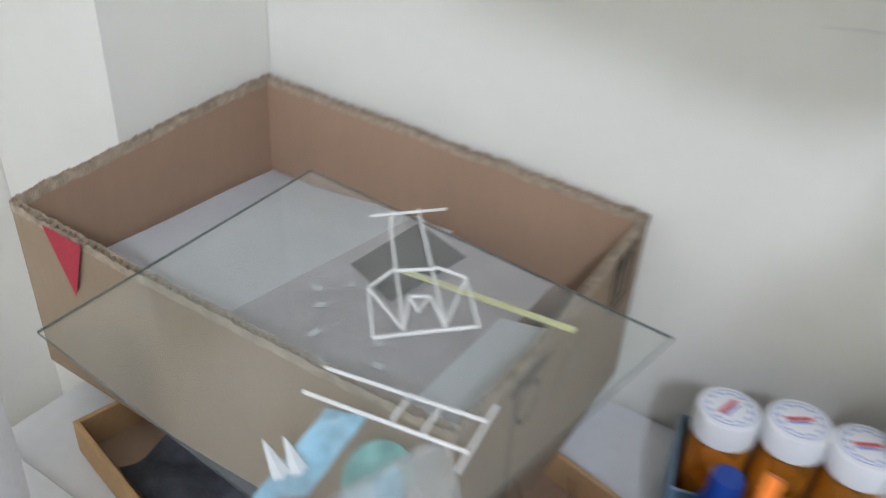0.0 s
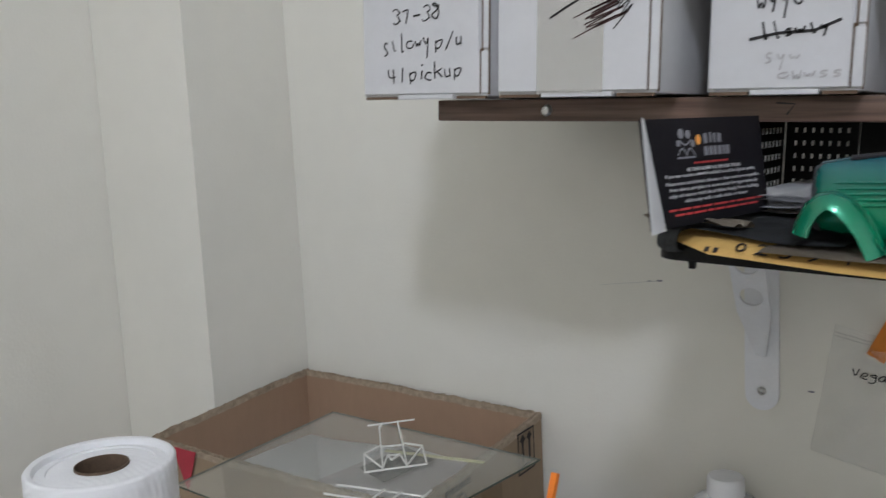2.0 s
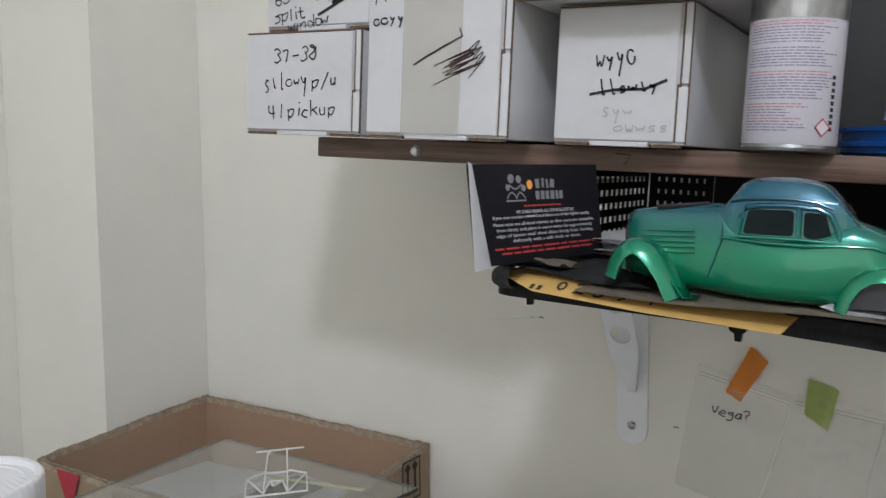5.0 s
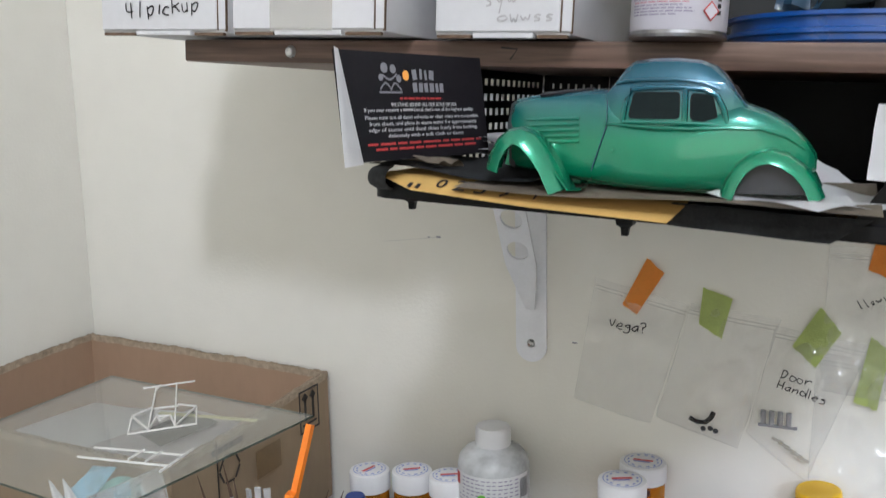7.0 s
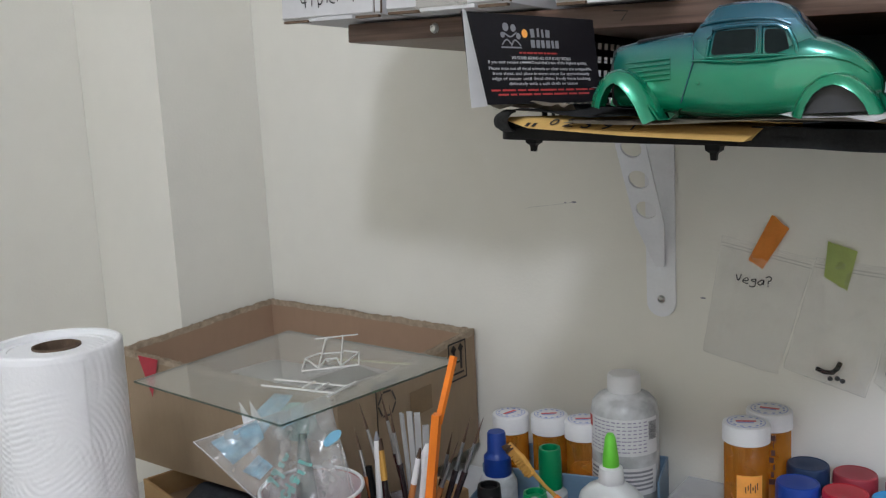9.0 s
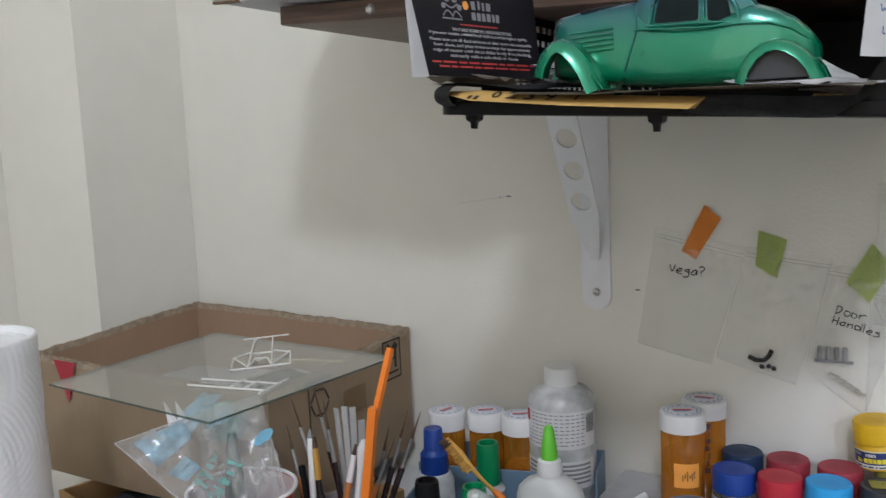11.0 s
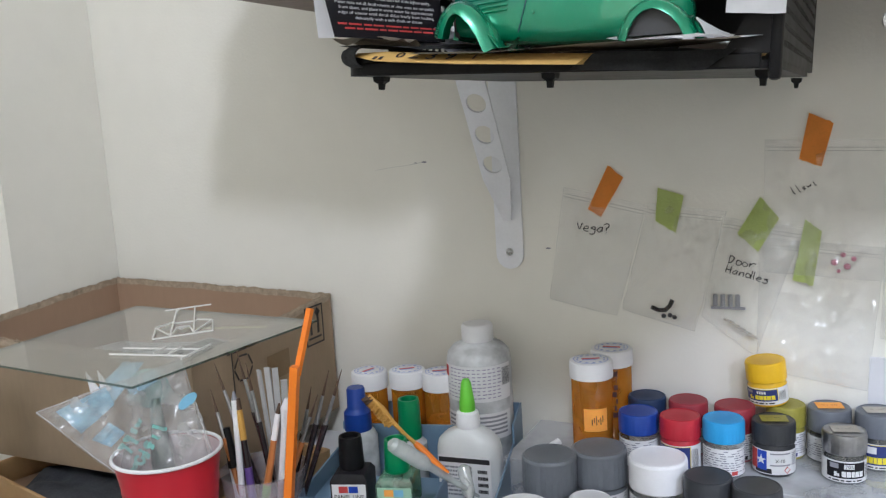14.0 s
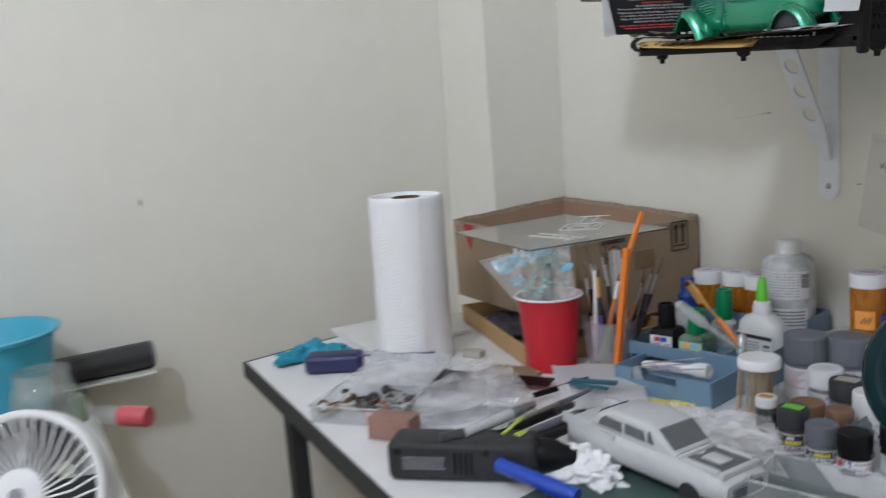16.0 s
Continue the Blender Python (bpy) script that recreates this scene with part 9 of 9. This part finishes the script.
drop("white_stick", [(0.738, -0.108, RISER + 0.003), (0.752, -0.090, RISER + 0.010)], (0.004, 0.004), WHITE_PL, "short white plastic stick on the riser", "stick")

# glossy ring of the bench magnifier
mg = thing("bench_magnifier", pose(1.170, -0.530, 0.950), "glossy dark teal magnifier with a clear lens and base", "magnifier")
RING = pose(0, 0, 0, 70, 0, 28)
part("bezel", moved(lathe([(0.044 + 0.014 * math.cos(a), 0.020 * math.sin(a)) for a in (2 * math.pi * k / 16 for k in range(16))], 56, True), RING), TEAL_GLOSS, mg)
# haze imitates the lens's reflection, the teal rim the highlight inside the bezel
part("lens", moved(lathe([(0, 0.004), (0.02, 0.003), (0.033, 0.0), (0.033, -0.001), (0.02, -0.003), (0, -0.004)], 40), RING), LENS, mg, "lens hazed for its pale reflection")
part("inner_rim", moved(lathe([(0.0325 + 0.0030 * math.cos(a), 0.010 + 0.0055 * math.sin(a)) for a in (2 * math.pi * k / 12 for k in range(12))], 56, True), RING), HIGHLIGHT_RIM, mg, "teal inner rim carrying the bezel's highlight")
foot = RING @ Vector((-0.010, -0.052, 0))
part("stem", rod([foot, foot + Vector((-0.008, 0.004, -0.04)), (0.0, 0.0, -0.165)], 0.013, 14), TEAL_GLOSS, mg)
part("base", moved(lathe([(0, 0), (0.05, 0), (0.052, 0.004), (0.046, 0.014), (0.016, 0.018), (0.014, 0.045), (0, 0.045)], 40), pose(0, 0, TOP - 0.950)), BLACK_PL, mg, "round black base")


# ---- the side table along the other wall ----
ST = 0.700
side = thing("side_table", pose(0, 0, 0), "pale side table with a painted edge", "table")
part("tabletop", block((-0.185, -1.75, ST - 0.03), (0.52, -1.005, ST), 0.002, 1), SIDE_TOP, side)
for x, y in ((-0.15, -1.05), (0.48, -1.05), (-0.15, -1.70), (0.48, -1.70)):
    part("leg", block((x - 0.02, y - 0.02, 0.0), (x + 0.02, y + 0.02, ST - 0.031), 0.003, 1), SIDE_TOP, side)


def desk_fan(m):
    f_ = thing("desk_fan", m, "white desk fan with a radial wire grille", "fan")
    R = 0.102
    part("front_ring", lathe([(R + 0.006 * math.cos(a), 0.006 * math.sin(a)) for a in (2 * math.pi * k / 12 for k in range(12))], 56, True), FAN_W, f_)
    part("shroud", lathe([(R + 0.004, -0.004), (R + 0.006, -0.030), (R - 0.01, -0.055), (0.05, -0.066), (0.05, -0.060), (R - 0.014, -0.050), (R + 0.001, -0.028), (R, -0.004)], 56, True), FAN_W, f_)
    part("hub_cap", lathe([(0, 0.014), (0.024, 0.013), (0.033, 0.009), (0.035, 0.002), (0.030, -0.004)], 40), FAN_W, f_)
    part("hub_mark", lathe([(0, 0.0146), (0.010, 0.0144)], 20), GREY_PRINT, f_)
    for k in range(40):
        a = 2 * math.pi * k / 40
        c, s = math.cos(a), math.sin(a)
        c2, s2 = math.cos(a + 0.35), math.sin(a + 0.35)
        part("grille_rib", rod([(0.033 * c, 0.033 * s, 0.007), (0.068 * math.cos(a + 0.18), 0.068 * math.sin(a + 0.18), 0.010), (R * c2, R * s2, 0.001)], 0.0016, 6), FAN_W, f_)
    part("motor", lathe([(0, -0.020), (0.028, -0.020), (0.030, -0.058), (0, -0.06)], 28), BLACK_PL, f_)
    for k in range(5):
        a = 72 * k
        part("blade", moved(sheet([(0.02, -0.012, -0.012), (0.088, -0.040, -0.024), (0.092, 0.020, -0.010), (0.02, 0.014, -0.010)], 0.0015, 5, 0.002, k), pose(0, 0, 0, 0, 0, a)), mat("fan_blade", (0.10, 0.10, 0.11), 0.4), f_)
    part("neck", rod([(0, -0.100, -0.035), (0, -0.125, -0.035), (0, -0.155, -0.030)], 0.012, 14), FAN_W, f_)
    return f_


desk_fan(pose(0.355, -1.128, ST + 0.022, 68, 0, 63))


def mason_jar(m):
    j = thing("glass_jar", m, "empty clear glass screw-top jar", "jar")
    part("glass_wall", lathe([(0, 0.004), (0.040, 0.004), (0.044, 0.0), (0.047, 0.004), (0.047, 0.094), (0.044, 0.108), (0.040, 0.114), (0.0405, 0.118), (0.039, 0.120), (0.0405, 0.123), (0.039, 0.126), (0.040, 0.132), (0.037, 0.132), (0.037, 0.114), (0.044, 0.094), (0.044, 0.008), (0, 0.008)], 44), JAR_GLASS, j)
    part("thread", lathe([(0.0405 + 0.001 * math.cos(a), 0.124 + 0.001 * math.sin(a)) for a in (2 * math.pi * k / 8 for k in range(8))], 44, True), JAR_GLASS, j)
    return j


mason_jar(pose(0.165, -1.082, ST))


def bucket(m):
    b = thing("plastic_bucket", m, "turquoise plastic bucket with a flared rim", "bucket")
    part("bucket_wall", lathe([(0, 0.003), (0.085, 0.003), (0.090, 0.0), (0.094, 0.003), (0.118, 0.150), (0.128, 0.156), (0.129, 0.160), (0.118, 0.1605), (0.114, 0.155), (0.090, 0.008), (0, 0.008)], 52), BUCKET, b)
    return b


bucket(pose(-0.035, -1.165, ST))
tube = thing("black_tube", pose(-0.100, -1.06, ST + 0.056, 0, 0, 0), "short black tube lying on a ledge by the wall", "tube")
part("sleeve", moved(lathe([(0.020, 0), (0.025, 0), (0.025, 0.170), (0.020, 0.170)], 30, True), pose(0, 0, 0, -90, 0, 4)), CABLE_BLK, tube)
part("end_ring", moved(lathe([(0.015, 0.1705), (0.025, 0.1705), (0.0245, 0.176), (0.016, 0.176)], 30, True), pose(0, 0, 0, -90, 0, 4)), GREY_CAP, tube)
ledge = tagged(part("wall_ledge", block((-0.1895, -1.16, ST + 0.0255), (-0.070, -0.888, ST + 0.0305), 0.001, 1), SIDE_TOP), "thin pale ledge strip fixed to the wall", "ledge")
tagged(part("green_block", block((-0.014, -0.012, 0), (0.014, 0.012, 0.045), 0.002, 1), mat("grey_green_plastic", (0.20, 0.25, 0.17), 0.5), m=pose(0.02, -1.032, ST)), "small grey-green plastic block on the side table", "block")
red_ = thing("clear_tube", pose(0.075, -1.000, ST + 0.0165, 0, 0, 46), "clear plastic tube with a red end lying on the side table", "tube")
part("tube_wall", moved(lathe([(0, 0), (0.0145, 0), (0.016, 0.001), (0.016, 0.045), (0.0145, 0.046)], 28), pose(-0.01, 0, 0, 0, 90, 0)), CLEAR_PL, red_)
part("red_end", moved(lathe([(0.0150, 0.0), (0.0164, 0.001), (0.0164, 0.050), (0.0150, 0.052), (0, 0.052)], 28), pose(0.036, 0, 0, 0, 90, 0)), mat("red_plastic", (0.60, 0.10, 0.12), 0.3), red_, "red plastic end")
